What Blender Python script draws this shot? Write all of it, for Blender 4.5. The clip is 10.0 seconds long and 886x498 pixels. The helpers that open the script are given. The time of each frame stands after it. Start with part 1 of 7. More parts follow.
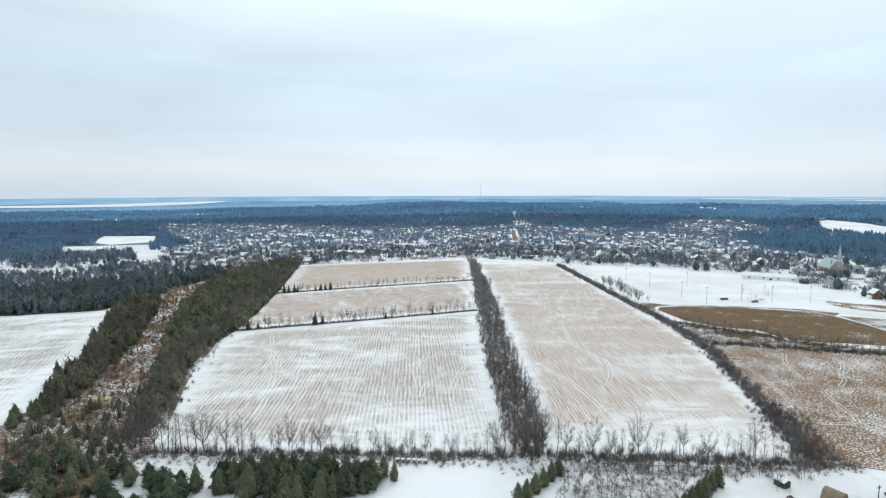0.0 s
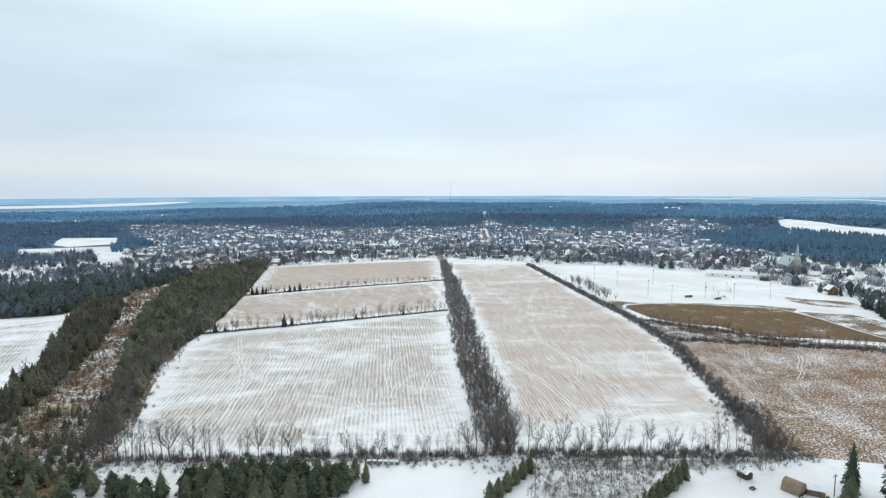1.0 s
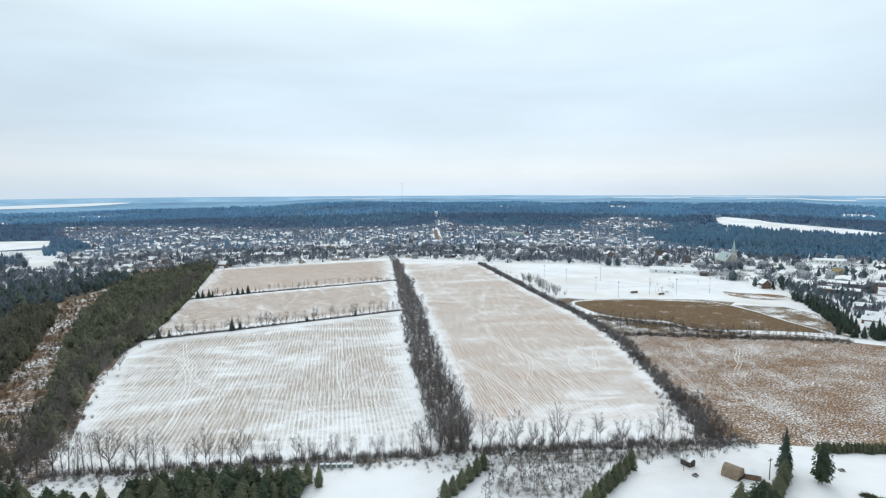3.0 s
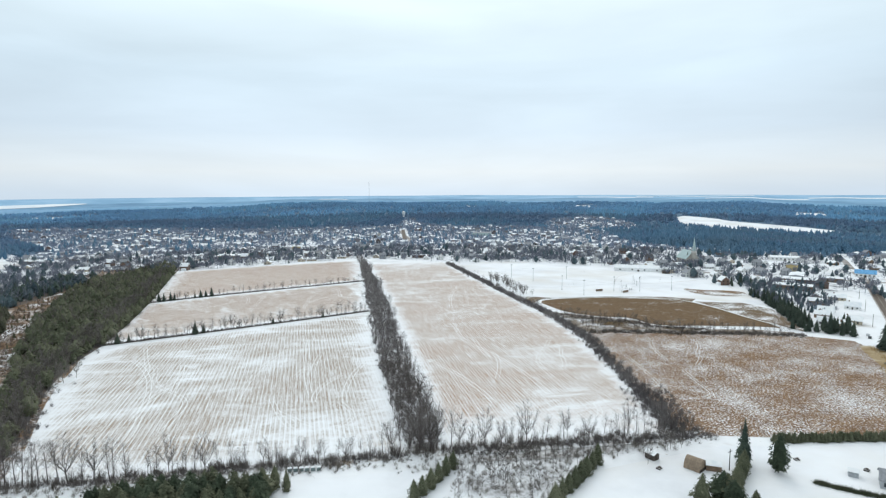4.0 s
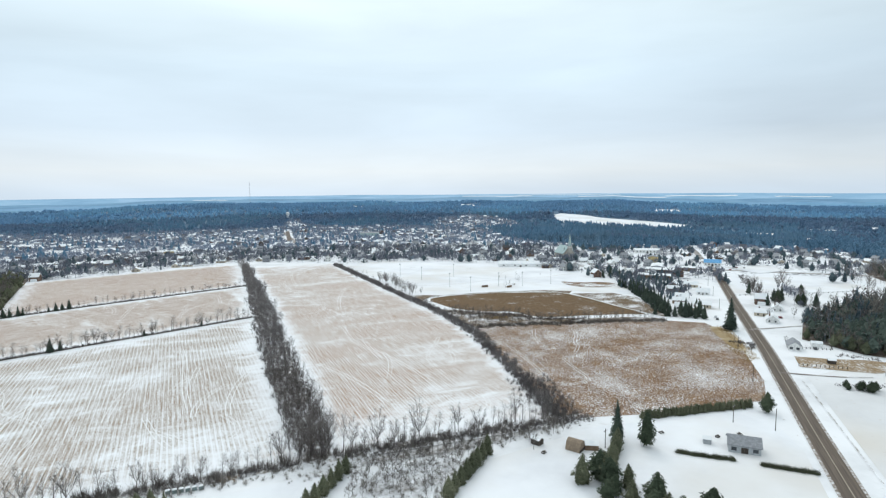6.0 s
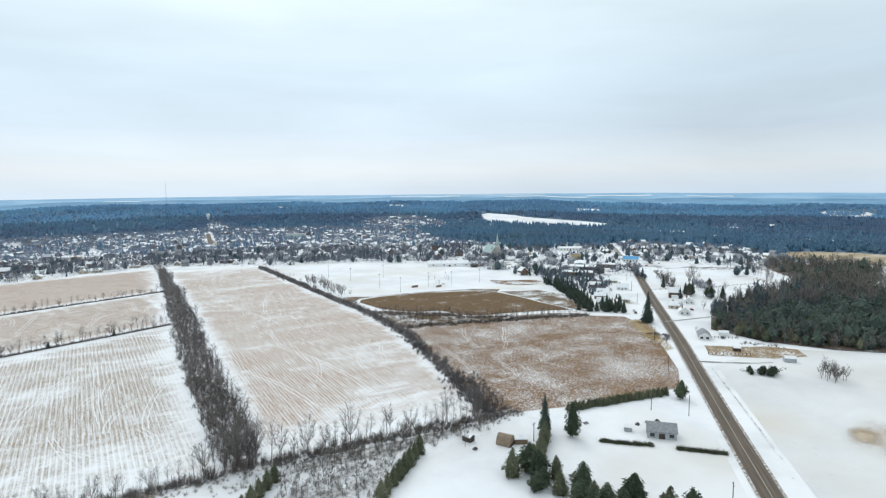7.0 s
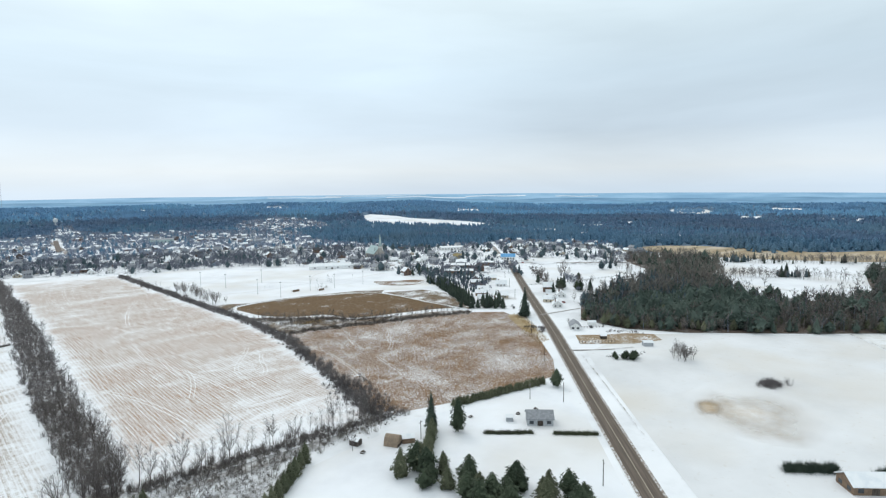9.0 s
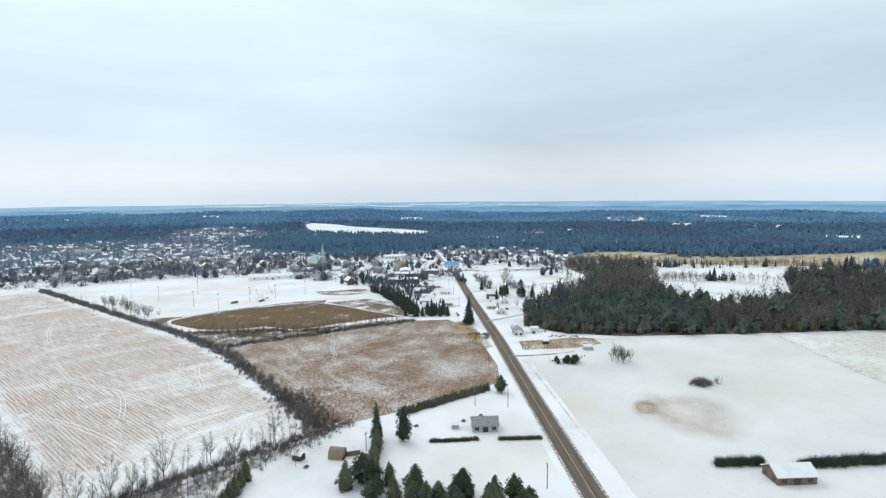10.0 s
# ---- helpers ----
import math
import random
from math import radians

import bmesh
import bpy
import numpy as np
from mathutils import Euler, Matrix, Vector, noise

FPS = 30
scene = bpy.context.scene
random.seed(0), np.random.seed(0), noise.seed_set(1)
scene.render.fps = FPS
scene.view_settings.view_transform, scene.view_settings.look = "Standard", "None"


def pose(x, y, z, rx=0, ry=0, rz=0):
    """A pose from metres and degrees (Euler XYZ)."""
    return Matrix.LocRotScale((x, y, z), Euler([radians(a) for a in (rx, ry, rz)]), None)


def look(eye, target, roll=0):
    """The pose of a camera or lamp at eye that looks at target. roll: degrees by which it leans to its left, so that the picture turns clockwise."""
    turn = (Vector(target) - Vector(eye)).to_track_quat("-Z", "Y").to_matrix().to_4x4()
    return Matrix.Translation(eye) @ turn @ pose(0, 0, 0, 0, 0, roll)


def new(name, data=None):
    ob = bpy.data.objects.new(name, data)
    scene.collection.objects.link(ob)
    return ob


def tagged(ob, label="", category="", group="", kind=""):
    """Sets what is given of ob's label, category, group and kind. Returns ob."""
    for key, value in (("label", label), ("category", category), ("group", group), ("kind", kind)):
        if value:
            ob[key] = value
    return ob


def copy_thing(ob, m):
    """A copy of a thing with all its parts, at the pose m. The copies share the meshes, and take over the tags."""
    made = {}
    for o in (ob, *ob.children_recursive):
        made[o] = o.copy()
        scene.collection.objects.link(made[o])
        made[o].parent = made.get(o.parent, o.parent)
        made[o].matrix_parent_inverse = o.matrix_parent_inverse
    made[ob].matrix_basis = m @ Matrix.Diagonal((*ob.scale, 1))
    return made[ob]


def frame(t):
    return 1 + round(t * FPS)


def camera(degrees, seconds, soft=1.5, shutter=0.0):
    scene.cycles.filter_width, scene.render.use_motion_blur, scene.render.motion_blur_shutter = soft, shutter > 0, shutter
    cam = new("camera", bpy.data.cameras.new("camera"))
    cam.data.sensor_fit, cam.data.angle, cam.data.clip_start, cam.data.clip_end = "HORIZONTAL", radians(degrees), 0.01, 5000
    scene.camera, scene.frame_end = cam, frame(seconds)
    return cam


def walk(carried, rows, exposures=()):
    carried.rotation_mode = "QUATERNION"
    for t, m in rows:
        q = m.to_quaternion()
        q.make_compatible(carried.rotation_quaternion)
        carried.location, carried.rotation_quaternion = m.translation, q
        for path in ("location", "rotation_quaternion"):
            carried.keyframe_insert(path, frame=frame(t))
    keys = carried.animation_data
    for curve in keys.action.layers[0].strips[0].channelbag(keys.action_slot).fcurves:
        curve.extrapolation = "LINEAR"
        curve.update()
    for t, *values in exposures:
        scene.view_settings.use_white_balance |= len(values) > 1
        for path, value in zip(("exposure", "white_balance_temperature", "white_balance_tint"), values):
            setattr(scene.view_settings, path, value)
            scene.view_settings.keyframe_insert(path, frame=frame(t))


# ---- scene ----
from mathutils.geometry import tessellate_polygon

cam = camera(76.35, 10.0, soft=1.25)
EYE = (0.0, 0.0, 100.0)
# seconds, heading, tilt, lean (degrees): a drone that hovers and pans to its right
PAN = [(0, .06, -5.77, -.08), (.5, -1.68, -5.76, -.04), (1, -2.94, -5.75, -.04), (1.5, -4.02, -5.77, 0), (2, -5.28, -5.76, .03),
       (2.5, -6.54, -5.77, .07), (4, -11.12, -5.79, .18), (4.5, -13.4, -5.8, .27), (5, -16.07, -5.83, .29), (5.5, -19.11, -5.86, .37),
       (7, -29.72, -5.9, .53), (7.5, -33.09, -5.92, .55), (8, -35.97, -5.91, .6), (8.5, -38.73, -5.93, .66), (9, -41.64, -5.93, .69),
       (9.5, -44.56, -5.78, .68), (10, -47.37, -5.15, .72)]
walk(cam, [(t, pose(*EYE, 0, 0, yaw) @ pose(0, 0, 0, tilt) @ pose(0, 0, 0, 0, lean) @ pose(0, 0, 0, 90)) for t, yaw, tilt, lean in PAN])
scene.view_settings.exposure = 0.0

# ---------------------------------------------------------------- light: a bright overcast winter sky
SUN_AZ, SUN_EL = 15.0, 40.0


def make_world():
    w = bpy.data.worlds.new("overcast_sky")
    scene.world = w
    w.use_nodes = True
    nt = w.node_tree
    nt.nodes.clear()
    N, L = nt.nodes.new, nt.links.new
    out, bg = N("ShaderNodeOutputWorld"), N("ShaderNodeBackground")
    tc, sep = N("ShaderNodeTexCoord"), N("ShaderNodeSeparateXYZ")
    L(tc.outputs["Generated"], sep.inputs[0])
    # layers of cloud, stretched sideways
    mp = N("ShaderNodeMapping")
    mp.inputs["Scale"].default_value = (1.0, 1.0, 5.5)
    L(tc.outputs["Generated"], mp.inputs["Vector"])
    n1 = N("ShaderNodeTexNoise")
    n1.inputs["Scale"].default_value, n1.inputs["Detail"].default_value, n1.inputs["Roughness"].default_value = 1.7, 5, 0.5
    n1.inputs["Distortion"].default_value = 0.3
    L(mp.outputs[0], n1.inputs["Vector"])
    ramp = N("ShaderNodeValToRGB")
    stops = [(0.0, (0.66, 0.79, 0.92)), (0.035, (0.745, 0.825, 0.885)), (0.10, (0.61, 0.725, 0.83)), (0.19, (0.635, 0.77, 0.87)),
             (0.30, (0.74, 0.875, 0.94)), (0.45, (0.81, 0.925, 0.96)), (1.0, (0.85, 0.93, 0.965))]
    el = ramp.color_ramp.elements
    while len(el) < len(stops):
        el.new(0.5)
    for e, (p, c) in zip(el, stops):
        e.position, e.color = p, (*c, 1)
    L(sep.outputs["Z"], ramp.inputs["Fac"])
    # cloud thickness lightens and darkens the layer
    cr = N("ShaderNodeMapRange")
    cr.inputs["From Min"].default_value, cr.inputs["From Max"].default_value = 0.3, 0.7
    cr.inputs["To Min"].default_value, cr.inputs["To Max"].default_value = 0.90, 1.10
    L(n1.outputs["Fac"], cr.inputs["Value"])
    mul = N("ShaderNodeVectorMath")
    mul.operation = "MULTIPLY"
    L(ramp.outputs["Color"], mul.inputs[0])
    L(cr.outputs[0], mul.inputs[1])
    # brighter where the hidden sun stands
    sd = (math.sin(radians(SUN_AZ)) * math.cos(radians(SUN_EL)), math.cos(radians(SUN_AZ)) * math.cos(radians(SUN_EL)), math.sin(radians(SUN_EL)))
    dot = N("ShaderNodeVectorMath")
    dot.operation = "DOT_PRODUCT"
    dot.inputs[1].default_value = sd
    L(tc.outputs["Generated"], dot.inputs[0])
    glow = N("ShaderNodeMapRange")
    glow.interpolation_type = "SMOOTHSTEP"
    glow.inputs["From Min"].default_value, glow.inputs["From Max"].default_value = 0.55, 1.0
    glow.inputs["To Min"].default_value, glow.inputs["To Max"].default_value = 0.97, 1.13
    L(dot.outputs["Value"], glow.inputs["Value"])
    mul2 = N("ShaderNodeVectorMath")
    mul2.operation = "MULTIPLY"
    L(mul.outputs[0], mul2.inputs[0])
    L(glow.outputs[0], mul2.inputs[1])
    L(mul2.outputs[0], bg.inputs["Color"])
    bg.inputs["Strength"].default_value = 0.97
    # clear air above the cloud, faint
    sky = N("ShaderNodeTexSky")
    sky.sky_type, sky.sun_disc = "NISHITA", False
    sky.sun_elevation, sky.sun_rotation = radians(SUN_EL), radians(SUN_AZ)
    bg2, add = N("ShaderNodeBackground"), N("ShaderNodeAddShader")
    L(sky.outputs[0], bg2.inputs["Color"])
    bg2.inputs["Strength"].default_value = 0.006
    L(bg.outputs[0], add.inputs[0])
    L(bg2.outputs[0], add.inputs[1])
    L(add.outputs[0], out.inputs["Surface"])


make_world()
sun = new("sun", bpy.data.lights.new("sun", "SUN"))
sun.data.energy, sun.data.angle, sun.data.color = 0.72, radians(30), (1.0, 0.97, 0.93)
sun.matrix_world = look((300 * math.sin(radians(SUN_AZ)), 300 * math.cos(radians(SUN_AZ)), 300 * math.tan(radians(SUN_EL))), (0, 0, 0))

# ---------------------------------------------------------------- materials


def material(name, stops, scale=1.0, stretch=(1, 1, 1), rough=0.9, detail=6, bump=0.0, bump_scale=None, coords="pos", island=0.0, big=None,
             metal=0.0, spread=(0.3, 0.7), spec=0.2, single=0.0):
    """Noise through a ramp of colours. big: (scale, colour, low, high) lays patches of a second colour over it."""
    m = bpy.data.materials.new(name)
    m.use_nodes = True
    nt = m.node_tree
    N, L = nt.nodes.new, nt.links.new
    p = nt.nodes["Principled BSDF"]
    p.inputs["Roughness"].default_value, p.inputs["Metallic"].default_value = rough, metal
    p.inputs["Specular IOR Level"].default_value = spec
    if coords == "pos":
        src = N("ShaderNodeNewGeometry").outputs["Position"]
    elif coords == "uv":
        src = N("ShaderNodeUVMap").outputs["UV"]
    else:
        src = N("ShaderNodeTexCoord").outputs["Object"]
    mp = N("ShaderNodeMapping")
    mp.inputs["Scale"].default_value = stretch
    L(src, mp.inputs["Vector"])
    n = N("ShaderNodeTexNoise")
    n.inputs["Scale"].default_value, n.inputs["Detail"].default_value, n.inputs["Roughness"].default_value = scale, detail, 0.62
    L(mp.outputs[0], n.inputs["Vector"])
    fac = n.outputs["Fac"]
    mr = N("ShaderNodeMapRange")
    mr.inputs["From Min"].default_value, mr.inputs["From Max"].default_value = spread
    L(fac, mr.inputs["Value"])
    fac = mr.outputs[0]
    if island or single:
        rnd = N("ShaderNodeNewGeometry").outputs["Random Per Island"] if island else N("ShaderNodeObjectInfo").outputs["Random"]
        k = island or single
        a = N("ShaderNodeMath")
        a.operation = "MULTIPLY_ADD"
        a.inputs[1].default_value, a.inputs[2].default_value = k, -k / 2
        L(rnd, a.inputs[0])
        b = N("ShaderNodeMath")
        b.operation, b.use_clamp = "ADD", True
        L(fac, b.inputs[0])
        L(a.outputs[0], b.inputs[1])
        fac = b.outputs[0]
    r = N("ShaderNodeValToRGB")
    el = r.color_ramp.elements
    while len(el) < len(stops):
        el.new(0.5)
    for e, (pos, c) in zip(el, stops):
        e.position, e.color = pos, (*c, 1)
    L(fac, r.inputs["Fac"])
    col = r.outputs["Color"]
    for bs, bc, lo, hi in (big or ()):
        n2 = N("ShaderNodeTexNoise")
        n2.inputs["Scale"].default_value, n2.inputs["Detail"].default_value = bs, 5
        L(src, n2.inputs["Vector"])
        m2 = N("ShaderNodeMapRange")
        m2.inputs["From Min"].default_value, m2.inputs["From Max"].default_value = lo, hi
        L(n2.outputs["Fac"], m2.inputs["Value"])
        mx = N("ShaderNodeMix")
        mx.data_type = "RGBA"
        L(m2.outputs[0], mx.inputs["Factor"])
        L(col, mx.inputs["A"])
        mx.inputs["B"].default_value = (*bc, 1)
        col = mx.outputs["Result"]
    L(col, p.inputs["Base Color"])
    if bump:
        bn = N("ShaderNodeTexNoise")
        bn.inputs["Scale"].default_value, bn.inputs["Detail"].default_value = bump_scale or scale * 3, 4
        L(mp.outputs[0], bn.inputs["Vector"])
        b = N("ShaderNodeBump")
        b.inputs["Strength"].default_value, b.inputs["Distance"].default_value = bump, 0.1
        L(bn.outputs["Fac"], b.inputs["Height"])
        L(b.outputs[0], p.inputs["Normal"])
    return m


SNOW = (0.905, 0.918, 0.945)


def stubble_material(name, tan, tan2, cover, heading, pitch=2.3, lines=0.5):
    """Snowed-over stubble: snow-filled drill rows along a compass heading, drifts lying across them, white headlands. 0..1 across the sheet in 'edge'."""
    m = bpy.data.materials.new(name)
    m.use_nodes = True
    nt = m.node_tree
    N, L = nt.nodes.new, nt.links.new
    p = nt.nodes["Principled BSDF"]
    p.inputs["Roughness"].default_value, p.inputs["Specular IOR Level"].default_value = 0.9, 0.15
    ed = N("ShaderNodeUVMap")
    ed.uv_map = "edge"
    turn = N("ShaderNodeMapping")
    turn.inputs["Rotation"].default_value = (0, 0, radians(heading))
    L(N("ShaderNodeNewGeometry").outputs["Position"], turn.inputs["Vector"])
    flat = N("ShaderNodeVectorMath")
    flat.operation = "MULTIPLY"
    flat.inputs[1].default_value = (1, 1, 0)
    L(turn.outputs[0], flat.inputs[0])
    src = flat.outputs[0]

    def noise_at(stretch, detail=5, rough=0.6, dist=0.0):
        mp = N("ShaderNodeMapping")
        mp.inputs["Scale"].default_value = stretch
        L(src, mp.inputs["Vector"])
        n = N("ShaderNodeTexNoise")
        n.inputs["Scale"].default_value, n.inputs["Detail"].default_value, n.inputs["Roughness"].default_value = 1.0, detail, rough
        n.inputs["Distortion"].default_value = dist
        L(mp.outputs[0], n.inputs["Vector"])
        return n.outputs["Fac"]

    def math_(op, a, b, clamp=False):
        q = N("ShaderNodeMath")
        q.operation, q.use_clamp = op, clamp
        for i, v in enumerate((a, b)):
            if isinstance(v, (int, float)):
                q.inputs[i].default_value = v
            else:
                L(v, q.inputs[i])
        return q.outputs[0]

    def ramp_(v, lo, hi, to0=0.0, to1=1.0):
        q = N("ShaderNodeMapRange")
        q.interpolation_type = "SMOOTHSTEP"
        q.inputs["From Min"].default_value, q.inputs["From Max"].default_value = lo, hi
        q.inputs["To Min"].default_value, q.inputs["To Max"].default_value = to0, to1
        L(v, q.inputs["Value"])
        return q.outputs[0]

    wave = N("ShaderNodeTexWave")
    wave.bands_direction = "X"
    wave.inputs["Scale"].default_value, wave.inputs["Distortion"].default_value = 0.314 / pitch, 3.2
    wave.inputs["Detail"].default_value, wave.inputs["Detail Scale"].default_value, wave.inputs["Detail Roughness"].default_value = 2, 0.3, 0.6
    mw = N("ShaderNodeMapping")
    mw.inputs["Scale"].default_value = (1, 0.04, 1)
    L(src, mw.inputs["Vector"])
    L(mw.outputs[0], wave.inputs["Vector"])
    streak = noise_at((0.9, 0.02, 1), 4, 0.65)
    drill = noise_at((2.2, 0.06, 1), 3, 0.65)
    patch = noise_at((0.012, 0.024, 1), 6, 0.62, 1.2)
    drift = noise_at((0.05, 0.13, 1), 6, 0.68, 0.7)
    grain = noise_at((1.3, 0.9, 1), 4, 0.75)
    sp = N("ShaderNodeSeparateXYZ")
    L(ed.outputs[0], sp.inputs[0])
    eu = math_("MINIMUM", sp.outputs["X"], math_("SUBTRACT", 1.0, sp.outputs["X"]))
    ev = math_("MINIMUM", sp.outputs["Y"], math_("SUBTRACT", 1.0, sp.outputs["Y"]))
    margin = math_("ADD", math_("MINIMUM", eu, ev), math_("MULTIPLY", math_("SUBTRACT", drift, 0.5), 0.16))
    margin = math_("ADD", margin, math_("MULTIPLY", math_("SUBTRACT", patch, 0.5), 0.10))
    bare = ramp_(margin, -0.01, 0.105, 0.08, 1.0)
    v = math_("ADD", math_("MULTIPLY", patch, 1.5), math_("MULTIPLY", drift, 1.3))
    v = math_("ADD", v, math_("MULTIPLY", streak, 0.8))
    v = ramp_(v, cover - 0.42, cover + 0.42)
    rows = math_("MULTIPLY", ramp_(wave.outputs["Fac"], 0.55, 0.94), ramp_(math_("ADD", math_("MULTIPLY", streak, 0.5), math_("MULTIPLY", drift, 0.5)), 0.38, 0.60, 0.1, 1.2))
    v = math_("SUBTRACT", v, math_("MULTIPLY", rows, lines), True)
    fine = ramp_(math_("ADD", math_("MULTIPLY", grain, 1.0), math_("MULTIPLY", drill, 0.9)), 0.66, 1.24, 0.15, 1.40)
    v = math_("MULTIPLY", math_("MULTIPLY", v, fine), bare, True)
    straw = N("ShaderNodeMix")
    straw.data_type = "RGBA"
    straw.inputs["A"].default_value, straw.inputs["B"].default_value = (*tan, 1), (*tan2, 1)
    L(ramp_(patch, 0.4, 0.62), straw.inputs["Factor"])
    mx = N("ShaderNodeMix")
    mx.data_type = "RGBA"
    mx.inputs["A"].default_value = (*SNOW, 1)
    L(straw.outputs["Result"], mx.inputs["B"])
    L(v, mx.inputs["Factor"])
    L(mx.outputs["Result"], p.inputs["Base Color"])
    b = N("ShaderNodeBump")
    b.inputs["Strength"].default_value, b.inputs["Distance"].default_value = 0.5, 0.15
    L(drill, b.inputs["Height"])
    L(b.outputs[0], p.inputs["Normal"])
    return m


def mottled(name, browns, snow, fine=1.6, coarse=0.04, fw=0.6, cw=0.9, soft=0.10, rough=0.95, fade=False):
    """Bare earth and grass in several browns, with snow lying in specks and drifts. fade: melts away towards the rim of its sheet."""
    m = bpy.data.materials.new(name)
    m.use_nodes = True
    nt = m.node_tree
    N, L = nt.nodes.new, nt.links.new
    p = nt.nodes["Principled BSDF"]
    p.inputs["Roughness"].default_value, p.inputs["Specular IOR Level"].default_value = rough, 0.1
    src = N("ShaderNodeNewGeometry").outputs["Position"]

    def nz(scale, detail, rg):
        n = N("ShaderNodeTexNoise")
        n.inputs["Scale"].default_value, n.inputs["Detail"].default_value, n.inputs["Roughness"].default_value = scale, detail, rg
        L(src, n.inputs["Vector"])
        return n.outputs["Fac"]

    def add(u, ku, v, kv):
        q = N("ShaderNodeMath")
        q.operation = "MULTIPLY"
        q.inputs[1].default_value = ku
        L(u, q.inputs[0])
        w = N("ShaderNodeMath")
        w.operation = "MULTIPLY_ADD"
        w.inputs[1].default_value = kv
        L(v, w.inputs[0])
        L(q.outputs[0], w.inputs[2])
        return w.outputs[0]

    f, c, mid = nz(fine, 5, 0.7), nz(coarse, 6, 0.65), nz(coarse * 6, 5, 0.65)
    r = N("ShaderNodeValToRGB")
    el = r.color_ramp.elements
    while len(el) < len(browns):
        el.new(0.5)
    for k, (e, b) in enumerate(zip(el, browns)):
        e.position, e.color = 0.28 + 0.44 * k / (len(browns) - 1), (*b, 1)
    L(add(mid, 0.55, f, 0.45), r.inputs["Fac"])
    k = N("ShaderNodeMapRange")
    k.interpolation_type = "SMOOTHSTEP"
    mean = 0.5 * (fw + cw) + (0.5 - snow) * 0.5
    k.inputs["From Min"].default_value, k.inputs["From Max"].default_value = mean - soft, mean + soft
    L(add(f, fw, c, cw), k.inputs["Value"])
    fac = k.outputs[0]
    if fade:
        uv = N("ShaderNodeUVMap")
        uv.uv_map = "edge"
        sp = N("ShaderNodeSeparateXYZ")
        L(uv.outputs[0], sp.inputs[0])
        e = N("ShaderNodeMapRange")
        e.interpolation_type = "SMOOTHSTEP"
        e.inputs["From Min"].default_value, e.inputs["From Max"].default_value = 0.42, 1.16
        L(add(sp.outputs["X"], 0.8, c, 0.75), e.inputs["Value"])
        clear, blend = N("ShaderNodeBsdfTransparent"), N("ShaderNodeMixShader")
        L(e.outputs[0], blend.inputs[0])
        L(p.outputs[0], blend.inputs[1])
        L(clear.outputs[0], blend.inputs[2])
        L(blend.outputs[0], nt.nodes["Material Output"].inputs["Surface"])
    mx = N("ShaderNodeMix")
    mx.data_type = "RGBA"
    L(fac, mx.inputs["Factor"])
    L(r.outputs["Color"], mx.inputs["A"])
    mx.inputs["B"].default_value = (*SNOW, 1)
    L(mx.outputs["Result"], p.inputs["Base Color"])
    b = N("ShaderNodeBump")
    b.inputs["Strength"].default_value, b.inputs["Distance"].default_value = 0.6, 0.15
    L(f, b.inputs["Height"])
    L(b.outputs[0], p.inputs["Normal"])
    return m


M_SNOW = material("snow", [(0.0, (0.73, 0.74, 0.77)), (0.5, (0.85, 0.862, 0.89)), (1.0, (0.905, 0.917, 0.942))], 0.02, bump=0.25, bump_scale=0.5, big=[(0.012, (0.71, 0.68, 0.64), 0.48, 0.75)])
M_DULLSNOW = material("thin_dull_snow", [(0.0, (0.64, 0.64, 0.645)), (0.5, (0.745, 0.747, 0.755)), (1.0, (0.83, 0.833, 0.845))], 0.015, bump=0.25, bump_scale=0.5, big=[(0.010, (0.68, 0.635, 0.575), 0.46, 0.72), (0.35, (0.62, 0.58, 0.53), 0.62, 0.85)])
M_SNOW_GROUND = material("snowy_ground", [(0.0, (0.67, 0.675, 0.69)), (0.45, (0.85, 0.858, 0.878)), (1.0, (0.91, 0.917, 0.935))], 0.02, bump=0.3, bump_scale=0.4,
                         big=[(0.03, (0.30, 0.24, 0.17), 0.66, 0.82), (0.4, (0.38, 0.34, 0.28), 0.68, 0.80)])
M_PATCHY = mottled("thin_snow_on_scrub", [(0.08, 0.055, 0.040), (0.16, 0.105, 0.068), (0.27, 0.17, 0.098), (0.38, 0.245, 0.13)], 0.36, 0.8, 0.045, 0.9, 1.0)
M_WOODFLOOR = mottled("leaf_litter", [(0.09, 0.07, 0.058), (0.15, 0.12, 0.10), (0.22, 0.18, 0.15)], 0.18, 0.9, 0.05)
M_TOWN = mottled("town_ground", [(0.13, 0.135, 0.15), (0.19, 0.195, 0.215), (0.27, 0.28, 0.30)], 0.68, 0.16, 0.02, 0.8, 0.8, 0.12)
M_BELTFLOOR = mottled("belt_litter", [(0.10, 0.085, 0.072), (0.16, 0.135, 0.118), (0.23, 0.20, 0.175)], 0.42, 0.5, 0.08, 0.9, 0.9, 0.2)
# aerial haze is painted into these five: bluer and paler with distance
M_FARWOOD = material("hazed_wooded_hills", [(0.2, (0.088, 0.150, 0.218)), (0.5, (0.108, 0.178, 0.252)), (0.8, (0.132, 0.206, 0.285))], 0.010, stretch=(1, 1, 1), detail=7)
M_HORIZON = material("hazed_distant_hills", [(0.2, (0.130, 0.265, 0.410)), (0.5, (0.165, 0.315, 0.470)), (0.8, (0.215, 0.380, 0.540))], 0.0035, detail=7)
M_SKYLINE = material("hazed_skyline_hills", [(0.2, (0.226, 0.400, 0.576)), (0.5, (0.273, 0.459, 0.638)), (0.8, (0.336, 0.518, 0.695))], 0.003, detail=6)
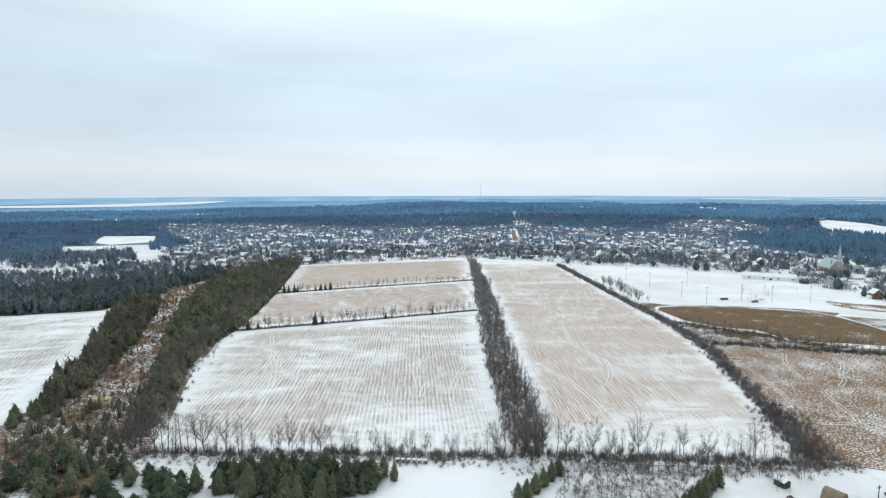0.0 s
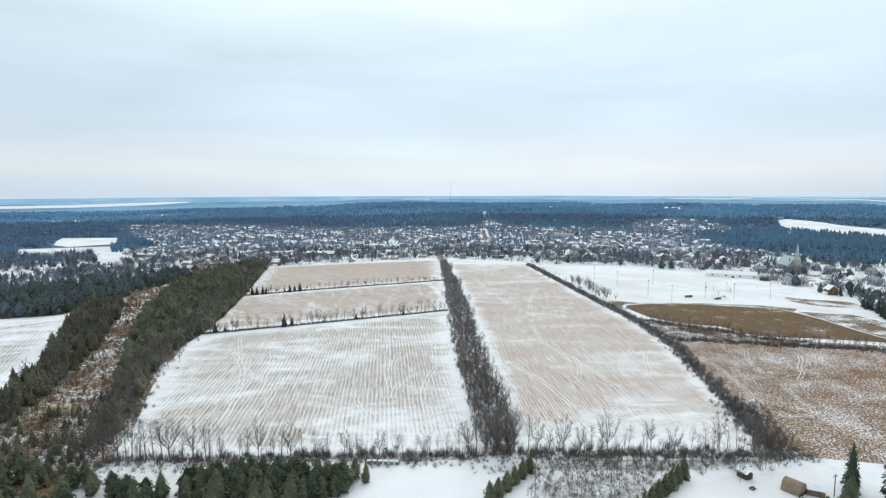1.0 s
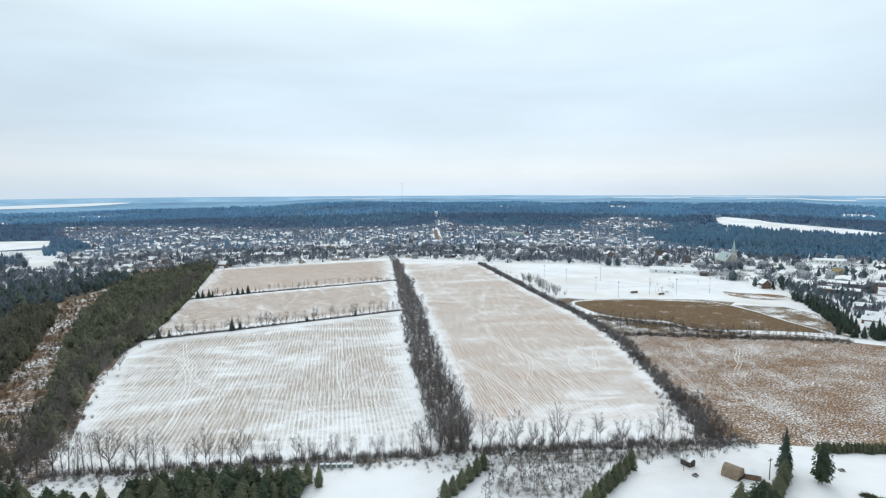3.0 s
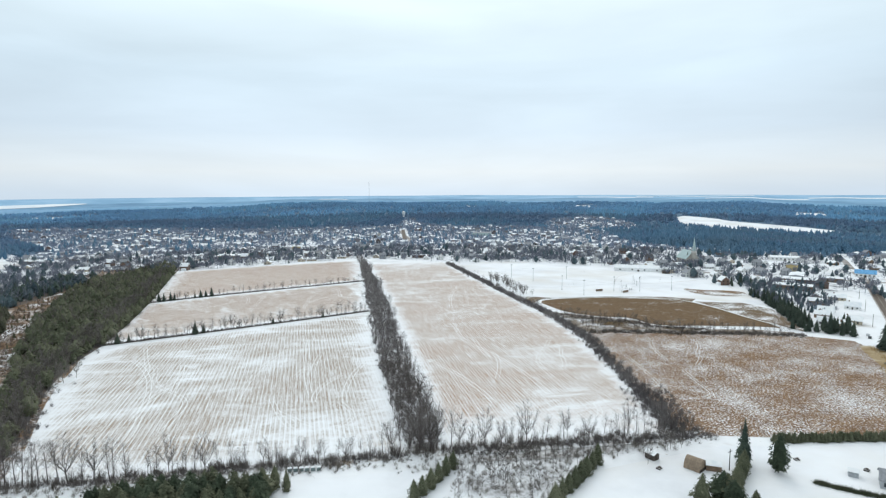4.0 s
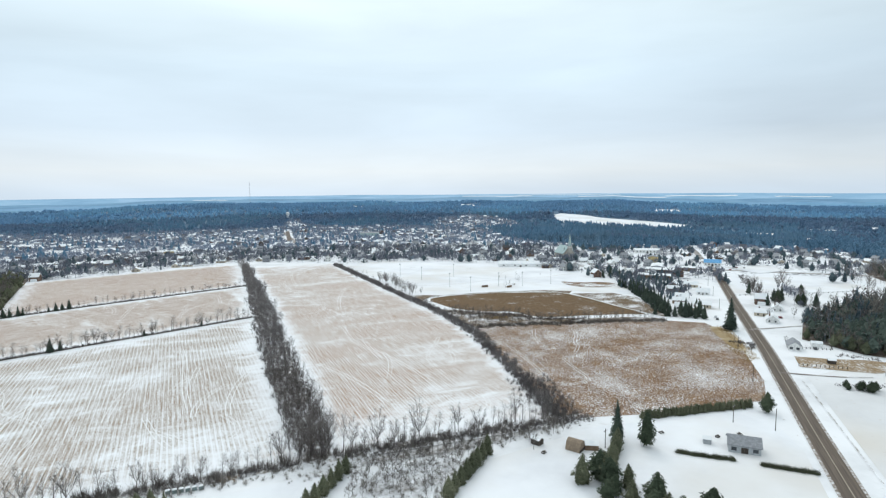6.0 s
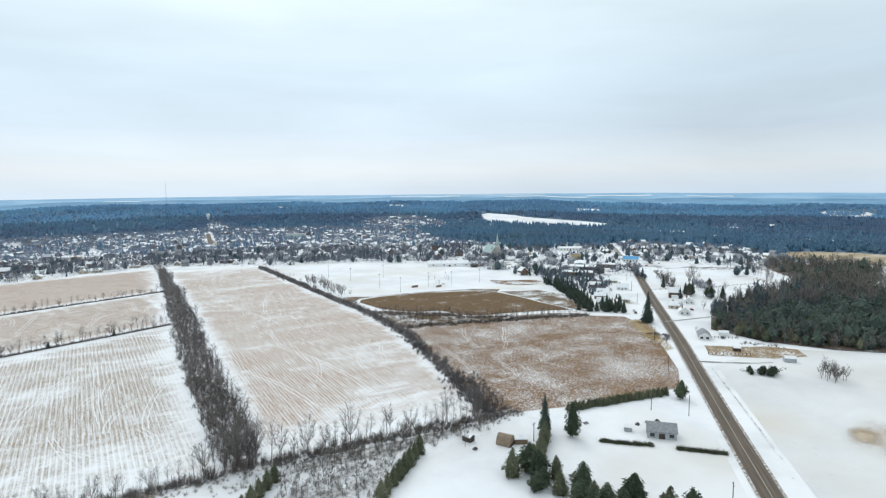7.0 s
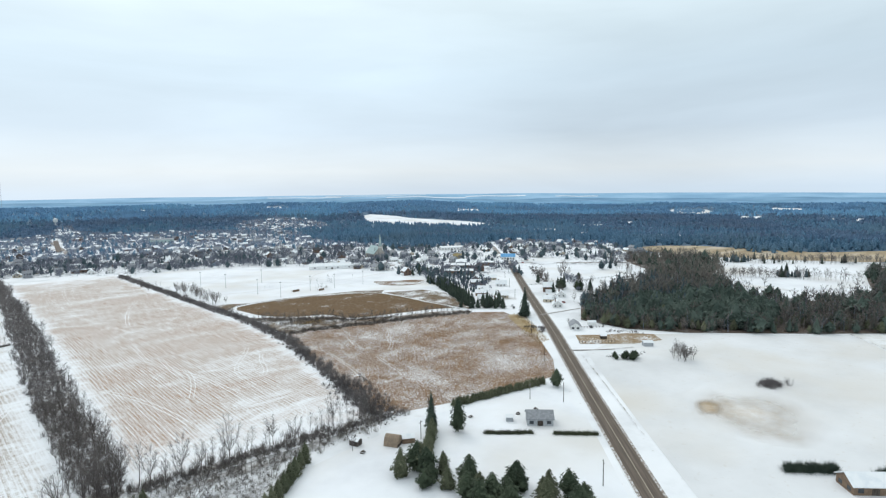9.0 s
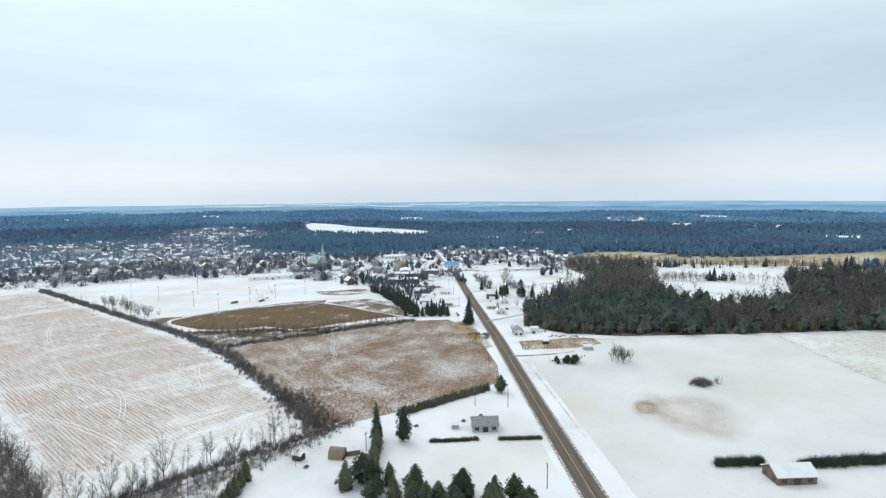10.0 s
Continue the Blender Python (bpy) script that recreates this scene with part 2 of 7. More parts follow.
M_HAZEWOOD = material("hazed_hill_conifers", [(0.1, (0.142, 0.310, 0.480)), (0.5, (0.165, 0.346, 0.528)), (0.9, (0.190, 0.382, 0.572))], 0.006, island=0.4, big=[(0.004, (0.155, 0.31, 0.445), 0.45, 0.65)])
M_HAZEBARE = material("hazed_hill_bare_woods", [(0.1, (0.185, 0.342, 0.515)), (0.5, (0.212, 0.382, 0.562)), (0.9, (0.240, 0.420, 0.608))], 0.006, island=0.4, big=[(0.004, (0.20, 0.35, 0.50), 0.45, 0.65)])
M_STUB_L = stubble_material("snowy_stubble", (0.385, 0.315, 0.255), (0.355, 0.275, 0.21), 1.58, -3.0, 2.0, 0.52)
M_STUB_R = stubble_material("snowy_stubble_tan", (0.42, 0.315, 0.24), (0.40, 0.265, 0.182), 1.45, -1.2, 1.6, 0.50)
M_STUB_TOP = stubble_material("tan_stubble", (0.40, 0.280, 0.200), (0.365, 0.235, 0.158), 1.24, 68.0, 2.6, 0.16)
M_STUB_MID = stubble_material("snow_streaked_tan_stubble", (0.40, 0.293, 0.217), (0.365, 0.248, 0.173), 1.49, 68.0, 2.6, 0.18)
M_STUB_WHITE = stubble_material("white_stubble", (0.36, 0.33, 0.29), (0.33, 0.29, 0.25), 1.72, -22.0, 2.6, 0.36)
M_BROWN = mottled("rough_brown_grass", [(0.100, 0.054, 0.031), (0.175, 0.100, 0.057), (0.270, 0.162, 0.086), (0.36, 0.23, 0.122)], 0.25, 1.2, 0.03, 2.2, 0.80, 0.14)
M_REED = mottled("brown_reed", [(0.105, 0.066, 0.036), (0.165, 0.108, 0.062), (0.235, 0.160, 0.098)], 0.10, 0.7, 0.05, 0.8, 0.9, 0.12)
M_WEEDS = mottled("brown_weeds", [(0.10, 0.070, 0.045), (0.17, 0.12, 0.075), (0.26, 0.18, 0.11)], 0.36, 0.8, 0.06, 0.9, 1.0, 0.15)
M_BANK = mottled("snowy_grass_bank", [(0.14, 0.11, 0.085), (0.22, 0.175, 0.13), (0.32, 0.26, 0.19)], 0.60, 1.4, 0.08, 0.9, 0.7, 0.14)
M_THICKETFLOOR = mottled("thicket_litter", [(0.16, 0.14, 0.125), (0.24, 0.215, 0.195), (0.34, 0.31, 0.285)], 0.48, 0.5, 0.06, 0.9, 0.9, 0.25, fade=True)
M_FADED = mottled("melting_snow_over_straw", [(0.48, 0.39, 0.29), (0.56, 0.47, 0.37), (0.66, 0.59, 0.50)], 0.34, 0.12, 0.02, 0.4, 1.0, 0.35, fade=True)
M_TANSPOT = mottled("bare_tan_grass", [(0.40, 0.29, 0.18), (0.48, 0.37, 0.25), (0.58, 0.48, 0.36)], 0.25, 0.2, 0.04, 0.5, 0.9, 0.3, fade=True)
M_PALEFIELD = mottled("pale_thin_snow", [(0.47, 0.44, 0.37), (0.55, 0.52, 0.45), (0.63, 0.60, 0.53)], 0.42, 0.25, 0.02, 0.5, 0.9, 0.32)
M_DRYPLOT = mottled("dry_plot_grass", [(0.20, 0.14, 0.085), (0.30, 0.215, 0.13), (0.40, 0.30, 0.19)], 0.30, 0.7, 0.06, 0.9, 0.9, 0.15)
M_GOLD = material("golden_grass", [(0.25, (0.32, 0.23, 0.125)), (0.55, (0.41, 0.315, 0.19)), (0.8, (0.56, 0.49, 0.39))], 0.10, stretch=(0.6, 1.3, 1), detail=7)
M_STRAW = material("pale_straw_field", [(0.25, (0.36, 0.28, 0.18)), (0.55, (0.46, 0.37, 0.255)), (0.8, (0.56, 0.48, 0.38))], 0.02, stretch=(0.4, 1.6, 1), detail=7)
M_ROAD = material("sanded_asphalt", [(0.2, (0.10, 0.080, 0.065)), (0.6, (0.15, 0.118, 0.095)), (0.9, (0.20, 0.165, 0.14))], 1.2, detail=6, rough=0.75, coords="uv", stretch=(1.2, 0.03, 1), spread=(0.25, 0.75))
M_SHOULDER = material("gravel_shoulder", [(0.25, (0.22, 0.18, 0.15)), (0.5, (0.40, 0.36, 0.33)), (0.75, (0.70, 0.70, 0.71))], 0.8, detail=8)
M_STREET = material("slushy_street", [(0.3, (0.22, 0.19, 0.17)), (0.6, (0.42, 0.39, 0.37)), (0.85, (0.66, 0.66, 0.68))], 0.08, detail=6)
M_TRACK = material("packed_snow", [(0.3, (0.86, 0.86, 0.865)), (0.8, (0.93, 0.93, 0.935))], 0.5)
M_PAINT = material("worn_road_paint", [(0.3, (0.40, 0.36, 0.28)), (0.7, (0.55, 0.50, 0.40))], 2.0)
M_ICE = material("snowed_lake_ice", [(0.3, (0.72, 0.77, 0.82)), (0.7, (0.85, 0.87, 0.89))], 0.002)
M_BARK = material("grey_bark", [(0.2, (0.077, 0.065, 0.060)), (0.6, (0.127, 0.110, 0.104)), (0.9, (0.187, 0.168, 0.162))], 2.0, stretch=(1, 1, 0.3), single=0.5)
M_TWIG = material("bare_twigs", [(0.1, (0.100, 0.088, 0.083)), (0.5, (0.155, 0.138, 0.131)), (0.9, (0.230, 0.208, 0.196))], 0.05, island=0.5)
M_BRUSH = material("brown_brush", [(0.1, (0.129, 0.117, 0.119)), (0.5, (0.194, 0.179, 0.180)), (0.9, (0.295, 0.274, 0.264))], 0.06, island=0.5)
M_REDBRUSH = material("reddish_brush", [(0.1, (0.12, 0.085, 0.066)), (0.5, (0.19, 0.135, 0.104)), (0.9, (0.27, 0.20, 0.155))], 0.05, island=0.5)
M_DULLBRUSH = material("dull_brown_brush", [(0.1, (0.112, 0.098, 0.091)), (0.5, (0.165, 0.146, 0.134)), (0.9, (0.232, 0.208, 0.190))], 0.05, island=0.55)
# twigs with haze painted in as blue, the farther copy paler
M_TOWNTREE = material("hazed_town_trees", [(0.1, (0.150, 0.183, 0.245)), (0.5, (0.210, 0.248, 0.322)), (0.9, (0.285, 0.328, 0.410))], 0.03, island=0.6)
M_TOWNTREE_NEAR = material("hazed_garden_trees", [(0.1, (0.128, 0.142, 0.178)), (0.5, (0.178, 0.194, 0.236)), (0.9, (0.240, 0.258, 0.305))], 0.03, island=0.6)
M_PALEBARK = material("pale_poplar_twigs", [(0.1, (0.17, 0.155, 0.14)), (0.6, (0.25, 0.23, 0.205))], 0.1, island=0.4)
M_SPRUCE = material("spruce_needles", [(0.1, (0.040, 0.058, 0.048)), (0.5, (0.064, 0.088, 0.070)), (0.9, (0.096, 0.122, 0.092))], 0.08, island=0.5)
M_DARKCEDAR = material("dark_cedar", [(0.1, (0.066, 0.069, 0.046)), (0.5, (0.102, 0.104, 0.069)), (0.9, (0.150, 0.146, 0.100))], 0.05, island=0.6)
# conifers farther off: needle green shifted to blue to paint in haze
M_HAZESPRUCE = material("hazed_spruce_needles", [(0.1, (0.054, 0.082, 0.096)), (0.5, (0.080, 0.116, 0.132)), (0.9, (0.112, 0.152, 0.168))], 0.05, island=0.5)
M_CEDAR = material("olive_cedar", [(0.1, (0.078, 0.087, 0.054)), (0.5, (0.118, 0.128, 0.081)), (0.9, (0.172, 0.176, 0.114))], 0.05, island=0.6)
M_PINE = material("pine_needles", [(0.1, (0.040, 0.055, 0.036)), (0.5, (0.066, 0.086, 0.055)), (0.9, (0.100, 0.120, 0.078))], 0.06, island=0.5)
M_DARKPINE = material("dark_pine_needles", [(0.1, (0.049, 0.070, 0.059)), (0.5, (0.076, 0.104, 0.088)), (0.9, (0.110, 0.142, 0.118))], 0.06, island=0.55)
# far trees, with the blue of aerial haze painted into their colours
M_FARTREE = material("hazed_far_trees", [(0.1, (0.084, 0.172, 0.262)), (0.5, (0.108, 0.210, 0.308)), (0.9, (0.136, 0.246, 0.352))], 0.012, island=0.5, big=[(0.006, (0.115, 0.192, 0.262), 0.45, 0.65)])
M_FARBARE = material("hazed_far_bare_trees", [(0.1, (0.130, 0.210, 0.315)), (0.5, (0.160, 0.250, 0.365)), (0.9, (0.195, 0.292, 0.415))], 0.012, island=0.5, big=[(0.006, (0.170, 0.235, 0.330), 0.45, 0.65)])
M_TUFT = material("dry_grass_tuft", [(0.1, (0.16, 0.10, 0.05)), (0.6, (0.28, 0.19, 0.10)), (0.9, (0.42, 0.30, 0.17))], 0.3, island=0.6)
M_TUFT_GOLD = material("golden_grass_tuft", [(0.1, (0.34, 0.22, 0.08)), (0.9, (0.50, 0.36, 0.16))], 0.3, island=0.6)
M_ROOFSNOW = material("snow_on_roof", [(0.2, (0.80, 0.83, 0.86)), (0.6, (0.89, 0.905, 0.92))], 0.3, single=0.2)
M_GLASS = material("dark_window_glass", [(0.3, (0.02, 0.024, 0.03)), (0.7, (0.05, 0.06, 0.07))], 0.4, rough=0.15, spec=0.5)
M_BRICK = material("red_brick", [(0.3, (0.144, 0.092, 0.072)), (0.7, (0.216, 0.151, 0.121))], 3.0, single=0.4)
M_WOODDARK = material("dark_weathered_wood", [(0.3, (0.05, 0.042, 0.036)), (0.7, (0.11, 0.092, 0.08))], 2.0, stretch=(1, 1, 0.2))
M_GREYMETAL = material("galvanised_steel", [(0.3, (0.32, 0.33, 0.34)), (0.7, (0.45, 0.46, 0.47))], 1.0, rough=0.5, metal=0.6)


def plain(name, c, rough=0.8, vary=0.15, spec=0.2):
    return material(name, [(0.25, tuple(v * (1 - vary) for v in c)), (0.75, tuple(min(0.9, v * (1 + vary)) for v in c))], 0.9, rough=rough, single=0.3, spec=spec, bump=0.15)


M_WALLS = [plain("white_siding", (0.72, 0.72, 0.71)), plain("grey_siding", (0.38, 0.40, 0.42)), plain("beige_siding", (0.52, 0.46, 0.37)),
           M_BRICK, plain("brown_siding", (0.20, 0.14, 0.10)), plain("blue_grey_siding", (0.22, 0.28, 0.34))]
M_ROOFDARK = plain("dark_shingles", (0.085, 0.085, 0.092))
M_ROOFGREY = plain("frosted_shingles", (0.30, 0.31, 0.33))
M_ROOFBLUE = plain("bright_blue_roof", (0.16, 0.42, 0.76), 0.5, 0.3)
M_COPPER = plain("pale_green_copper", (0.40, 0.50, 0.50), 0.6)
M_YELLOW = plain("yellow_cladding", (0.54, 0.43, 0.22))
M_WHITE = plain("white_paint", (0.78, 0.79, 0.80), 0.6)
M_STONE = plain("pale_stone", (0.45, 0.42, 0.38))
M_TARP = plain("tan_canvas", (0.30, 0.23, 0.17))
M_CONCRETE = plain("grey_concrete", (0.40, 0.39, 0.38))
M_BLACK = plain("black_rubber", (0.03, 0.03, 0.032))
M_CARS = [plain("dark_car_paint", (0.04, 0.045, 0.05), 0.35, spec=0.5), plain("silver_car_paint", (0.42, 0.43, 0.45), 0.35, spec=0.5), plain("red_car_paint", (0.28, 0.03, 0.03), 0.35, spec=0.5)]
M_WALLMIX = material("mixed_house_walls", [(0.0, (0.12, 0.10, 0.095)), (0.15, (0.20, 0.14, 0.13)), (0.3, (0.28, 0.31, 0.35)), (0.55, (0.42, 0.41, 0.40)), (0.7, (0.20, 0.26, 0.33)), (1.0, (0.70, 0.72, 0.76))],
                     0.0001, island=1.0, spread=(0.0, 1.0))
M_ROOFMIX = material("mixed_snowy_roofs", [(0.0, (0.12, 0.12, 0.135)), (0.18, (0.20, 0.21, 0.24)), (0.30, (0.42, 0.44, 0.48)), (0.42, (0.80, 0.83, 0.87)), (1.0, (0.90, 0.915, 0.93))], 0.0001, island=1.0, spread=(0.0, 1.0))

# ---------------------------------------------------------------- the lie of the land
rng = np.random.default_rng(7)


def smooth(a, b, x):
    t = np.clip((x - a) / (b - a), 0, 1)
    return t * t * (3 - 2 * t)


def waves(x, y, k):
    """Soft rolling ground, -1 to 1."""
    return (np.sin(x * k + 1.3 + 0.8 * np.sin(y * k * 0.7)) * np.cos(y * k * 0.83 - 0.4 + 0.6 * np.sin(x * k * 0.9))
            + 0.5 * np.sin(x * k * 2.3 - y * k * 1.9 + 2.0)) / 1.5


def gz(x, y):
    """Height of the ground: nearly level farmland and town, wooded hills behind it, high ground at the horizon."""
    x, y = np.asarray(x, float), np.asarray(y, float)
    r, az = np.hypot(x, y), np.degrees(np.arctan2(x, y))
    ridge = 15 + 24 * smooth(-16, -2, az) * (1 - smooth(36, 52, az)) + 7 * waves(x, y, 0.0035) + 3.5 * waves(x + 300, y, 0.009)
    ridge = ridge * (0.35 + 0.65 * smooth(-30, -16, az))
    hills = ridge * smooth(1450, 2750, r)
    dip = -10 * smooth(2900, 3300, r) * (1 - smooth(3500, 4200, r))
    skyline = np.interp(az, [-180, -40, -25, -5, 12, 30, 50, 68, 88, 180], [45, 45, 57, 65, 70, 69, 66, 57, 42, 45]) + 3 * waves(x, y, 0.0021)
    rim = (skyline - ridge) * smooth(4200, 4900, r) + 5 * waves(x, y, 0.004) * smooth(3300, 3900, r) * (1 - smooth(4300, 4800, r)) * smooth(-20, -10, az)
    return 0.04 * waves(x, y, 0.013) * smooth(60, 200, r) + hills + dip + rim


def inside(px, py, poly):
    """Which of the points lie within the outline."""
    c = np.zeros(len(px), bool)
    j = len(poly) - 1
    for i in range(len(poly)):
        (xi, yi), (xj, yj) = poly[i], poly[j]
        c ^= ((yi > py) != (yj > py)) & (px < (xj - xi) * (py - yi) / ((yj - yi) or 1e-9) + xi)
        j = i
    return c


def polar(az, r):
    return (r * math.sin(radians(az)), r * math.cos(radians(az)))


def mesh_object(name, verts, faces, mats, index=None, parent=None, smooth_shade=False):
    me = bpy.data.meshes.new(name)
    me.from_pydata(verts, [], faces)
    for m in (mats if isinstance(mats, (list, tuple)) else [mats]):
        me.materials.append(m)
    if index is not None:
        me.polygons.foreach_set("material_index", np.asarray(index, dtype=np.int32))
    if smooth_shade:
        me.polygons.foreach_set("use_smooth", np.ones(len(me.polygons), dtype=bool))
    me.update()
    ob = new(name, me)
    if parent is not None:
        ob.parent = parent
    return ob


def resample(line, n):
    line = np.array(line, float)
    d = np.r_[0, np.cumsum(np.hypot(*np.diff(line, axis=0).T))]
    s = np.linspace(0, d[-1], n)
    return np.stack([np.interp(s, d, line[:, 0]), np.interp(s, d, line[:, 1])], 1)


def rounded(line, n=2):
    """Corner-cutting: a softer line."""
    line = np.array(line, float)
    for _ in range(n):
        q, r = line[:-1] * 0.75 + line[1:] * 0.25, line[:-1] * 0.25 + line[1:] * 0.75
        line = np.vstack([line[:1], np.stack([q, r], 1).reshape(-1, 2)[1:-1], line[-1:]])
    return line


def field(name, left, right, mat, label, category="field", nu=24, nv=40, lift=0.10, soft=True):
    """A sheet between two edges that run from its near to its far end."""
    a, b = (resample(rounded(e) if soft else e, nv) for e in (left, right))
    u = np.linspace(0, 1, nu)
    P = a[:, None, :] * (1 - u)[None, :, None] + b[:, None, :] * u[None, :, None]
    V = np.concatenate([P, (gz(P[..., 0], P[..., 1]) + lift)[..., None]], 2).reshape(-1, 3)
    i = np.arange(nv - 1)[:, None] * nu + np.arange(nu - 1)[None, :]
    F = np.stack([i, i + 1, i + nu + 1, i + nu], 2).reshape(-1, 4)
    ob = mesh_object(name, V, F, mat)
    width, length = np.hypot(*(b - a).T).mean(), np.hypot(*np.diff((a + b) / 2, axis=0).T).sum()
    me = ob.data
    U, W = np.tile(u, nv), np.repeat(np.linspace(0, 1, nv), nu)
    loops = np.zeros(len(me.loops), dtype=np.int32)
    me.loops.foreach_get("vertex_index", loops)
    for lay, su, sv in (("UVMap", width, length), ("edge", 1, 1)):
        me.uv_layers.new(name=lay).data.foreach_set("uv", np.stack([U[loops] * su, W[loops] * sv], 1).ravel())
    return tagged(ob, label, category, kind="structure")


def area(name, outline, mat, label, category="ground", lift=0.08, soft=1):
    """A sheet within an outline, laid on the ground."""
    pts = np.array(outline, float)
    if soft:
        for _ in range(soft):
            nx = np.roll(pts, -1, 0)
            pts = np.stack([pts * 0.75 + nx * 0.25, pts * 0.25 + nx * 0.75], 1).reshape(-1, 2)
    c = pts.mean(0)
    rings = [c + (pts - c) * k for k in (1.0, 0.8, 0.55, 0.28)]
    n = len(pts)
    P = np.vstack(rings + [c[None]])
    V = np.c_[P, gz(P[:, 0], P[:, 1]) + lift]
    F = [(k * n + i, k * n + (i + 1) % n, (k + 1) * n + (i + 1) % n, (k + 1) * n + i) for k in range(3) for i in range(n)]
    F += [(3 * n + i, 3 * n + (i + 1) % n, 4 * n) for i in range(n)]
    ob = mesh_object(name, V, F, mat)
    me = ob.data
    for p in me.polygons:
        if p.normal.z < 0:
            p.flip()
    rad = np.r_[np.repeat((1.0, 0.8, 0.55, 0.28), n), 0.0]
    loops = np.zeros(len(me.loops), dtype=np.int32)
    me.loops.foreach_get("vertex_index", loops)
    me.uv_layers.new(name="edge").data.foreach_set("uv", np.stack([rad[loops], rad[loops]], 1).ravel())
    return tagged(ob, label, category, kind="structure")


def floor_of(name, outline, mat, label, lift=0.15):
    """A sheet within an outline of any shape."""
    tri = tessellate_polygon([[Vector((x, y, 0)) for x, y in outline]])
    V = [(x, y, float(gz(x, y)) + lift) for x, y in outline]
    ob = mesh_object(name, V, [tuple(t) for t in tri], mat)
    for p in ob.data.polygons:
        if p.normal.z < 0:
            p.flip()
    return tagged(ob, label, "ground", kind="structure")


def ribbon(name, line, width, mat, label="", category="", lift=0.12, step=8.0, kind="structure", curve=2):
    """A strip of ground along a line, with metres as UV."""
    line = rounded(line, curve)
    n = max(2, int(np.hypot(*np.diff(line, axis=0).T).sum() / step))
    c = resample(line, n)
    t = np.gradient(c, axis=0)
    t /= np.linalg.norm(t, axis=1)[:, None]
    nrm = np.stack([-t[:, 1], t[:, 0]], 1)
    a, b = c + nrm * width / 2, c - nrm * width / 2
    V = np.vstack([np.c_[a, gz(*a.T) + lift], np.c_[b, gz(*b.T) + lift]])
    F = [(i, n + i, n + i + 1, i + 1) for i in range(n - 1)]
    ob = mesh_object(name, V, F, mat)
    me = ob.data
    s = np.r_[0, np.cumsum(np.hypot(*np.diff(c, axis=0).T))]
    loops = np.zeros(len(me.loops), dtype=np.int32)
    me.loops.foreach_get("vertex_index", loops)
    U, W = np.r_[np.zeros(n), np.full(n, width)], np.r_[s, s]
    me.uv_layers.new(name="UVMap").data.foreach_set("uv", np.stack([U[loops], W[loops]], 1).ravel())
    return tagged(ob, label, category, kind=kind)


PASTURE_LINE = [polar(*q) for q in ((33.5, 2060), (36.9, 1956), (38.1, 1868), (42.6, 1783), (45.3, 1711), (46.4, 1650), (46.5, 1560), (42.6, 1560), (38, 1630), (36.5, 1650), (33.8, 1730))]
# town and clearings, as headings and distances
TOWN = [[polar(*q) for q in ((-27, 800), (-14, 790), (3, 860), (12, 800), (21, 800), (30, 770), (36, 860), (36, 1020), (29, 1180), (27, 1450), (20, 1580), (11, 1600), (8.7, 1700), (8.3, 1880), (7.4, 1900),
                             (6.6, 1640), (5, 1580), (-2, 1570), (-9, 1580), (-14.5, 1660), (-19.5, 1740), (-24.5, 1860), (-27, 1800), (-26, 1400), (-24, 1150), (-27, 1000))],
        [polar(*q) for q in ((31, 760), (38, 660), (43, 655), (47, 690), (51, 640), (58, 720), (62, 900), (57, 1080), (49, 1100), (42, 1000), (36, 960))],
        [polar(*q) for q in ((20.8, 1640), (22.3, 1850), (25.2, 1980), (27.5, 1940), (29.8, 1720), (30.2, 1590), (24.2, 1480))]]
OPEN = [PASTURE_LINE,
        [(-690, 1101), (-760, 1255), (-649, 1265), (-573, 1108), (-608, 1078), (-625, 1050)],
        [(-500, 900), (-515, 968), (-448, 940), (-410, 880), (-440, 812)],
        [(-580, 725), (-490, 700), (-478, 748), (-442, 812), (-418, 767), (-452, 702), (-470, 660), (-545, 672)],
        [(909, 498), (986, 406), (912, 310), (1090, 170), (1250, 60), (1180, -40), (990, 60), (863, 225), (815, 377), (835, 460)],
        [(-690, 1015), (-613, 1040), (-556, 1060), (-526, 1000), (-576, 938), (-630, 925)]]
CLEARING = [(700, 285), (765, 293), (858, 165), (770, 156), (730, 143), (690, 134), (640, 150), (606, 172), (596, 215), (605, 248), (660, 275)]
PASTURE, PATCH_A, PATCH_B, PATCH_C, GOLDEN, PATCH_D = OPEN
FAR_MEADOWS = [[polar(a - w, r), polar(a - w * 0.5, r - d), polar(a + w, r - d * 0.6), polar(a + w * 0.8, r + d * 2.2), polar(a - w * 0.2, r + d * 1.3), polar(a - w * 0.7, r + d * 2.4)] for a, r, w, d in (
    (77, 1900, 2.6, 40), (83, 1560, 2.0, 30), (70.4, 1930, 1.0, 60), (49.2, 2060, 1.7, 36), (44, 2310, 1.4, 55), (56.6, 1560, 1.2, 28), (55.6, 1300, 0.8, 22), (63.4, 1260, 1.3, 20), (60, 1700, 0.8, 24), (-4, 3420, 2.2, 60),
    (-14, 3000, 1.4, 60), (-24, 2500, 1.3, 40), (-31, 2200, 1.8, 40), (-33, 1700, 1.5, 30), (25, 2560, 0.8, 50), (14, 2480, 0.7, 40), (73, 2450, 1.3, 50), (52, 1400, 1.4, 25))]
OPEN = OPEN + FAR_MEADOWS

# ---------------------------------------------------------------- ground


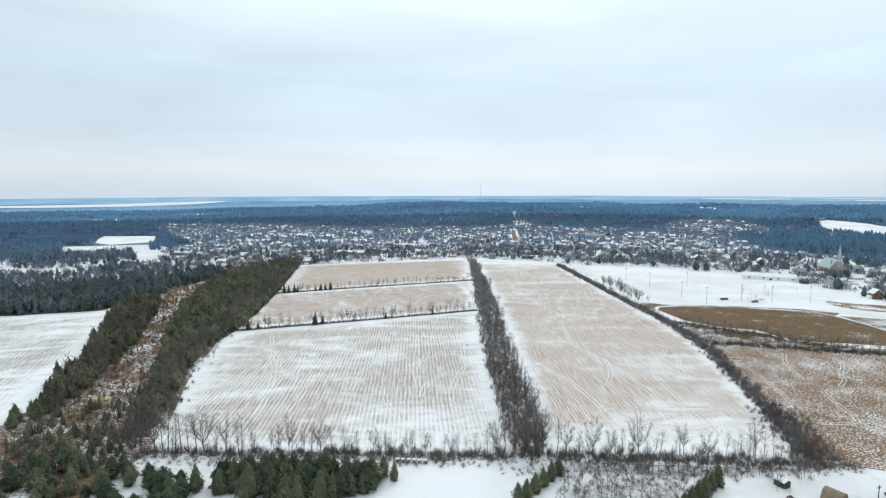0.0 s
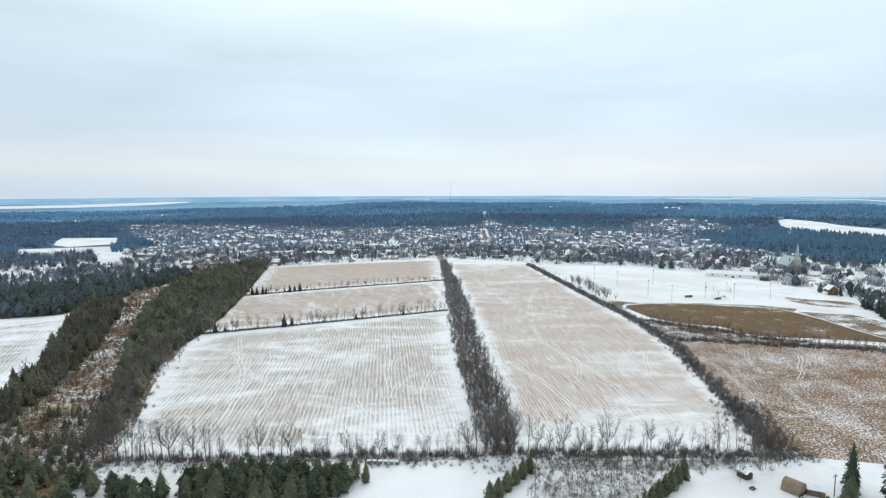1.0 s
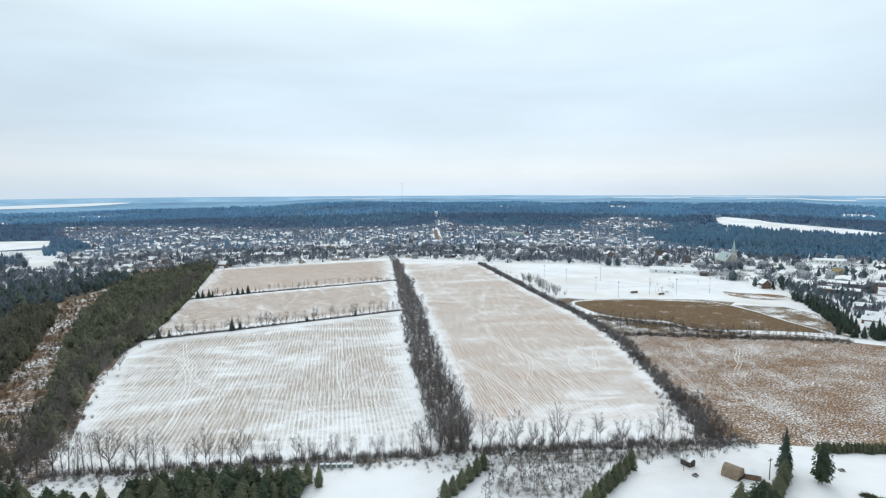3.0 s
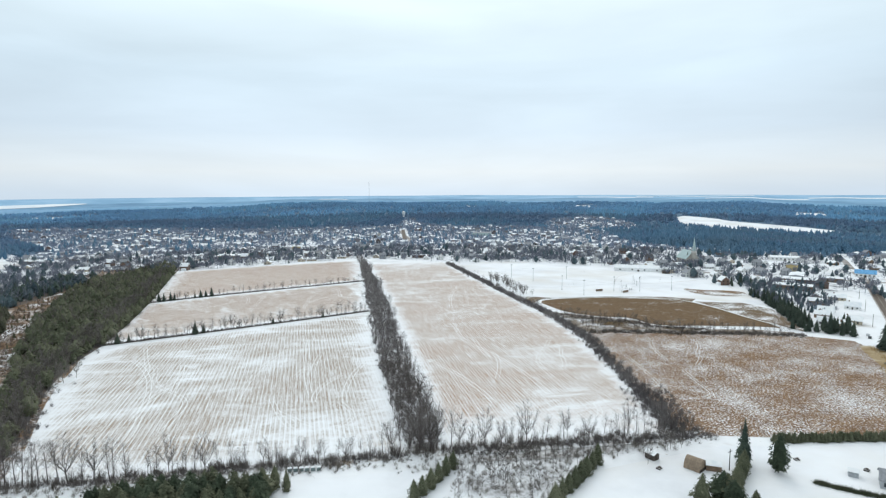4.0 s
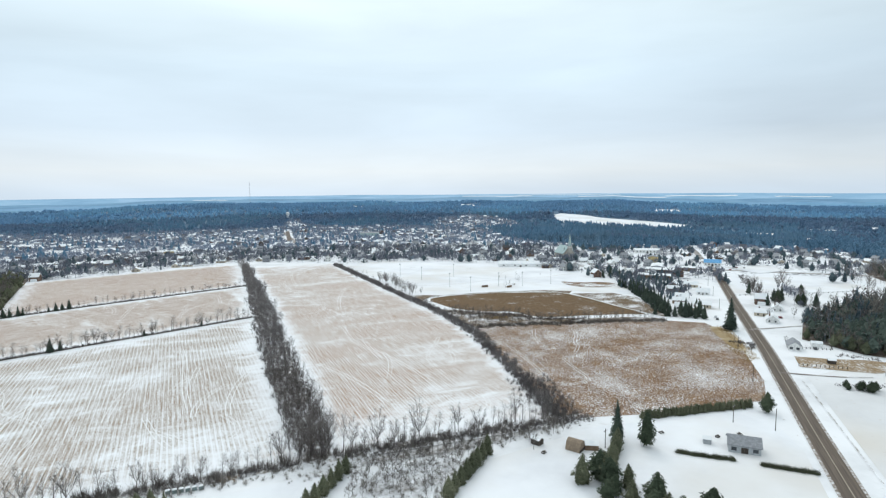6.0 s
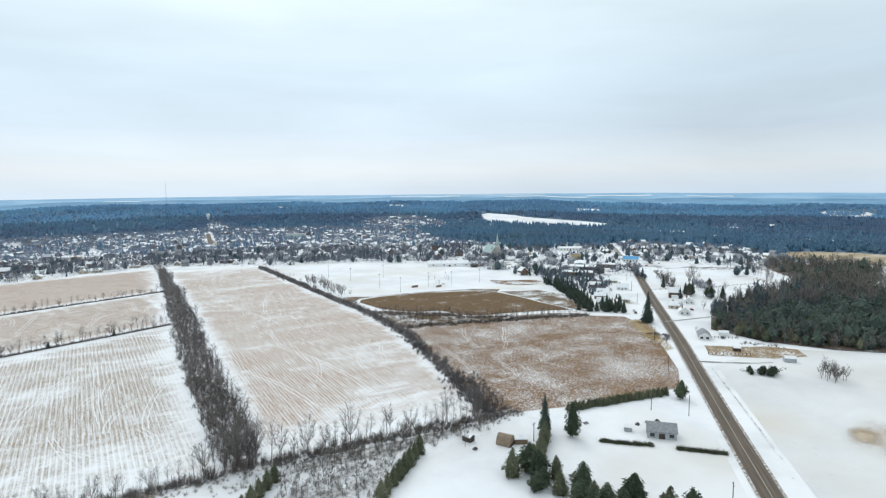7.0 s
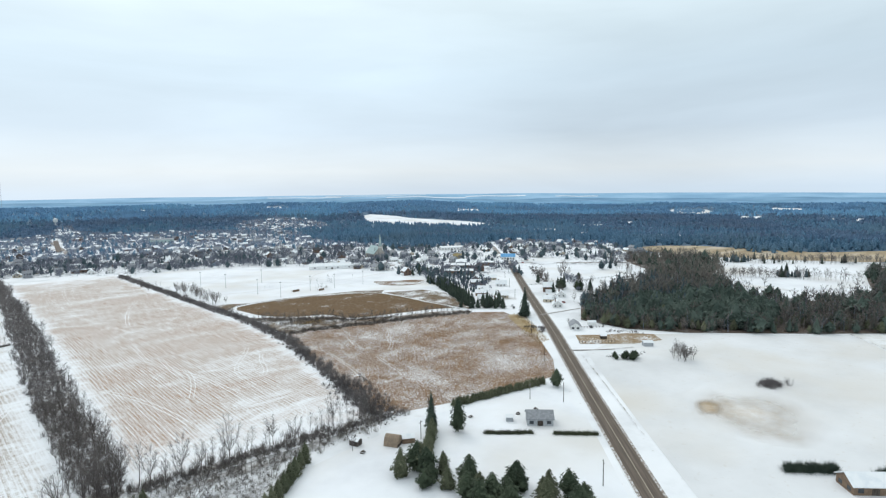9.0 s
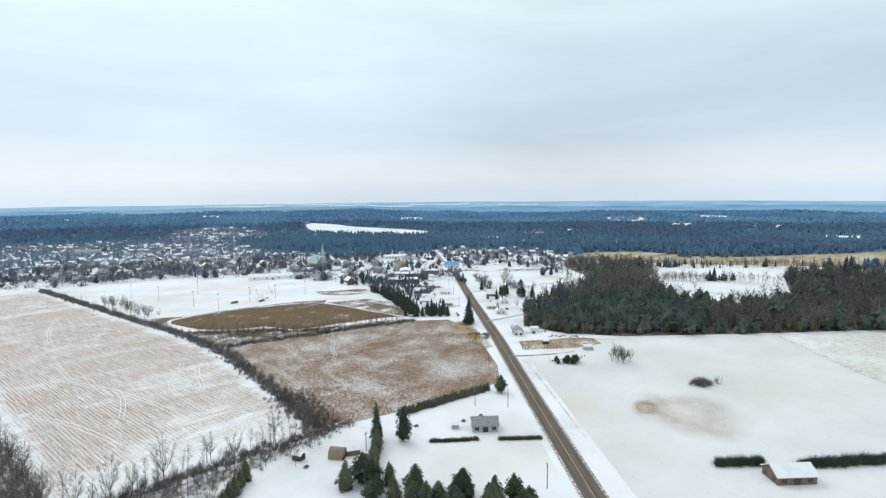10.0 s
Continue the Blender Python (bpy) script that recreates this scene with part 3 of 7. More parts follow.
def make_ground():
    az = np.radians(np.r_[np.linspace(-180, -50, 40)[:-1], np.linspace(-50, 95, 240), np.linspace(95, 180, 28)[1:]])
    rr = np.r_[np.linspace(20, 400, 20), np.geomspace(420, 4980, 130)]
    A, Rr = np.meshgrid(az, rr)
    X, Y = Rr * np.sin(A), Rr * np.cos(A)
    V = np.stack([X, Y, gz(X, Y)], 2).reshape(-1, 3)
    n, m = len(az), len(rr)
    i = np.arange(m - 1)[:, None] * n + np.arange(n - 1)[None, :]
    F = np.stack([i, i + n, i + n + 1, i + 1], 2).reshape(-1, 4)
    cx, cy = V[F].mean(1)[:, 0], V[F].mean(1)[:, 1]
    r = np.hypot(cx, cy)
    # ground colours in bands by distance, each with more haze painted in
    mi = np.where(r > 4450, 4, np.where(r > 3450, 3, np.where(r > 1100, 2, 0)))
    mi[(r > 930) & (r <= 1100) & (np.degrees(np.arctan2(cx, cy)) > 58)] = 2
    for t in TOWN:
        mi[inside(cx, cy, t)] = 1
    V2 = np.vstack([V, [[0, 0, 0]]])
    tri = [(k, k + 1, len(V)) for k in range(n - 1)]
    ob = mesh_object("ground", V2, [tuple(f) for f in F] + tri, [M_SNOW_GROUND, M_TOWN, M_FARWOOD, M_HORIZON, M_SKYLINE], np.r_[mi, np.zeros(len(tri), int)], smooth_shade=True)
    tagged(ob, "snow-dusted winter farmland rising to wooded hills", "ground", kind="structure")


make_ground()

# fields round the camera's foot
L_EDGE = [(-113, 212), (-120, 240), (-127, 262), (-138, 298), (-146, 340), (-146, 366), (-138, 395)]
field("stubble_field", L_EDGE, [(26, 209), (24, 242), (24, 326), (27, 400), (28, 468)], M_STUB_L, "corn stubble field thinly covered with snow, pale rows showing")
field("stubble_field", [(-158, 400), (-82, 430), (28, 474)], [(-168, 543), (-108, 572), (34, 630)], M_STUB_MID, "tan stubble field streaked with thin snow", nu=20, nv=20)
field("stubble_field", [(-169, 550), (-108, 580), (33, 638)], [(-198, 764), (-100, 800), (36, 832)], M_STUB_TOP, "tan stubble field below the town", nu=20, nv=20)
field("stubble_field", [(42, 209), (45, 278), (47, 378), (50, 551), (48, 800)], [(135, 203), (151, 267), (167, 351), (171, 424), (163, 545), (155, 790)], M_STUB_R,
      "long stubble field, straw rows under thin snow")
field("stubble_field", [(-520, 170), (-460, 330), (-400, 432)], [(-186, 205), (-205, 269), (-222, 330), (-272, 455)], M_STUB_WHITE, "snow-covered stubble field with faint rows", nu=20, nv=20)
BROWN = [(170, 352), (177, 366), (201, 364), (235, 354), (281, 341), (318, 327), (340, 308), (328, 277), (292, 232), (264, 200), (240, 180), (186, 187), (141, 200), (152, 262), (166, 330)]
area("rough_field", BROWN, M_BROWN, "rough brown grass field with patchy snow", "field", soft=0)
POND = [(183, 474), (189, 485), (210, 489.5), (251, 487), (288, 476), (309, 467), (317, 452), (321.5, 420), (321, 389), (323, 365), (321, 349), (312, 353.5), (292, 359.5), (272, 365.5), (243, 371.5), (233, 383), (232, 396), (226, 405.5), (212, 409), (199, 419.5), (188, 437), (184.5, 461)]
area("reed_flat", POND, M_REED, "flat brown reed bed with a snowy track round it", "field", lift=0.12, soft=0)
SPORT = [(160, 790), (172, 700), (178, 560), (184, 500), (204, 495), (250, 493), (308, 479), (361, 436), (370, 424), (392, 446), (410, 470), (420, 520), (470, 590), (430, 650), (385, 715), (285, 762)]
area("sports_ground", SPORT, M_SNOW, "wide snow-covered sports ground", "field", lift=0.09)
area("weed_strip", [(354, 520), (363, 504), (400, 491), (393, 467), (364, 465), (344, 489)], M_PATCHY, "strip of dead brown weeds in snow", "field", lift=0.2, soft=2)
area("snow_field", [(583, 492), (671, 386), (600, 322), (575, 345), (505, 358), (452, 376), (500, 425)], M_SNOW, "fenced snow-covered meadow beside the road", "field", lift=0.09)
area("scrub_ground", [(-182, 238), (-205, 300), (-244, 405), (-276, 520), (-290, 690), (-300, 800), (-200, 800), (-166, 545), (-156, 440), (-156, 392), (-140, 314), (-120, 245), (-114, 205), (-120, 150), (-190, 150)],
     M_PATCHY, "overgrown clearing of brown scrub and thin snow", "field", lift=0.09, soft=0)
area("hedge_bank", [(-120, 203), (26, 202), (140, 195), (150, 202), (136, 204), (42, 208), (26, 208), (-113, 209)], M_BANK, "brown grassy bank under the hedgerow", "field", lift=0.14, soft=0)
area("hedge_bank", [(28, 205), (27, 260), (25, 326), (31, 400), (30, 470), (36, 560), (35, 640), (39, 832), (45, 832), (45, 640), (47, 560), (43, 450), (44, 380), (41, 320), (42, 278), (39, 205)], M_BELTFLOOR, "leaf-littered snowy floor of the tree belt", "field", lift=0.16, soft=0)
area("thicket_floor", [(32, 168), (44, 190), (94, 188), (68, 160)], M_THICKETFLOOR, "leaf-littered snow between the cedar rows", "field", lift=0.115, soft=1)
area("thicket_floor", [(16, 194), (22, 203), (60, 203), (140, 196), (150, 199), (128, 189), (96, 187), (60, 190)], M_THICKETFLOOR, "leaf-littered snow under the thicket", "field", lift=0.12, soft=1)
area("yard", [(-110, 60), (-110, 196), (30, 193), (95, 180), (150, 188), (175, 182), (228, 174), (206, 138), (150, 80)], M_SNOW, "snow-covered farmyard lawn", "field", lift=0.07, soft=0)
area("snow_field", [(171, 70), (222, 124), (290, 195), (352, 196), (378, 168), (434, 112), (515, 32), (520, -60), (200, -40)], M_DULLSNOW, "open snowfield with faint bare patches", "field", lift=0.07, soft=0)
BEIGE = [(283, 124), (284, 108), (301, 90), (280, 62), (250, 56), (235, 65), (231, 86), (236, 106), (258, 118)]
TANSPOT = [(260, 116), (268, 108), (259, 99), (243, 96), (238, 104)]
area("bare_patch", BEIGE, M_FADED, "broad pale straw patch under thin snow", "field", lift=0.12, soft=2)
area("bare_patch", TANSPOT, M_TANSPOT, "small tan patch melting through snow", "field", lift=0.125, soft=2)
area("pale_field", [(452, 96), (398, 53), (366, 24), (320, -40), (440, -60), (520, -40), (516, 32)], M_PALEFIELD, "pale straw-coloured field behind a ditch", "field", lift=0.13, soft=0)
area("garden_plot", [(303, 208), (319, 223), (335, 209), (350, 201), (359, 187), (349, 176), (328, 184), (316, 195)], M_DRYPLOT, "fenced plot of dry golden grass", "field", lift=0.16, soft=0)
area("grass_verge", [(334, 300), (341, 292), (318, 258), (302, 240), (300, 250), (322, 284)], M_GOLD, "golden dry grass verge by the road", "field", lift=0.18, soft=1)
area("pasture", PASTURE, M_SNOW, "snow-covered hillside pasture above the woods", "field", lift=0.6, soft=1)
for o in (PATCH_A, PATCH_B, PATCH_C, PATCH_D):
    area("meadow", o, M_SNOW, "snow-covered meadow at the town's edge", "field", lift=0.5, soft=0)
area("straw_field", GOLDEN, M_STRAW, "pale golden stubble field beyond the woods", "field", lift=0.4, soft=1)
area("meadow", CLEARING, M_SNOW, "snowy clearing behind the wood", "field", lift=0.4, soft=0)
for o in FAR_MEADOWS:
    area("meadow", o, M_SNOW, "small snowy clearing in the far woods", "field", lift=0.8, soft=1)
for a, r, w, d in ((28, 4560, 3.5, 40), (40, 4500, 4, 35), (47, 4620, 3, 30), (35, 4700, 5, 30), (55, 4560, 2, 30), (0.2, 4420, 1.4, 34)):
    ribbon("far_ice", [polar(a + w * k, r + 25 * math.sin(k * 5 + a)) for k in (-1, -0.6, -0.2, 0.2, 0.6, 1)], d * 1.6, M_ICE, "pale frozen water near the skyline", "lake", lift=0.8, step=40)
area("frozen_lake", [polar(*q) for q in ((-40.5, 4120), (-36, 4040), (-31, 4090), (-25, 4260), (-20.5, 4440), (-22, 4480), (-28, 4440), (-36, 4330), (-41, 4260))], M_ICE, "frozen lake under snow on the horizon", "lake", lift=2.0, soft=2)

for k, (a, r, w, d) in enumerate(((-22, 1010, 46, 26), (-17, 960, 60, 22), (-19, 1220, 50, 40), (-12, 1150, 40, 30), (-8, 1350, 60, 34), (-3, 1010, 36, 24), (2, 1240, 50, 30), (12, 1080, 44, 30), (16, 1290, 60, 36), (21, 1010, 50, 26), (25, 1180, 44, 36),
                                  (29, 900, 40, 26), (40, 830, 36, 30), (46, 860, 44, 34), (52, 800, 50, 40), (34, 940, 36, 26), (-24, 1500, 60, 50))):
    x_, y_ = polar(a, r)
    w, d = w * 0.7, d * 0.7
    area("snowy_lot", [(x_ - w, y_ - d), (x_ + w * 0.8, y_ - d * 0.8), (x_ + w, y_ + d * 0.7), (x_ - w * 0.7, y_ + d)], M_SNOW, "open snowy lot between town houses", "ground", lift=0.45, soft=0)

# roads and tracks
ROAD = [(60, -25), (166, 85.5), (231, 152.5), (315, 238), (424, 353), (574, 508)]
ribbon("road_shoulder", ROAD, 9.6, M_SHOULDER, "snowy gravel shoulders of the country road", "road", lift=0.13, curve=0)
ribbon("road", ROAD, 7.4, M_ROAD, "straight two-lane road of sanded grey-brown asphalt", "road", lift=0.2, curve=0)
ribbon("centre_line", ROAD, 0.22, M_PAINT, "worn centre line of the road", "road marking", lift=0.205, curve=0)
ribbon("cross_road", [(430, 640), (480, 585), (574, 515), (640, 450), (760, 330)], 8, M_STREET, "slushy cross street of the town", "road", lift=0.22)
ribbon("cross_road", [(574, 508), (640, 590), (760, 720), (860, 900)], 8, M_STREET, "slushy street going on through the houses", "road", lift=0.22)
ribbon("main_street", [(150, 1180), (160, 1270), (172, 1380), (183, 1480)], 9, M_ROAD, "bare brown main street climbing the hill", "road", lift=0.5)
ribbon("street", [(-330, 1250), (-250, 1450), (-190, 1600), (-130, 1700)], 16, M_TRACK, "white snowy street between houses", "road", lift=0.5)
ribbon("street", [(470, 590), (440, 620), (415, 655), (440, 690), (480, 720)], 7, M_STREET, "curved drive by the sports ground", "road", lift=0.25)
for k in range(9):
    x0 = -420 + 110 * k
    ribbon("street", [(x0, 870), (x0 + 30, 1150), (x0 + 40, 1500), (x0 + 20, 1700)], 8, M_STREET, "slushy residential street", "road", lift=0.3, step=25)
for y0 in (900, 1060, 1240, 1440):
    ribbon("street", [(-430, y0 - 60), (0, y0), (300, y0 + 10), (520, y0 - 30)], 8, M_STREET, "slushy residential street", "road", lift=0.33, step=25)
ribbon("pond_track", [(326, 338), (323, 365), (321, 389), (322, 420), (317, 453), (309, 468), (288, 477), (251, 488), (209, 490.5), (188, 485.5), (182, 474), (184, 461), (187, 437), (198, 419), (211, 408), (225, 405), (231, 396), (232, 382), (242, 371), (272, 365), (292, 359), (312, 353), (319, 346)], 1.3, M_TRACK, "snow-white track round the reed bed", "track", lift=0.26, step=2.5, curve=1)
floor_of("weed_strip", [(173, 440), (184, 431), (230, 392), (233, 375), (268, 357), (293, 352), (319, 336), (320, 322), (291, 336), (236, 351), (203, 362), (176, 366)], M_WEEDS, "brown weeds in thin snow beside the track", lift=0.16)
floor_of("weed_strip", [(322, 451), (359, 436), (364, 407), (342, 360), (334, 338), (328, 336), (324, 366), (322, 389), (323, 420)], M_WEEDS, "rough brown scrub between path and grove", lift=0.2)
floor_of("weed_strip", [(172, 470), (176, 510), (204, 494), (250, 492), (308, 478), (330, 462), (318, 450), (290, 472), (246, 486), (213, 492), (191, 492), (180, 480)], M_WEEDS, "narrow brown margin of the reed bed", lift=0.14)
for line in ([(196, 560), (240, 545), (290, 560), (340, 548), (400, 560)], [(210, 640), (262, 600), (300, 560), (318, 520)], [(300, 560), (330, 610), (372, 632)], [(404, 600), (430, 560), (400, 500)]):
    ribbon("footpath", line, 1.1, M_DULLSNOW, "trodden greyish path over the snowy ground", "path", lift=0.2, step=4)
ribbon("driveway", [(283, 206), (296, 195), (306, 187), (320, 180)], 1.7, M_STREET, "slushy farm drive", "road", lift=0.22, step=3)
ribbon("driveway", [(352, 280), (370, 276), (398, 272), (410, 262)], 1.7, M_STREET, "slushy farm drive", "road", lift=0.22, step=3)
ribbon("ditch", [(206, 110), (236, 142), (264, 172), (282, 192)], 0.6, M_BANK, "shallow roadside ditch", "ditch", lift=0.2, step=3)
ribbon("ditch", [(452, 96), (410, 58), (365, 20), (320, -40)], 1.0, M_BANK, "weedy ditch between two fields", "ditch", lift=0.24, step=3)


def wheel_tracks(name, x0, x1, y0, y1, count, seed, label):
    """Snow-filled wheel tracks that run with the rows and swing round at the headlands."""
    r = np.random.default_rng(seed)
    V, F = [], []
    for k in range(count):
        x, y = r.uniform(x0 + 12, x1 - 12), r.uniform(y0 + 8, y1 - 60)
        h = r.normal(0, 0.05) if r.uniform() < 0.85 else r.normal(0, 0.9)
        bend = r.choice([0.0, r.normal(0, 0.004), r.normal(0, 0.022)], p=[0.3, 0.3, 0.4])
        pts = []
        for _ in range(int(r.uniform(10, 45))):
            pts.append((x, y))
            x, y = x + 3 * math.sin(h), y + 3 * math.cos(h)
            h += bend * 3 + r.normal(0, 0.012)
            if not (x0 + 4 < x < x1 - 4 and y0 + 3 < y < y1 - 6):
                break
        if len(pts) < 6:
            continue
        c = np.array(pts)
        t = np.gradient(c, axis=0)
        t /= np.linalg.norm(t, axis=1)[:, None]
        nr = np.stack([-t[:, 1], t[:, 0]], 1)
        for off in (-1.1, 1.1):
            o = len(V)
            for q, m in zip(c, nr):
                for e in (off - 0.17, off + 0.17):
                    g = q + m * e
                    V.append((g[0], g[1], 0))
            F += [(o + 2 * i, o + 2 * i + 1, o + 2 * i + 3, o + 2 * i + 2) for i in range(len(c) - 1)]
    V = np.array(V)
    V[:, 2] = gz(V[:, 0], V[:, 1]) + 0.13
    ob = mesh_object(name, V, F, M_TRACK)
    for p in ob.data.polygons:
        if p.normal.z < 0:
            p.flip()
    tagged(ob, label, "tracks", kind="stuff")


def lane(points, label, gauge=1.0, wide=0.30):
    """One pair of snow-filled wheel ruts."""
    line = rounded(points, 2)
    c = resample(line, max(4, int(np.hypot(*np.diff(line, axis=0).T).sum() / 1.5)))
    t = np.gradient(c, axis=0)
    t /= np.linalg.norm(t, axis=1)[:, None]
    nr = np.stack([-t[:, 1], t[:, 0]], 1)
    V, F = [], []
    for off in (-gauge, gauge):
        a, b, o, n = c + nr * (off + wide / 2), c + nr * (off - wide / 2), len(V), len(c)
        V += [(x, y, float(gz(x, y)) + 0.145) for x, y in np.vstack([a, b])]
        F += [(o + i, o + n + i, o + n + i + 1, o + i + 1) for i in range(n - 1)]
    tagged(mesh_object("wheel_ruts", V, F, M_TRACK), label, "tracks", kind="structure")


for pts in ([(-120, 386), (-110, 353), (-105, 341), (-102, 324), (-102, 311)], [(-108, 348), (-100, 340), (-95, 314), (-87, 302), (-78, 293), (-71, 282), (-70, 271), (-72, 249)],
            [(-31, 276), (-25, 253), (-20, 240), (-17, 236), (-16, 244), (-19, 251)], [(-27, 260), (-19, 249), (-8, 237), (1.5, 236), (7.5, 246), (6.5, 254), (1.5, 266)],
            [(79, 325), (85, 336), (97, 336), (96, 317), (92, 301), (85, 283)], [(142, 352), (134, 337), (117, 312), (115, 286), (115, 266)], [(143, 333), (136, 318), (132, 302), (127, 292), (122, 290)],
            [(94, 218), (103, 218), (111, 221), (118, 228), (121, 241)], [(71, 659), (74, 562), (83, 514), (88, 487), (101, 429)], [(61, 464), (78, 464), (88, 482)]):
    lane(pts, "curving snow-filled wheel ruts in the stubble")
for pts in ([(213, 343), (203, 328), (197, 311), (193, 294)], [(238, 331), (232, 318), (218, 302), (216, 294), (205, 283)], [(175, 313), (172, 292), (167, 264), (162, 245)], [(191, 275), (185, 250), (184, 241), (179, 236), (164, 236)]):
    lane(pts, "white wheel ruts winding through brown grass", 0.9, 0.28)
wheel_tracks("wheel_tracks", 46, 140, 207, 760, 9, 4, "snow-filled tractor tracks across the long field")
wheel_tracks("wheel_tracks", -125, 24, 212, 400, 13, 5, "snow-filled tractor tracks across the stubble")
wheel_tracks("wheel_tracks", -150, 28, 480, 620, 9, 8, "snow-filled tractor tracks across tan stubble")
wheel_tracks("wheel_tracks", -400, -215, 230, 420, 26, 12, "faint tractor tracks in a white field")

# ---------------------------------------------------------------- trees: shapes first


def tube(V, F, a, b, ra, rb, sides=3):
    """A tapered limb between two points."""
    a, b = np.array(a), np.array(b)
    d = b - a
    d /= np.linalg.norm(d) + 1e-9
    u = np.cross(d, (0.3, 0.9, 0.1) if abs(d[2]) > 0.8 else (0, 0, 1))
    u /= np.linalg.norm(u)
    w = np.cross(d, u)
    o = len(V)
    for c, r in ((a, ra), (b, rb)):
        for k in range(sides):
            t = 2 * math.pi * k / sides
            V.append(c + (u * math.cos(t) + w * math.sin(t)) * r)
    for k in range(sides):
        n = (k + 1) % sides
        F += [(o + k, o + n, o + sides + n), (o + k, o + sides + n, o + sides + k)]


def blade(V, F, a, b, w, r):
    """One twig: a thin tapering sliver."""
    a, b = np.array(a), np.array(b)
    d = b - a
    s = np.cross(d, r.normal(size=3))
    s *= w / 2 / (np.linalg.norm(s) + 1e-9)
    o = len(V)
    V += [a - s, a + s, b]
    F.append((o, o + 1, o + 2))


def bare_tree(seed, h=12.0, spread=0.34, limbs=9, twigs=9, thick=0.16, tw=0.10, low=0.28, plain_limbs=False):
    """A leafless broadleaf tree: (trunk and limbs), (twigs), about h metres tall."""
    r = np.random.default_rng(seed)
    TV, TF, CV, CF = [], [], [], []
    lean = r.normal(0, 0.03, 2)
    spine = [np.array((lean[0] * z * h + 0.15 * math.sin(3 * z + seed), lean[1] * z * h, z * h)) for z in (0, 0.25, 0.5, 0.75, 0.93)]
    rad = [thick * k for k in (1.15, 0.85, 0.6, 0.35, 0.1)]
    if plain_limbs:
        tube(TV, TF, spine[0], spine[2], rad[0], rad[2])
        tube(TV, TF, spine[2], spine[4], rad[2], rad[4])
    else:
        for i in range(4):
            tube(TV, TF, spine[i], spine[i + 1], rad[i], rad[i + 1], 5 if i < 2 else 4)
    for k in range(limbs):
        f = low + (0.9 - low) * (k + r.uniform(0, 0.8)) / limbs
        j = min(3, int(f * 4))
        base = spine[j] + (spine[j + 1] - spine[j]) * (f * 4 - j if j < 3 else (f - 0.75) / 0.18)
        a = k * 2.4 + r.uniform(-0.5, 0.5)
        ln = h * spread * (1.15 - 0.75 * abs(f - 0.45) - 0.45 * max(0, f - 0.6)) * r.uniform(0.75, 1.15)
        up = r.uniform(0.9, 1.9)
        d = np.array((math.cos(a), math.sin(a), up))
        d /= np.linalg.norm(d)
        mid = base + d * ln * 0.5
        d2 = d + np.array((0, 0, 0.35)) + r.normal(0, 0.15, 3)
        tip = mid + d2 / np.linalg.norm(d2) * ln * 0.6
        rl = thick * (0.5 - 0.35 * f)
        if plain_limbs:
            blade(TV, TF, base, tip, rl * 3, r)
        else:
            tube(TV, TF, base, mid, rl, rl * 0.65)
            tube(TV, TF, mid, tip, rl * 0.65, 0.02)
        for q in range(twigs):
            t = r.uniform(0.15, 1.0)
            p = base + (mid - base) * t * 2 if t < 0.5 else mid + (tip - mid) * (t - 0.5) * 2
            e = d * 0.8 + r.normal(0, 0.55, 3) + np.array((0, 0, 0.35))
            e = e / np.linalg.norm(e) * h * r.uniform(0.07, 0.17)
            blade(CV, CF, p, p + e, tw, r)
            for _ in range(2):
                g = e * 0.5 + r.normal(0, 0.4, 3) * h * 0.06 + np.array((0, 0, 0.02 * h))
                blade(CV, CF, p + e * r.uniform(0.3, 0.8), p + e * 0.6 + g, tw * 0.7, r)
    for q in range(twigs * 2):
        p = spine[3] + (spine[4] - spine[3]) * r.uniform(0, 1)
        e = r.normal(0, 0.5, 3) + np.array((0, 0, 0.9))
        blade(CV, CF, p, p + e / np.linalg.norm(e) * h * r.uniform(0.06, 0.13), tw * 0.8, r)
    return (np.array(TV), np.array(TF)), (np.array(CV), np.array(CF))


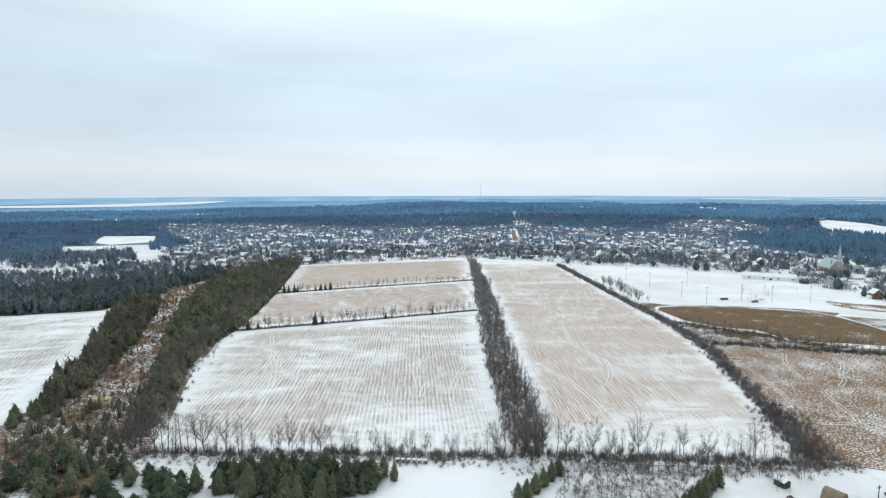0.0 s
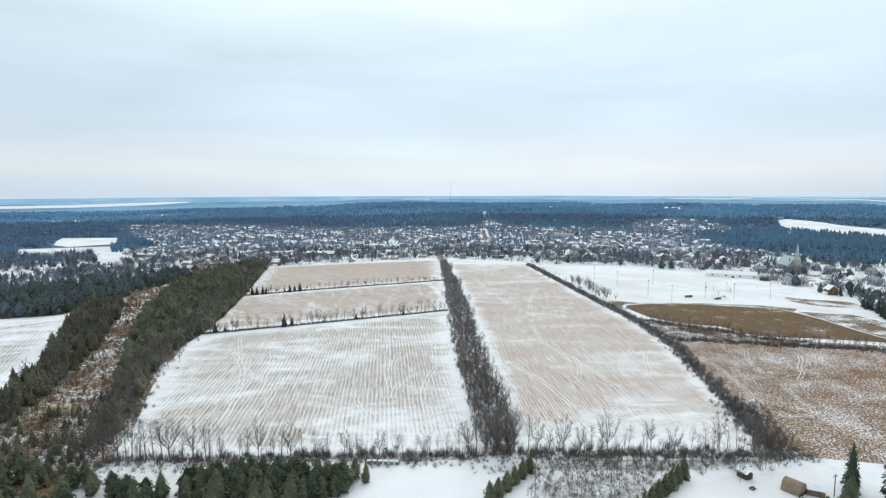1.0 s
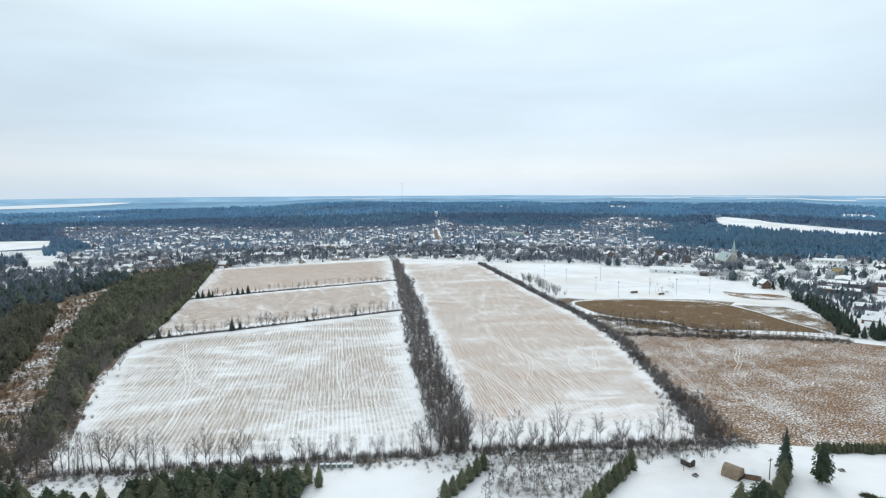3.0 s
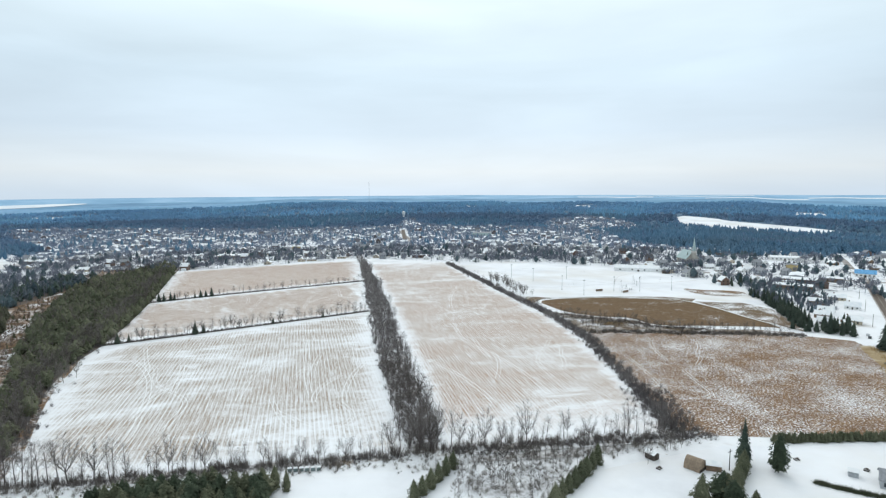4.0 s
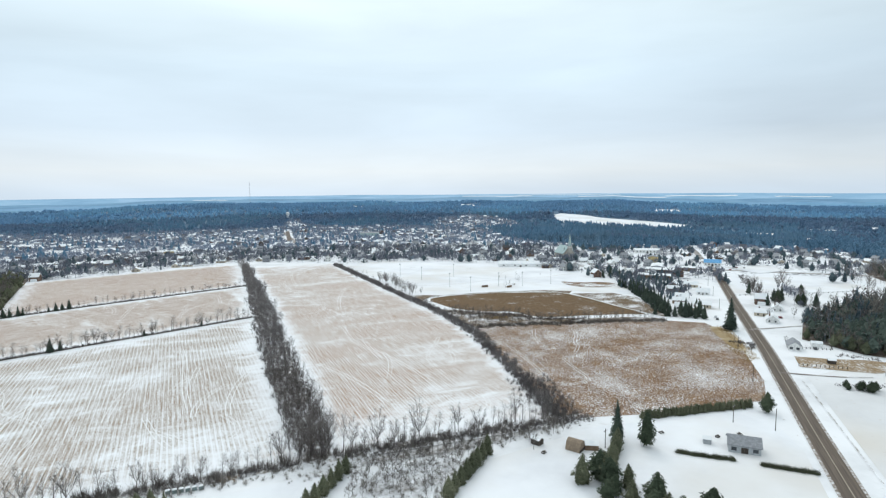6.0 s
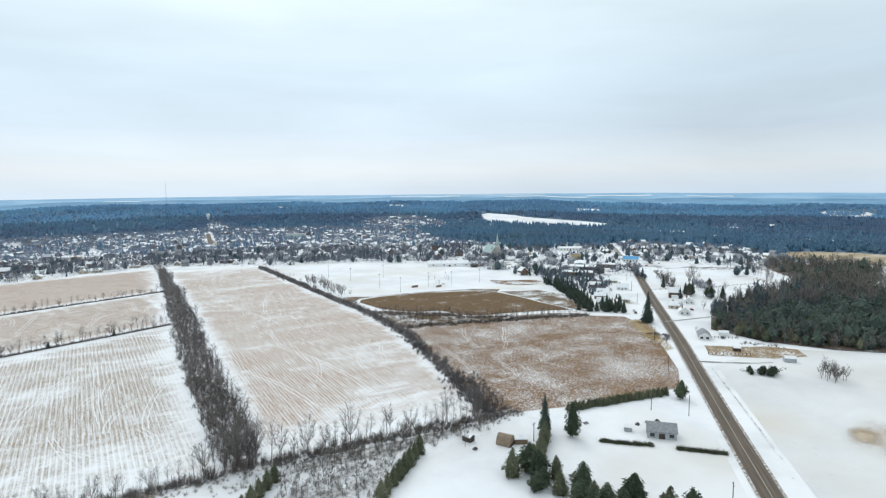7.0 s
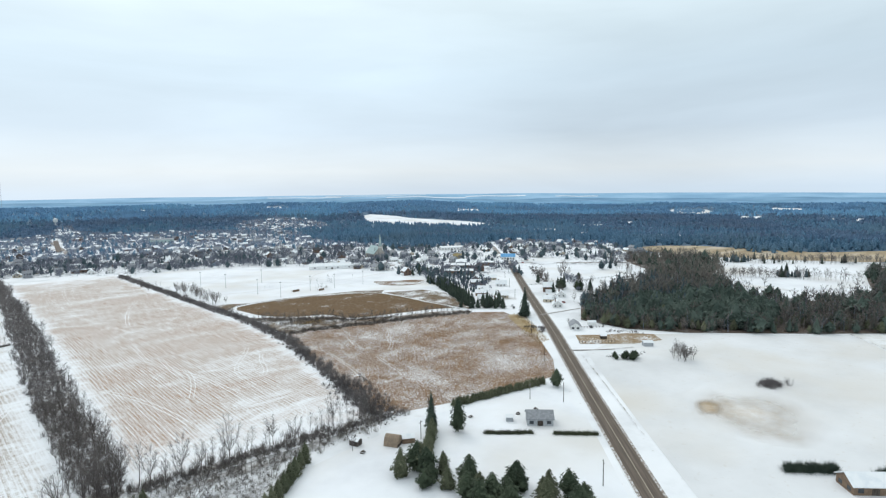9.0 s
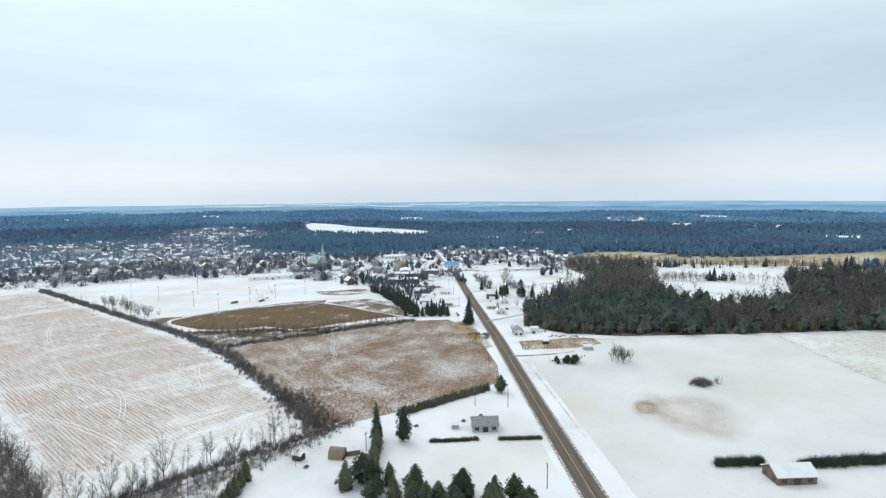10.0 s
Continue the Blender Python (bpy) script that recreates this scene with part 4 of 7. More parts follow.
def forked_tree(seed, h=12.0, leaders=4, limbs=6, twigs=8, thick=0.22, tw=0.085, wide=0.26):
    """An old hedgerow tree: a short bole that parts into several rising leaders."""
    r = np.random.default_rng(seed)
    TV, TF, CV, CF = [], [], [], []
    fork = np.array((r.normal(0, 0.1), r.normal(0, 0.1), h * r.uniform(0.14, 0.24)))
    tube(TV, TF, (0, 0, 0), fork, thick * 1.2, thick, 5)
    for j in range(leaders):
        a = 6.283 * j / leaders + r.uniform(-0.5, 0.5)
        out, top = h * wide * (r.uniform(0.55, 1.0) if j else 0.12), h * (r.uniform(0.72, 0.95) if j else 1.0)
        d = np.array((math.cos(a), math.sin(a), 0))
        pts = [fork + d * out * k + np.array((*r.normal(0, 0.12, 2), (top - fork[2]) * z)) for k, z in ((0, 0), (0.5, 0.3), (0.8, 0.62), (1.0, 1.0))]
        pts[0] = fork
        rad = [thick * 0.68, thick * 0.46, thick * 0.26, 0.015]
        for i in range(3):
            tube(TV, TF, pts[i], pts[i + 1], rad[i], rad[i + 1], 4)
        for k in range(limbs):
            f = 0.25 + 2.6 * (k + r.uniform(0, 0.8)) / limbs
            i = min(2, int(f))
            base = pts[i] + (pts[i + 1] - pts[i]) * (f - i)
            b = a + r.normal(0, 1.0)
            e = np.array((math.cos(b), math.sin(b), r.uniform(0.9, 1.8)))
            e /= np.linalg.norm(e)
            ln = h * r.uniform(0.13, 0.24) * (1.2 - 0.25 * f)
            tip = base + e * ln
            tube(TV, TF, base, tip, 0.034, 0.01)
            for _ in range(twigs):
                p = base + (tip - base) * r.uniform(0.1, 1.0)
                g = e * 0.9 + r.normal(0, 0.45, 3) + np.array((0, 0, 0.3))
                g = g / np.linalg.norm(g) * h * r.uniform(0.08, 0.17)
                blade(CV, CF, p, p + g, tw, r)
                blade(CV, CF, p + g * 0.5, p + g * 0.6 + r.normal(0, 0.03, 3) * h + np.array((0, 0, 0.035 * h)), tw * 0.8, r)
    return (np.array(TV), np.array(TF)), (np.array(CV), np.array(CF))


def soft_conifer(seed, h=12.0, width=0.2, n=300, low=0.04, taper=0.9, belly=0.15, size=0.1, lumps=0.14):
    """A conifer with a dense uneven crown: (trunk), (many small sprays over a dark core)."""
    r = np.random.default_rng(seed)
    TV, TF = [], []
    tube(TV, TF, (0, 0, 0), (0, 0, h * 0.5), h * 0.017, h * 0.009, 5)
    tube(TV, TF, (0, 0, h * 0.5), (0, 0, h * 0.95), h * 0.009, 0.01, 4)
    p1, p2 = r.uniform(0, 6.28, 2)

    def girth_at(t, a):
        g = np.where(t < belly, 0.55 + 0.45 * t / belly, np.clip((1 - t) / (1 - belly), 0, 1) ** taper)
        return h * width * g * (1 + lumps * np.sin(3 * a + 7 * t + p1) + lumps * np.sin(2 * a - 15 * t + p2))

    t = r.uniform(0, 1, n * 4)
    t = t[r.uniform(0, 1, n * 4) < girth_at(t, 0 * t) / (h * width) * 0.75 + 0.12][:n]
    n = len(t)
    a = r.uniform(0, 6.283, n)
    g = girth_at(t, a) * (0.72 + 0.36 * np.sqrt(r.uniform(0, 1, n)))
    c = np.stack([g * np.cos(a), g * np.sin(a), h * (low + (0.985 - low) * t)], 1)
    out, side = np.stack([np.cos(a), np.sin(a), 0 * a], 1), np.stack([-np.sin(a), np.cos(a), 0 * a], 1)
    s = (h * size * (0.55 + 0.45 * (1 - t)) * r.uniform(0.6, 1.35, n))[:, None]
    up = np.array((0, 0, 1.0))
    tip = c + out * s * r.uniform(0.2, 0.9, (n, 1)) + up * s * r.uniform(-0.7, 0.25, (n, 1))
    e1 = c + side * s * r.uniform(0.3, 0.65, (n, 1)) + up * s * r.uniform(-0.1, 0.5, (n, 1)) - out * s * 0.25
    e2 = c - side * s * r.uniform(0.3, 0.65, (n, 1)) + up * s * r.uniform(-0.1, 0.5, (n, 1)) - out * s * 0.25
    V = np.stack([e1, e2, tip], 1).reshape(-1, 3)
    F = np.arange(3 * n).reshape(-1, 3)
    k = 7
    ring = np.array([(u, 6.283 * i / k) for u in (0.0, max(0.12, belly), 0.6) for i in range(k)])
    gr = girth_at(ring[:, 0], ring[:, 1]) * 0.8
    core = np.vstack([np.stack([gr * np.cos(ring[:, 1]), gr * np.sin(ring[:, 1]), h * (low + (0.98 - low) * ring[:, 0])], 1), [[0, 0, h * 0.97]]])
    CF = []
    for i in range(k):
        j = (i + 1) % k
        for q in (0, 1):
            CF += [(q * k + i, q * k + j, q * k + k + j), (q * k + i, q * k + k + j, q * k + k + i)]
        CF.append((2 * k + i, 2 * k + j, 3 * k))
    return (np.array(TV), np.array(TF)), (np.vstack([V, core]), np.vstack([F, np.array(CF) + 3 * n]))


def bush(seed, n=46, h=3.0, w=0.08):
    """A leafless bush: stems and twigs from one foot."""
    r = np.random.default_rng(seed)
    V, F = [], []
    for _ in range(n):
        a, t = r.uniform(0, 6.283), abs(r.normal(0, 0.5))
        d = np.array((math.cos(a) * math.sin(t), math.sin(a) * math.sin(t), math.cos(t)))
        p = np.array((r.normal(0, 0.35), r.normal(0, 0.35), 0)) + d * h * r.uniform(0, 0.35)
        blade(V, F, p, p + d * h * r.uniform(0.35, 0.75), w * r.uniform(0.6, 1.5), r)
    return np.array(V), np.array(F)


def dome(seed, n=44, w=0.05):
    """A leafless tree seen from afar, 1 m tall: a round head of fine twigs on a short trunk."""
    r = np.random.default_rng(seed)
    wide = r.uniform(0.30, 0.44)
    V, F = [], []
    blade(V, F, (0, 0, 0), (0, 0, 0.75), 0.05, r)
    for _ in range(n):
        a, u = r.uniform(0, 6.283), r.uniform(-0.35, 1.0)
        k = math.sqrt(max(0.0, 1 - u * u)) * r.uniform(0.75, 1.05)
        q = np.array((math.cos(a) * k * wide, math.sin(a) * k * wide, 0.56 + 0.42 * u * r.uniform(0.8, 1.05)))
        p = np.array((q[0] * 0.35, q[1] * 0.35, r.uniform(0.22, 0.3) + 0.45 * max(0, q[2] - 0.35)))
        s = np.cross(q - p, r.normal(size=3))
        s *= w * r.uniform(0.6, 1.3) / 2 / (np.linalg.norm(s) + 1e-9)
        o = len(V)
        V += [p, q - s, q + s]
        F.append((o, o + 1, o + 2))
    return np.array(V), np.array(F)


def clump(seed):
    """A far leafless tree, 1 m tall and about 1 m wide: an airy head of twigs."""
    r = np.random.default_rng(seed)
    V, F = [], []
    for _ in range(15):
        a, t = r.uniform(0, 6.283), abs(r.normal(0, 0.42))
        d = np.array((math.cos(a) * math.sin(t), math.sin(a) * math.sin(t), math.cos(t)))
        p = np.array((r.normal(0, 0.1), r.normal(0, 0.1), 0.02)) + d * r.uniform(0, 0.25)
        q = p + d * r.uniform(0.5, 0.8)
        s = np.cross(d, r.normal(size=3))
        s *= 0.11 / (np.linalg.norm(s) + 1e-9)
        o = len(V)
        V += [p, q - s, q + s]
        F.append((o, o + 1, o + 2))
    return np.array(V), np.array(F)


def spike(seed):
    """A far conifer, 1 m tall: ragged stacked cones."""
    r = np.random.default_rng(seed)
    V, F = [], []
    for z, w, t in ((0.05, 0.22, 0.6), (0.4, 0.15, 1.0)):
        o = len(V)
        V += [(math.cos(6.283 * i / 5 + z * 7) * w * r.uniform(0.7, 1.3), math.sin(6.283 * i / 5 + z * 7) * w * r.uniform(0.7, 1.3), z + r.normal(0, 0.03)) for i in range(5)]
        V.append((0, 0, t))
        F += [(o + i, o + (i + 1) % 5, o + 5) for i in range(5)]
    return np.array(V, float), np.array(F)


def scatter(name, shapes, xy, height, girth, mats, label, category, seed=0, kind="stuff", sink=0.1, index=None, lean=0.0):
    """Many copies of a few shapes joined into one mesh. shapes: lists of (verts, faces, slot); each 1 unit tall if height scales it."""
    r = np.random.default_rng(seed)
    n = len(xy)
    z = gz(xy[:, 0], xy[:, 1]) - sink
    rot = r.uniform(0, 6.283, n)
    pick = r.integers(0, len(shapes), n)
    VV, FF, MM, o = [], [], [], 0
    for s, pieces in enumerate(shapes):
        k = np.where(pick == s)[0]
        if not len(k):
            continue
        for V, F, slot in pieces:
            c, sn = np.cos(rot[k])[:, None], np.sin(rot[k])[:, None]
            X = (V[None, :, 0] * c - V[None, :, 1] * sn) * girth[k][:, None] + xy[k, 0][:, None]
            Y = (V[None, :, 0] * sn + V[None, :, 1] * c) * girth[k][:, None] + xy[k, 1][:, None]
            Z = V[None, :, 2] * height[k][:, None] + z[k][:, None]
            VV.append(np.stack([X, Y, Z], 2).reshape(-1, 3))
            FF.append((F[None] + (np.arange(len(k)) * len(V))[:, None, None] + o).reshape(-1, 3))
            MM.append(np.full(len(FF[-1]), slot))
            o += len(VV[-1])
    ob = mesh_object(name, np.vstack(VV), np.vstack(FF), mats, np.concatenate(MM))
    return tagged(ob, label, category, kind=kind)


def fill(outline, spacing, seed, holes=(), keep=1.0):
    """Uneven points within an outline."""
    r = np.random.default_rng(seed)
    P = np.array(outline, float)
    lo, hi = P.min(0), P.max(0)
    gx, gy = np.meshgrid(np.arange(lo[0], hi[0], spacing), np.arange(lo[1], hi[1], spacing))
    q = np.stack([gx.ravel(), gy.ravel()], 1) + r.uniform(-0.5, 0.5, (gx.size, 2)) * spacing
    ok = inside(q[:, 0], q[:, 1], outline) & (r.uniform(size=len(q)) < keep)
    for h in holes:
        ok &= ~inside(q[:, 0], q[:, 1], h)
    return q[ok]


def along(line, spacing, width, seed):
    """Uneven points along a line."""
    r = np.random.default_rng(seed)
    line = np.array(line, float)
    ln = np.hypot(*np.diff(line, axis=0).T).sum()
    c = resample(line, max(2, int(ln / spacing)))
    return c + r.normal(0, 1, c.shape) * np.array((width / 2, width / 2)) + r.uniform(-0.5, 0.5, c.shape) * spacing


def unit(shape, h):
    return shape[0] / h, shape[1]


# shapes that the copies share
BARE = [forked_tree(s, 12, ld, 8, 11, th, 0.038, w) for s, ld, th, w in ((1, 6, 0.12, 0.30), (2, 5, 0.11, 0.24), (3, 7, 0.13, 0.33), (4, 5, 0.10, 0.20))]
SLIM = [bare_tree(s, 12, 0.22, 13, 9, 0.125, 0.042, 0.25) for s in (11, 12, 13)]
FIRS = [soft_conifer(s, 12, w, 520, 0.03, 0.95, 0.10, 0.075) for s, w in ((21, 0.18), (22, 0.155), (23, 0.20))]
PINES = [soft_conifer(s, 12, 0.26, 480, 0.10, 0.62, 0.35, 0.095, 0.2) for s in (31, 32)]
CEDARS = [soft_conifer(s, 12, w, 480, 0.0, 0.72, 0.28, 0.08, 0.16) for s, w in ((33, 0.24), (34, 0.20), (35, 0.28))]
SMALLBARE = [bare_tree(s, 12, 0.33, 7, 6, 0.13, 0.19, 0.22) for s in (41, 42, 43)]
LOWFIR = [soft_conifer(s, 12, w, 64, 0.03, 0.95, 0.10, 0.14) for s, w in ((51, 0.19), (52, 0.23), (53, 0.17))]
LOWPINE = [soft_conifer(s, 12, w, 64, 0.10, 0.55, 0.4, 0.17, 0.22) for s, w in ((54, 0.27), (55, 0.24), (56, 0.31))]
LIGHTBARE = [bare_tree(s, 12, 0.34, 7, 6, 0.13, 0.25, 0.2, plain_limbs=True) for s in (44, 45, 46, 47)]
MIDCEDAR = [soft_conifer(s, 12, w, 100, 0.0, 0.8, 0.22, 0.12, 0.18) for s, w in ((57, 0.19), (58, 0.23), (59, 0.17))]
WOODPINE = [soft_conifer(s, 12, w, 130, 0.10, 0.6, 0.36, 0.105, 0.22) for s, w in ((71, 0.25), (72, 0.22), (73, 0.28))]
TINYBARE = [bare_tree(s, 12, 0.36, 5, 4, 0.13, 0.34, 0.2, plain_limbs=True) for s in (48, 49, 50, 65)]
FARCON = [soft_conifer(s, 12, w, 15, 0.03, tp, bl, 0.26, 0.2) for s, w, tp, bl in ((66, 0.20, 0.9, 0.1), (67, 0.25, 0.6, 0.35), (68, 0.22, 0.8, 0.2))]
BUSHES = [bush(s) for s in (61, 62, 63)]


def both(shapes, slot_t=0, slot_c=1, h=12.0):
    return [[(t[0] / h, t[1], slot_t), (c[0] / h, c[1], slot_c)] for t, c in shapes]


MAKERS = {}


def tree(kind, x, y, h, girth=1.0, turn=None):
    """A tree of its own: trunk and crown under an empty at its foot."""
    shapes, bark, leaf, name, label, cat, group = {
        "bare": (BARE, M_BARK, M_TWIG, "bare_tree", "leafless grey hedgerow tree with fine twigs", "tree", "hedgerow trees"),
        "slim": (SLIM, M_BARK, M_TWIG, "slender_tree", "slender leafless tree with few thin branches", "tree", "hedgerow trees"),
        "pale": (BARE[2:], M_PALEBARK, M_PALEBARK, "pale_tree", "pale leafless poplar at the wood's edge", "tree", "poplars"),
        "fir": (FIRS, M_BARK, M_SPRUCE, "spruce_tree", "dark green pointed spruce in snow", "conifer", "spruces"),
        "pine": (PINES, M_BARK, M_PINE, "pine_tree", "green broad-crowned pine in snow", "conifer", "pines"),
        "cedar": (CEDARS, M_BARK, M_CEDAR, "cedar_tree", "olive-green cedar in the yard", "conifer", "cedars")}[kind]
    k = rng.integers(0, len(shapes))
    key = (kind, int(k))
    m = pose(x, y, float(gz(x, y)) - 0.08, 0, 0, rng.uniform(0, 360) if turn is None else turn)
    sc = h / 12.0
    if key not in MAKERS:
        root = new(name)
        (tv, tf), (cv, cf) = shapes[k]
        mesh_object("trunk", tv, tf, bark, parent=root)
        mesh_object("crown", cv, cf, leaf, parent=root)
        tagged(root, label, cat, group)
        MAKERS[key] = root
        root.matrix_basis = m @ Matrix.Diagonal((sc * girth, sc * girth, sc, 1))
        return root
    ob = copy_thing(MAKERS[key], m)
    ob.scale = (sc * girth, sc * girth, sc)
    return ob


# hedgerow at the near edge of the fields
for x, h in ((-92, 14.5), (-83, 12.5), (-59, 12), (-47, 11.5), (-27, 8.5), (-13.5, 8), (21, 11.5), (31, 14), (57, 12.5), (75, 13), (92, 10), (119, 12), (64, 9), (101, 8), (-112, 14), (-117, 12), (38, 13), (47, 11)):
    tree("bare", x, 208 + rng.normal(0, 1.2) - 0.03 * max(0, x - 60), h * 1.25, 1.05)
for x, h in ((-109, 12), (-106, 13), (-104, 11), (-101, 13), (-98, 12), (-95, 12.5), (-87, 9), (-79, 11), (-77, 12), (-74, 10), (-66, 8), (-63, 9), (-54, 8), (-51, 9), (-43, 8), (-38, 8.5), (-33, 7.5), (-22, 7), (6, 6),
             (12, 6.5), (17, 8), (24, 10), (35, 12), (44, 12), (52, 8), (69, 8), (83, 8), (88, 6), (108, 7), (113, 8), (126, 7)):
    tree("slim", x, 208 + rng.normal(0, 1.2) - 0.03 * max(0, x - 60), h * 1.25, 1.1)

# ---------------------------------------------------------------- hedgerows and tree belts


def brush(name, line, spacing, width, h, seed, label, mat=None, rows=1):
    P = np.vstack([along(line, spacing, width, seed + 17 * k) for k in range(rows)])
    r = np.random.default_rng(seed)
    hh = h * r.uniform(0.55, 1.25, len(P)) / 3.0
    return scatter(name, [[(b[0], b[1], 0)] for b in BUSHES], P, hh, hh * r.uniform(0.8, 1.3, len(P)), [mat or M_BRUSH], label, "hedge", seed)


def saplings(name, P, low, high, seed, label, shapes=None):
    """Small leafless trees standing close together."""
    r = np.random.default_rng(seed)
    h = r.uniform(low, high, len(P))
    return scatter(name, both(shapes or SLIM + BARE[1:2]), P, h, h * r.uniform(1.0, 1.4, len(P)), [M_BARK, M_TWIG], label, "trees", seed)


saplings("saplings", along([(-114, 206.5), (60, 206.5), (146, 204)], 2.5, 4.6, 121), 2.5, 9.5, 121, "leafless saplings of the hedgerow")
brush("hedgerow", [(-116, 206), (26, 204)], 1.1, 3.4, 2.4, 101, "low brown leafless hedge along the stubble", rows=3)
brush("hedgerow", [(40, 204), (100, 201), (150, 196)], 1.0, 3.6, 2.5, 102, "low brown leafless hedge along the long field", rows=3)
brush("hedgerow", [(-116, 207), (26, 206), (100, 204), (148, 199)], 2.6, 3.0, 4.6, 125, "taller dark shrubs standing in the hedge", M_DULLBRUSH, rows=2)
BELT = [(26, 206), (24, 326), (28, 470), (33, 640), (37, 830), (46, 830), (49, 560), (45, 380), (43, 278), (41, 206)]
for x, y in fill([(24, 206), (25, 320), (43, 320), (43, 206)], 4.4, 103):
    tree("bare" if rng.uniform() < 0.55 else "slim", x, y, rng.uniform(9.5, 14) * (1.0 - 0.25 * (y - 206) / 120))
P = fill([(26, 320), (29, 480), (34, 640), (38, 826), (45, 826), (48, 560), (44, 320)], 3.6, 104)
r_ = np.random.default_rng(104)
P += r_.normal(0, 1.2, P.shape) + np.stack([1.8 * np.sin(P[:, 1] * 0.045) + 1.1 * np.sin(P[:, 1] * 0.13), 0 * P[:, 1]], 1)
h_ = r_.uniform(4.5, 10, len(P)) * (1 + 0.25 * waves(P[:, 0], P[:, 1], 0.07))
scatter("tree_belt", both(SMALLBARE), P, h_, h_ * r_.uniform(0.8, 1.2, len(P)), [M_TWIG, M_BRUSH], "dense leafless brown tree belt between two fields", "trees", 104)
P = fill(BELT, 3.2, 105)
h_ = r_.uniform(0.7, 1.5, len(P))
scatter("undergrowth", [[(b[0], b[1], 0)] for b in BUSHES], P, h_, h_ * 1.1, [M_BRUSH], "tangled brown undergrowth of the tree belt", "bushes", 106)
EAST = [(138, 203), (153, 267), (169, 351), (173, 424), (167, 545), (158, 770)]
brush("hedgerow", EAST, 0.9, 5.0, 3.6, 107, "thick dark leafless hedge along the long field", rows=3)
brush("hedgerow", [(138, 200), (146, 222), (154, 250)], 0.8, 9, 3.0, 123, "broad leafless thicket at the field corner", rows=4)
for s in range(34):
    x, y = along(EAST, 17, 3, 108)[s % 33]
    tree("slim" if s % 3 else "bare", x + 2, y, rng.uniform(4, 7.5))
for x, y in fill([(176, 500), (172, 600), (180, 640), (188, 600), (190, 510)], 6.5, 109):
    tree("bare", x, y, rng.uniform(7, 11))
MIDROW, TOPROW = [(-157, 396), (-80, 426), (28, 471)], [(-168, 547), (-108, 577), (34, 635)]
ribbon("hedge_bank", MIDROW, 3.2, M_WOODFLOOR, "dark weedy bank between two fields", "field", lift=0.19)
ribbon("hedge_bank", TOPROW, 3.4, M_WOODFLOOR, "dark weedy bank between two tan fields", "field", lift=0.19)
brush("hedgerow", MIDROW, 0.8, 1.6, 2.2, 110, "thin leafless hedge between two stubble fields", rows=2)
brush("hedgerow", TOPROW, 0.9, 1.6, 2.3, 111, "thin leafless hedge between two tan fields", rows=2)
for q in along(MIDROW, 2.4, 1.8, 112):
    tree("slim" if rng.uniform() < 0.7 else "bare", q[0], q[1], rng.uniform(5, 11.5), 1.3)
for q in along(TOPROW, 3.6, 1.8, 113):
    tree("slim" if rng.uniform() < 0.6 else "bare", q[0], q[1], rng.uniform(4, 9), 1.3)
for x, y, h in ((-97, 418, 9.5), (-92, 421, 7), (-142, 402, 8), (-136, 405, 6), (-9, 455, 5.5), (-46, 440, 5), (-158, 552, 9), (-154, 553, 8), (-149, 556, 9), (-146, 557, 7), (-125, 567, 8), (-121, 570, 7), (-116, 572, 9), (-130, 566, 5)):
    tree("fir", x, y, h, 1.25)
SOUTHPOND = [(177, 366), (203, 362), (236, 351), (291, 337), (318, 326)]
brush("hedgerow", SOUTHPOND, 0.9, 5.0, 2.6, 114, "ragged brown weeds between reed bed and rough field", M_DULLBRUSH, rows=4)
for q in along(SOUTHPOND, 9, 4, 115):
    tree("slim", q[0], q[1], rng.uniform(3, 6))
saplings("saplings", fill([(180, 425), (228, 392), (232, 372), (262, 357), (300, 346), (318, 330), (290, 338), (236, 353), (203, 364), (180, 372)], 3.5, 293), 2.5, 7.5, 293, "leafless saplings in the weeds by the reed bed", SMALLBARE)
brush("hedgerow", [(180, 424), (204, 401), (226, 386), (230, 372), (262, 356)], 1.1, 6.0, 2.6, 124, "ragged brown brush along the snowy track", M_DULLBRUSH, rows=3)
brush("hedgerow", [(178, 430), (176, 456), (181, 486), (200, 492)], 1.6, 2.0, 1.2, 116, "brown weeds round the reed bed", rows=2)
P = fill(BROWN, 2.3, 117)
h_ = r_.uniform(0.15, 0.34, len(P))
scatter("grass_tufts", [[(b[0][:36], b[1][:12], 0)] for b in BUSHES], P, h_, h_ * 2.2, [M_TUFT], "tufts of dead brown grass in the rough field", "grass", 118)
P = fill([(300, 256), (316, 264), (338, 298), (343, 290), (318, 256), (296, 228), (284, 226)], 1.3, 119)
h_ = r_.uniform(0.25, 0.5, len(P))
scatter("grass_tufts", [[(b[0][:60], b[1][:20], 0)] for b in BUSHES], P, h_, h_ * 2.0, [M_TUFT_GOLD], "tall dry golden grass by the road", "grass", 120)

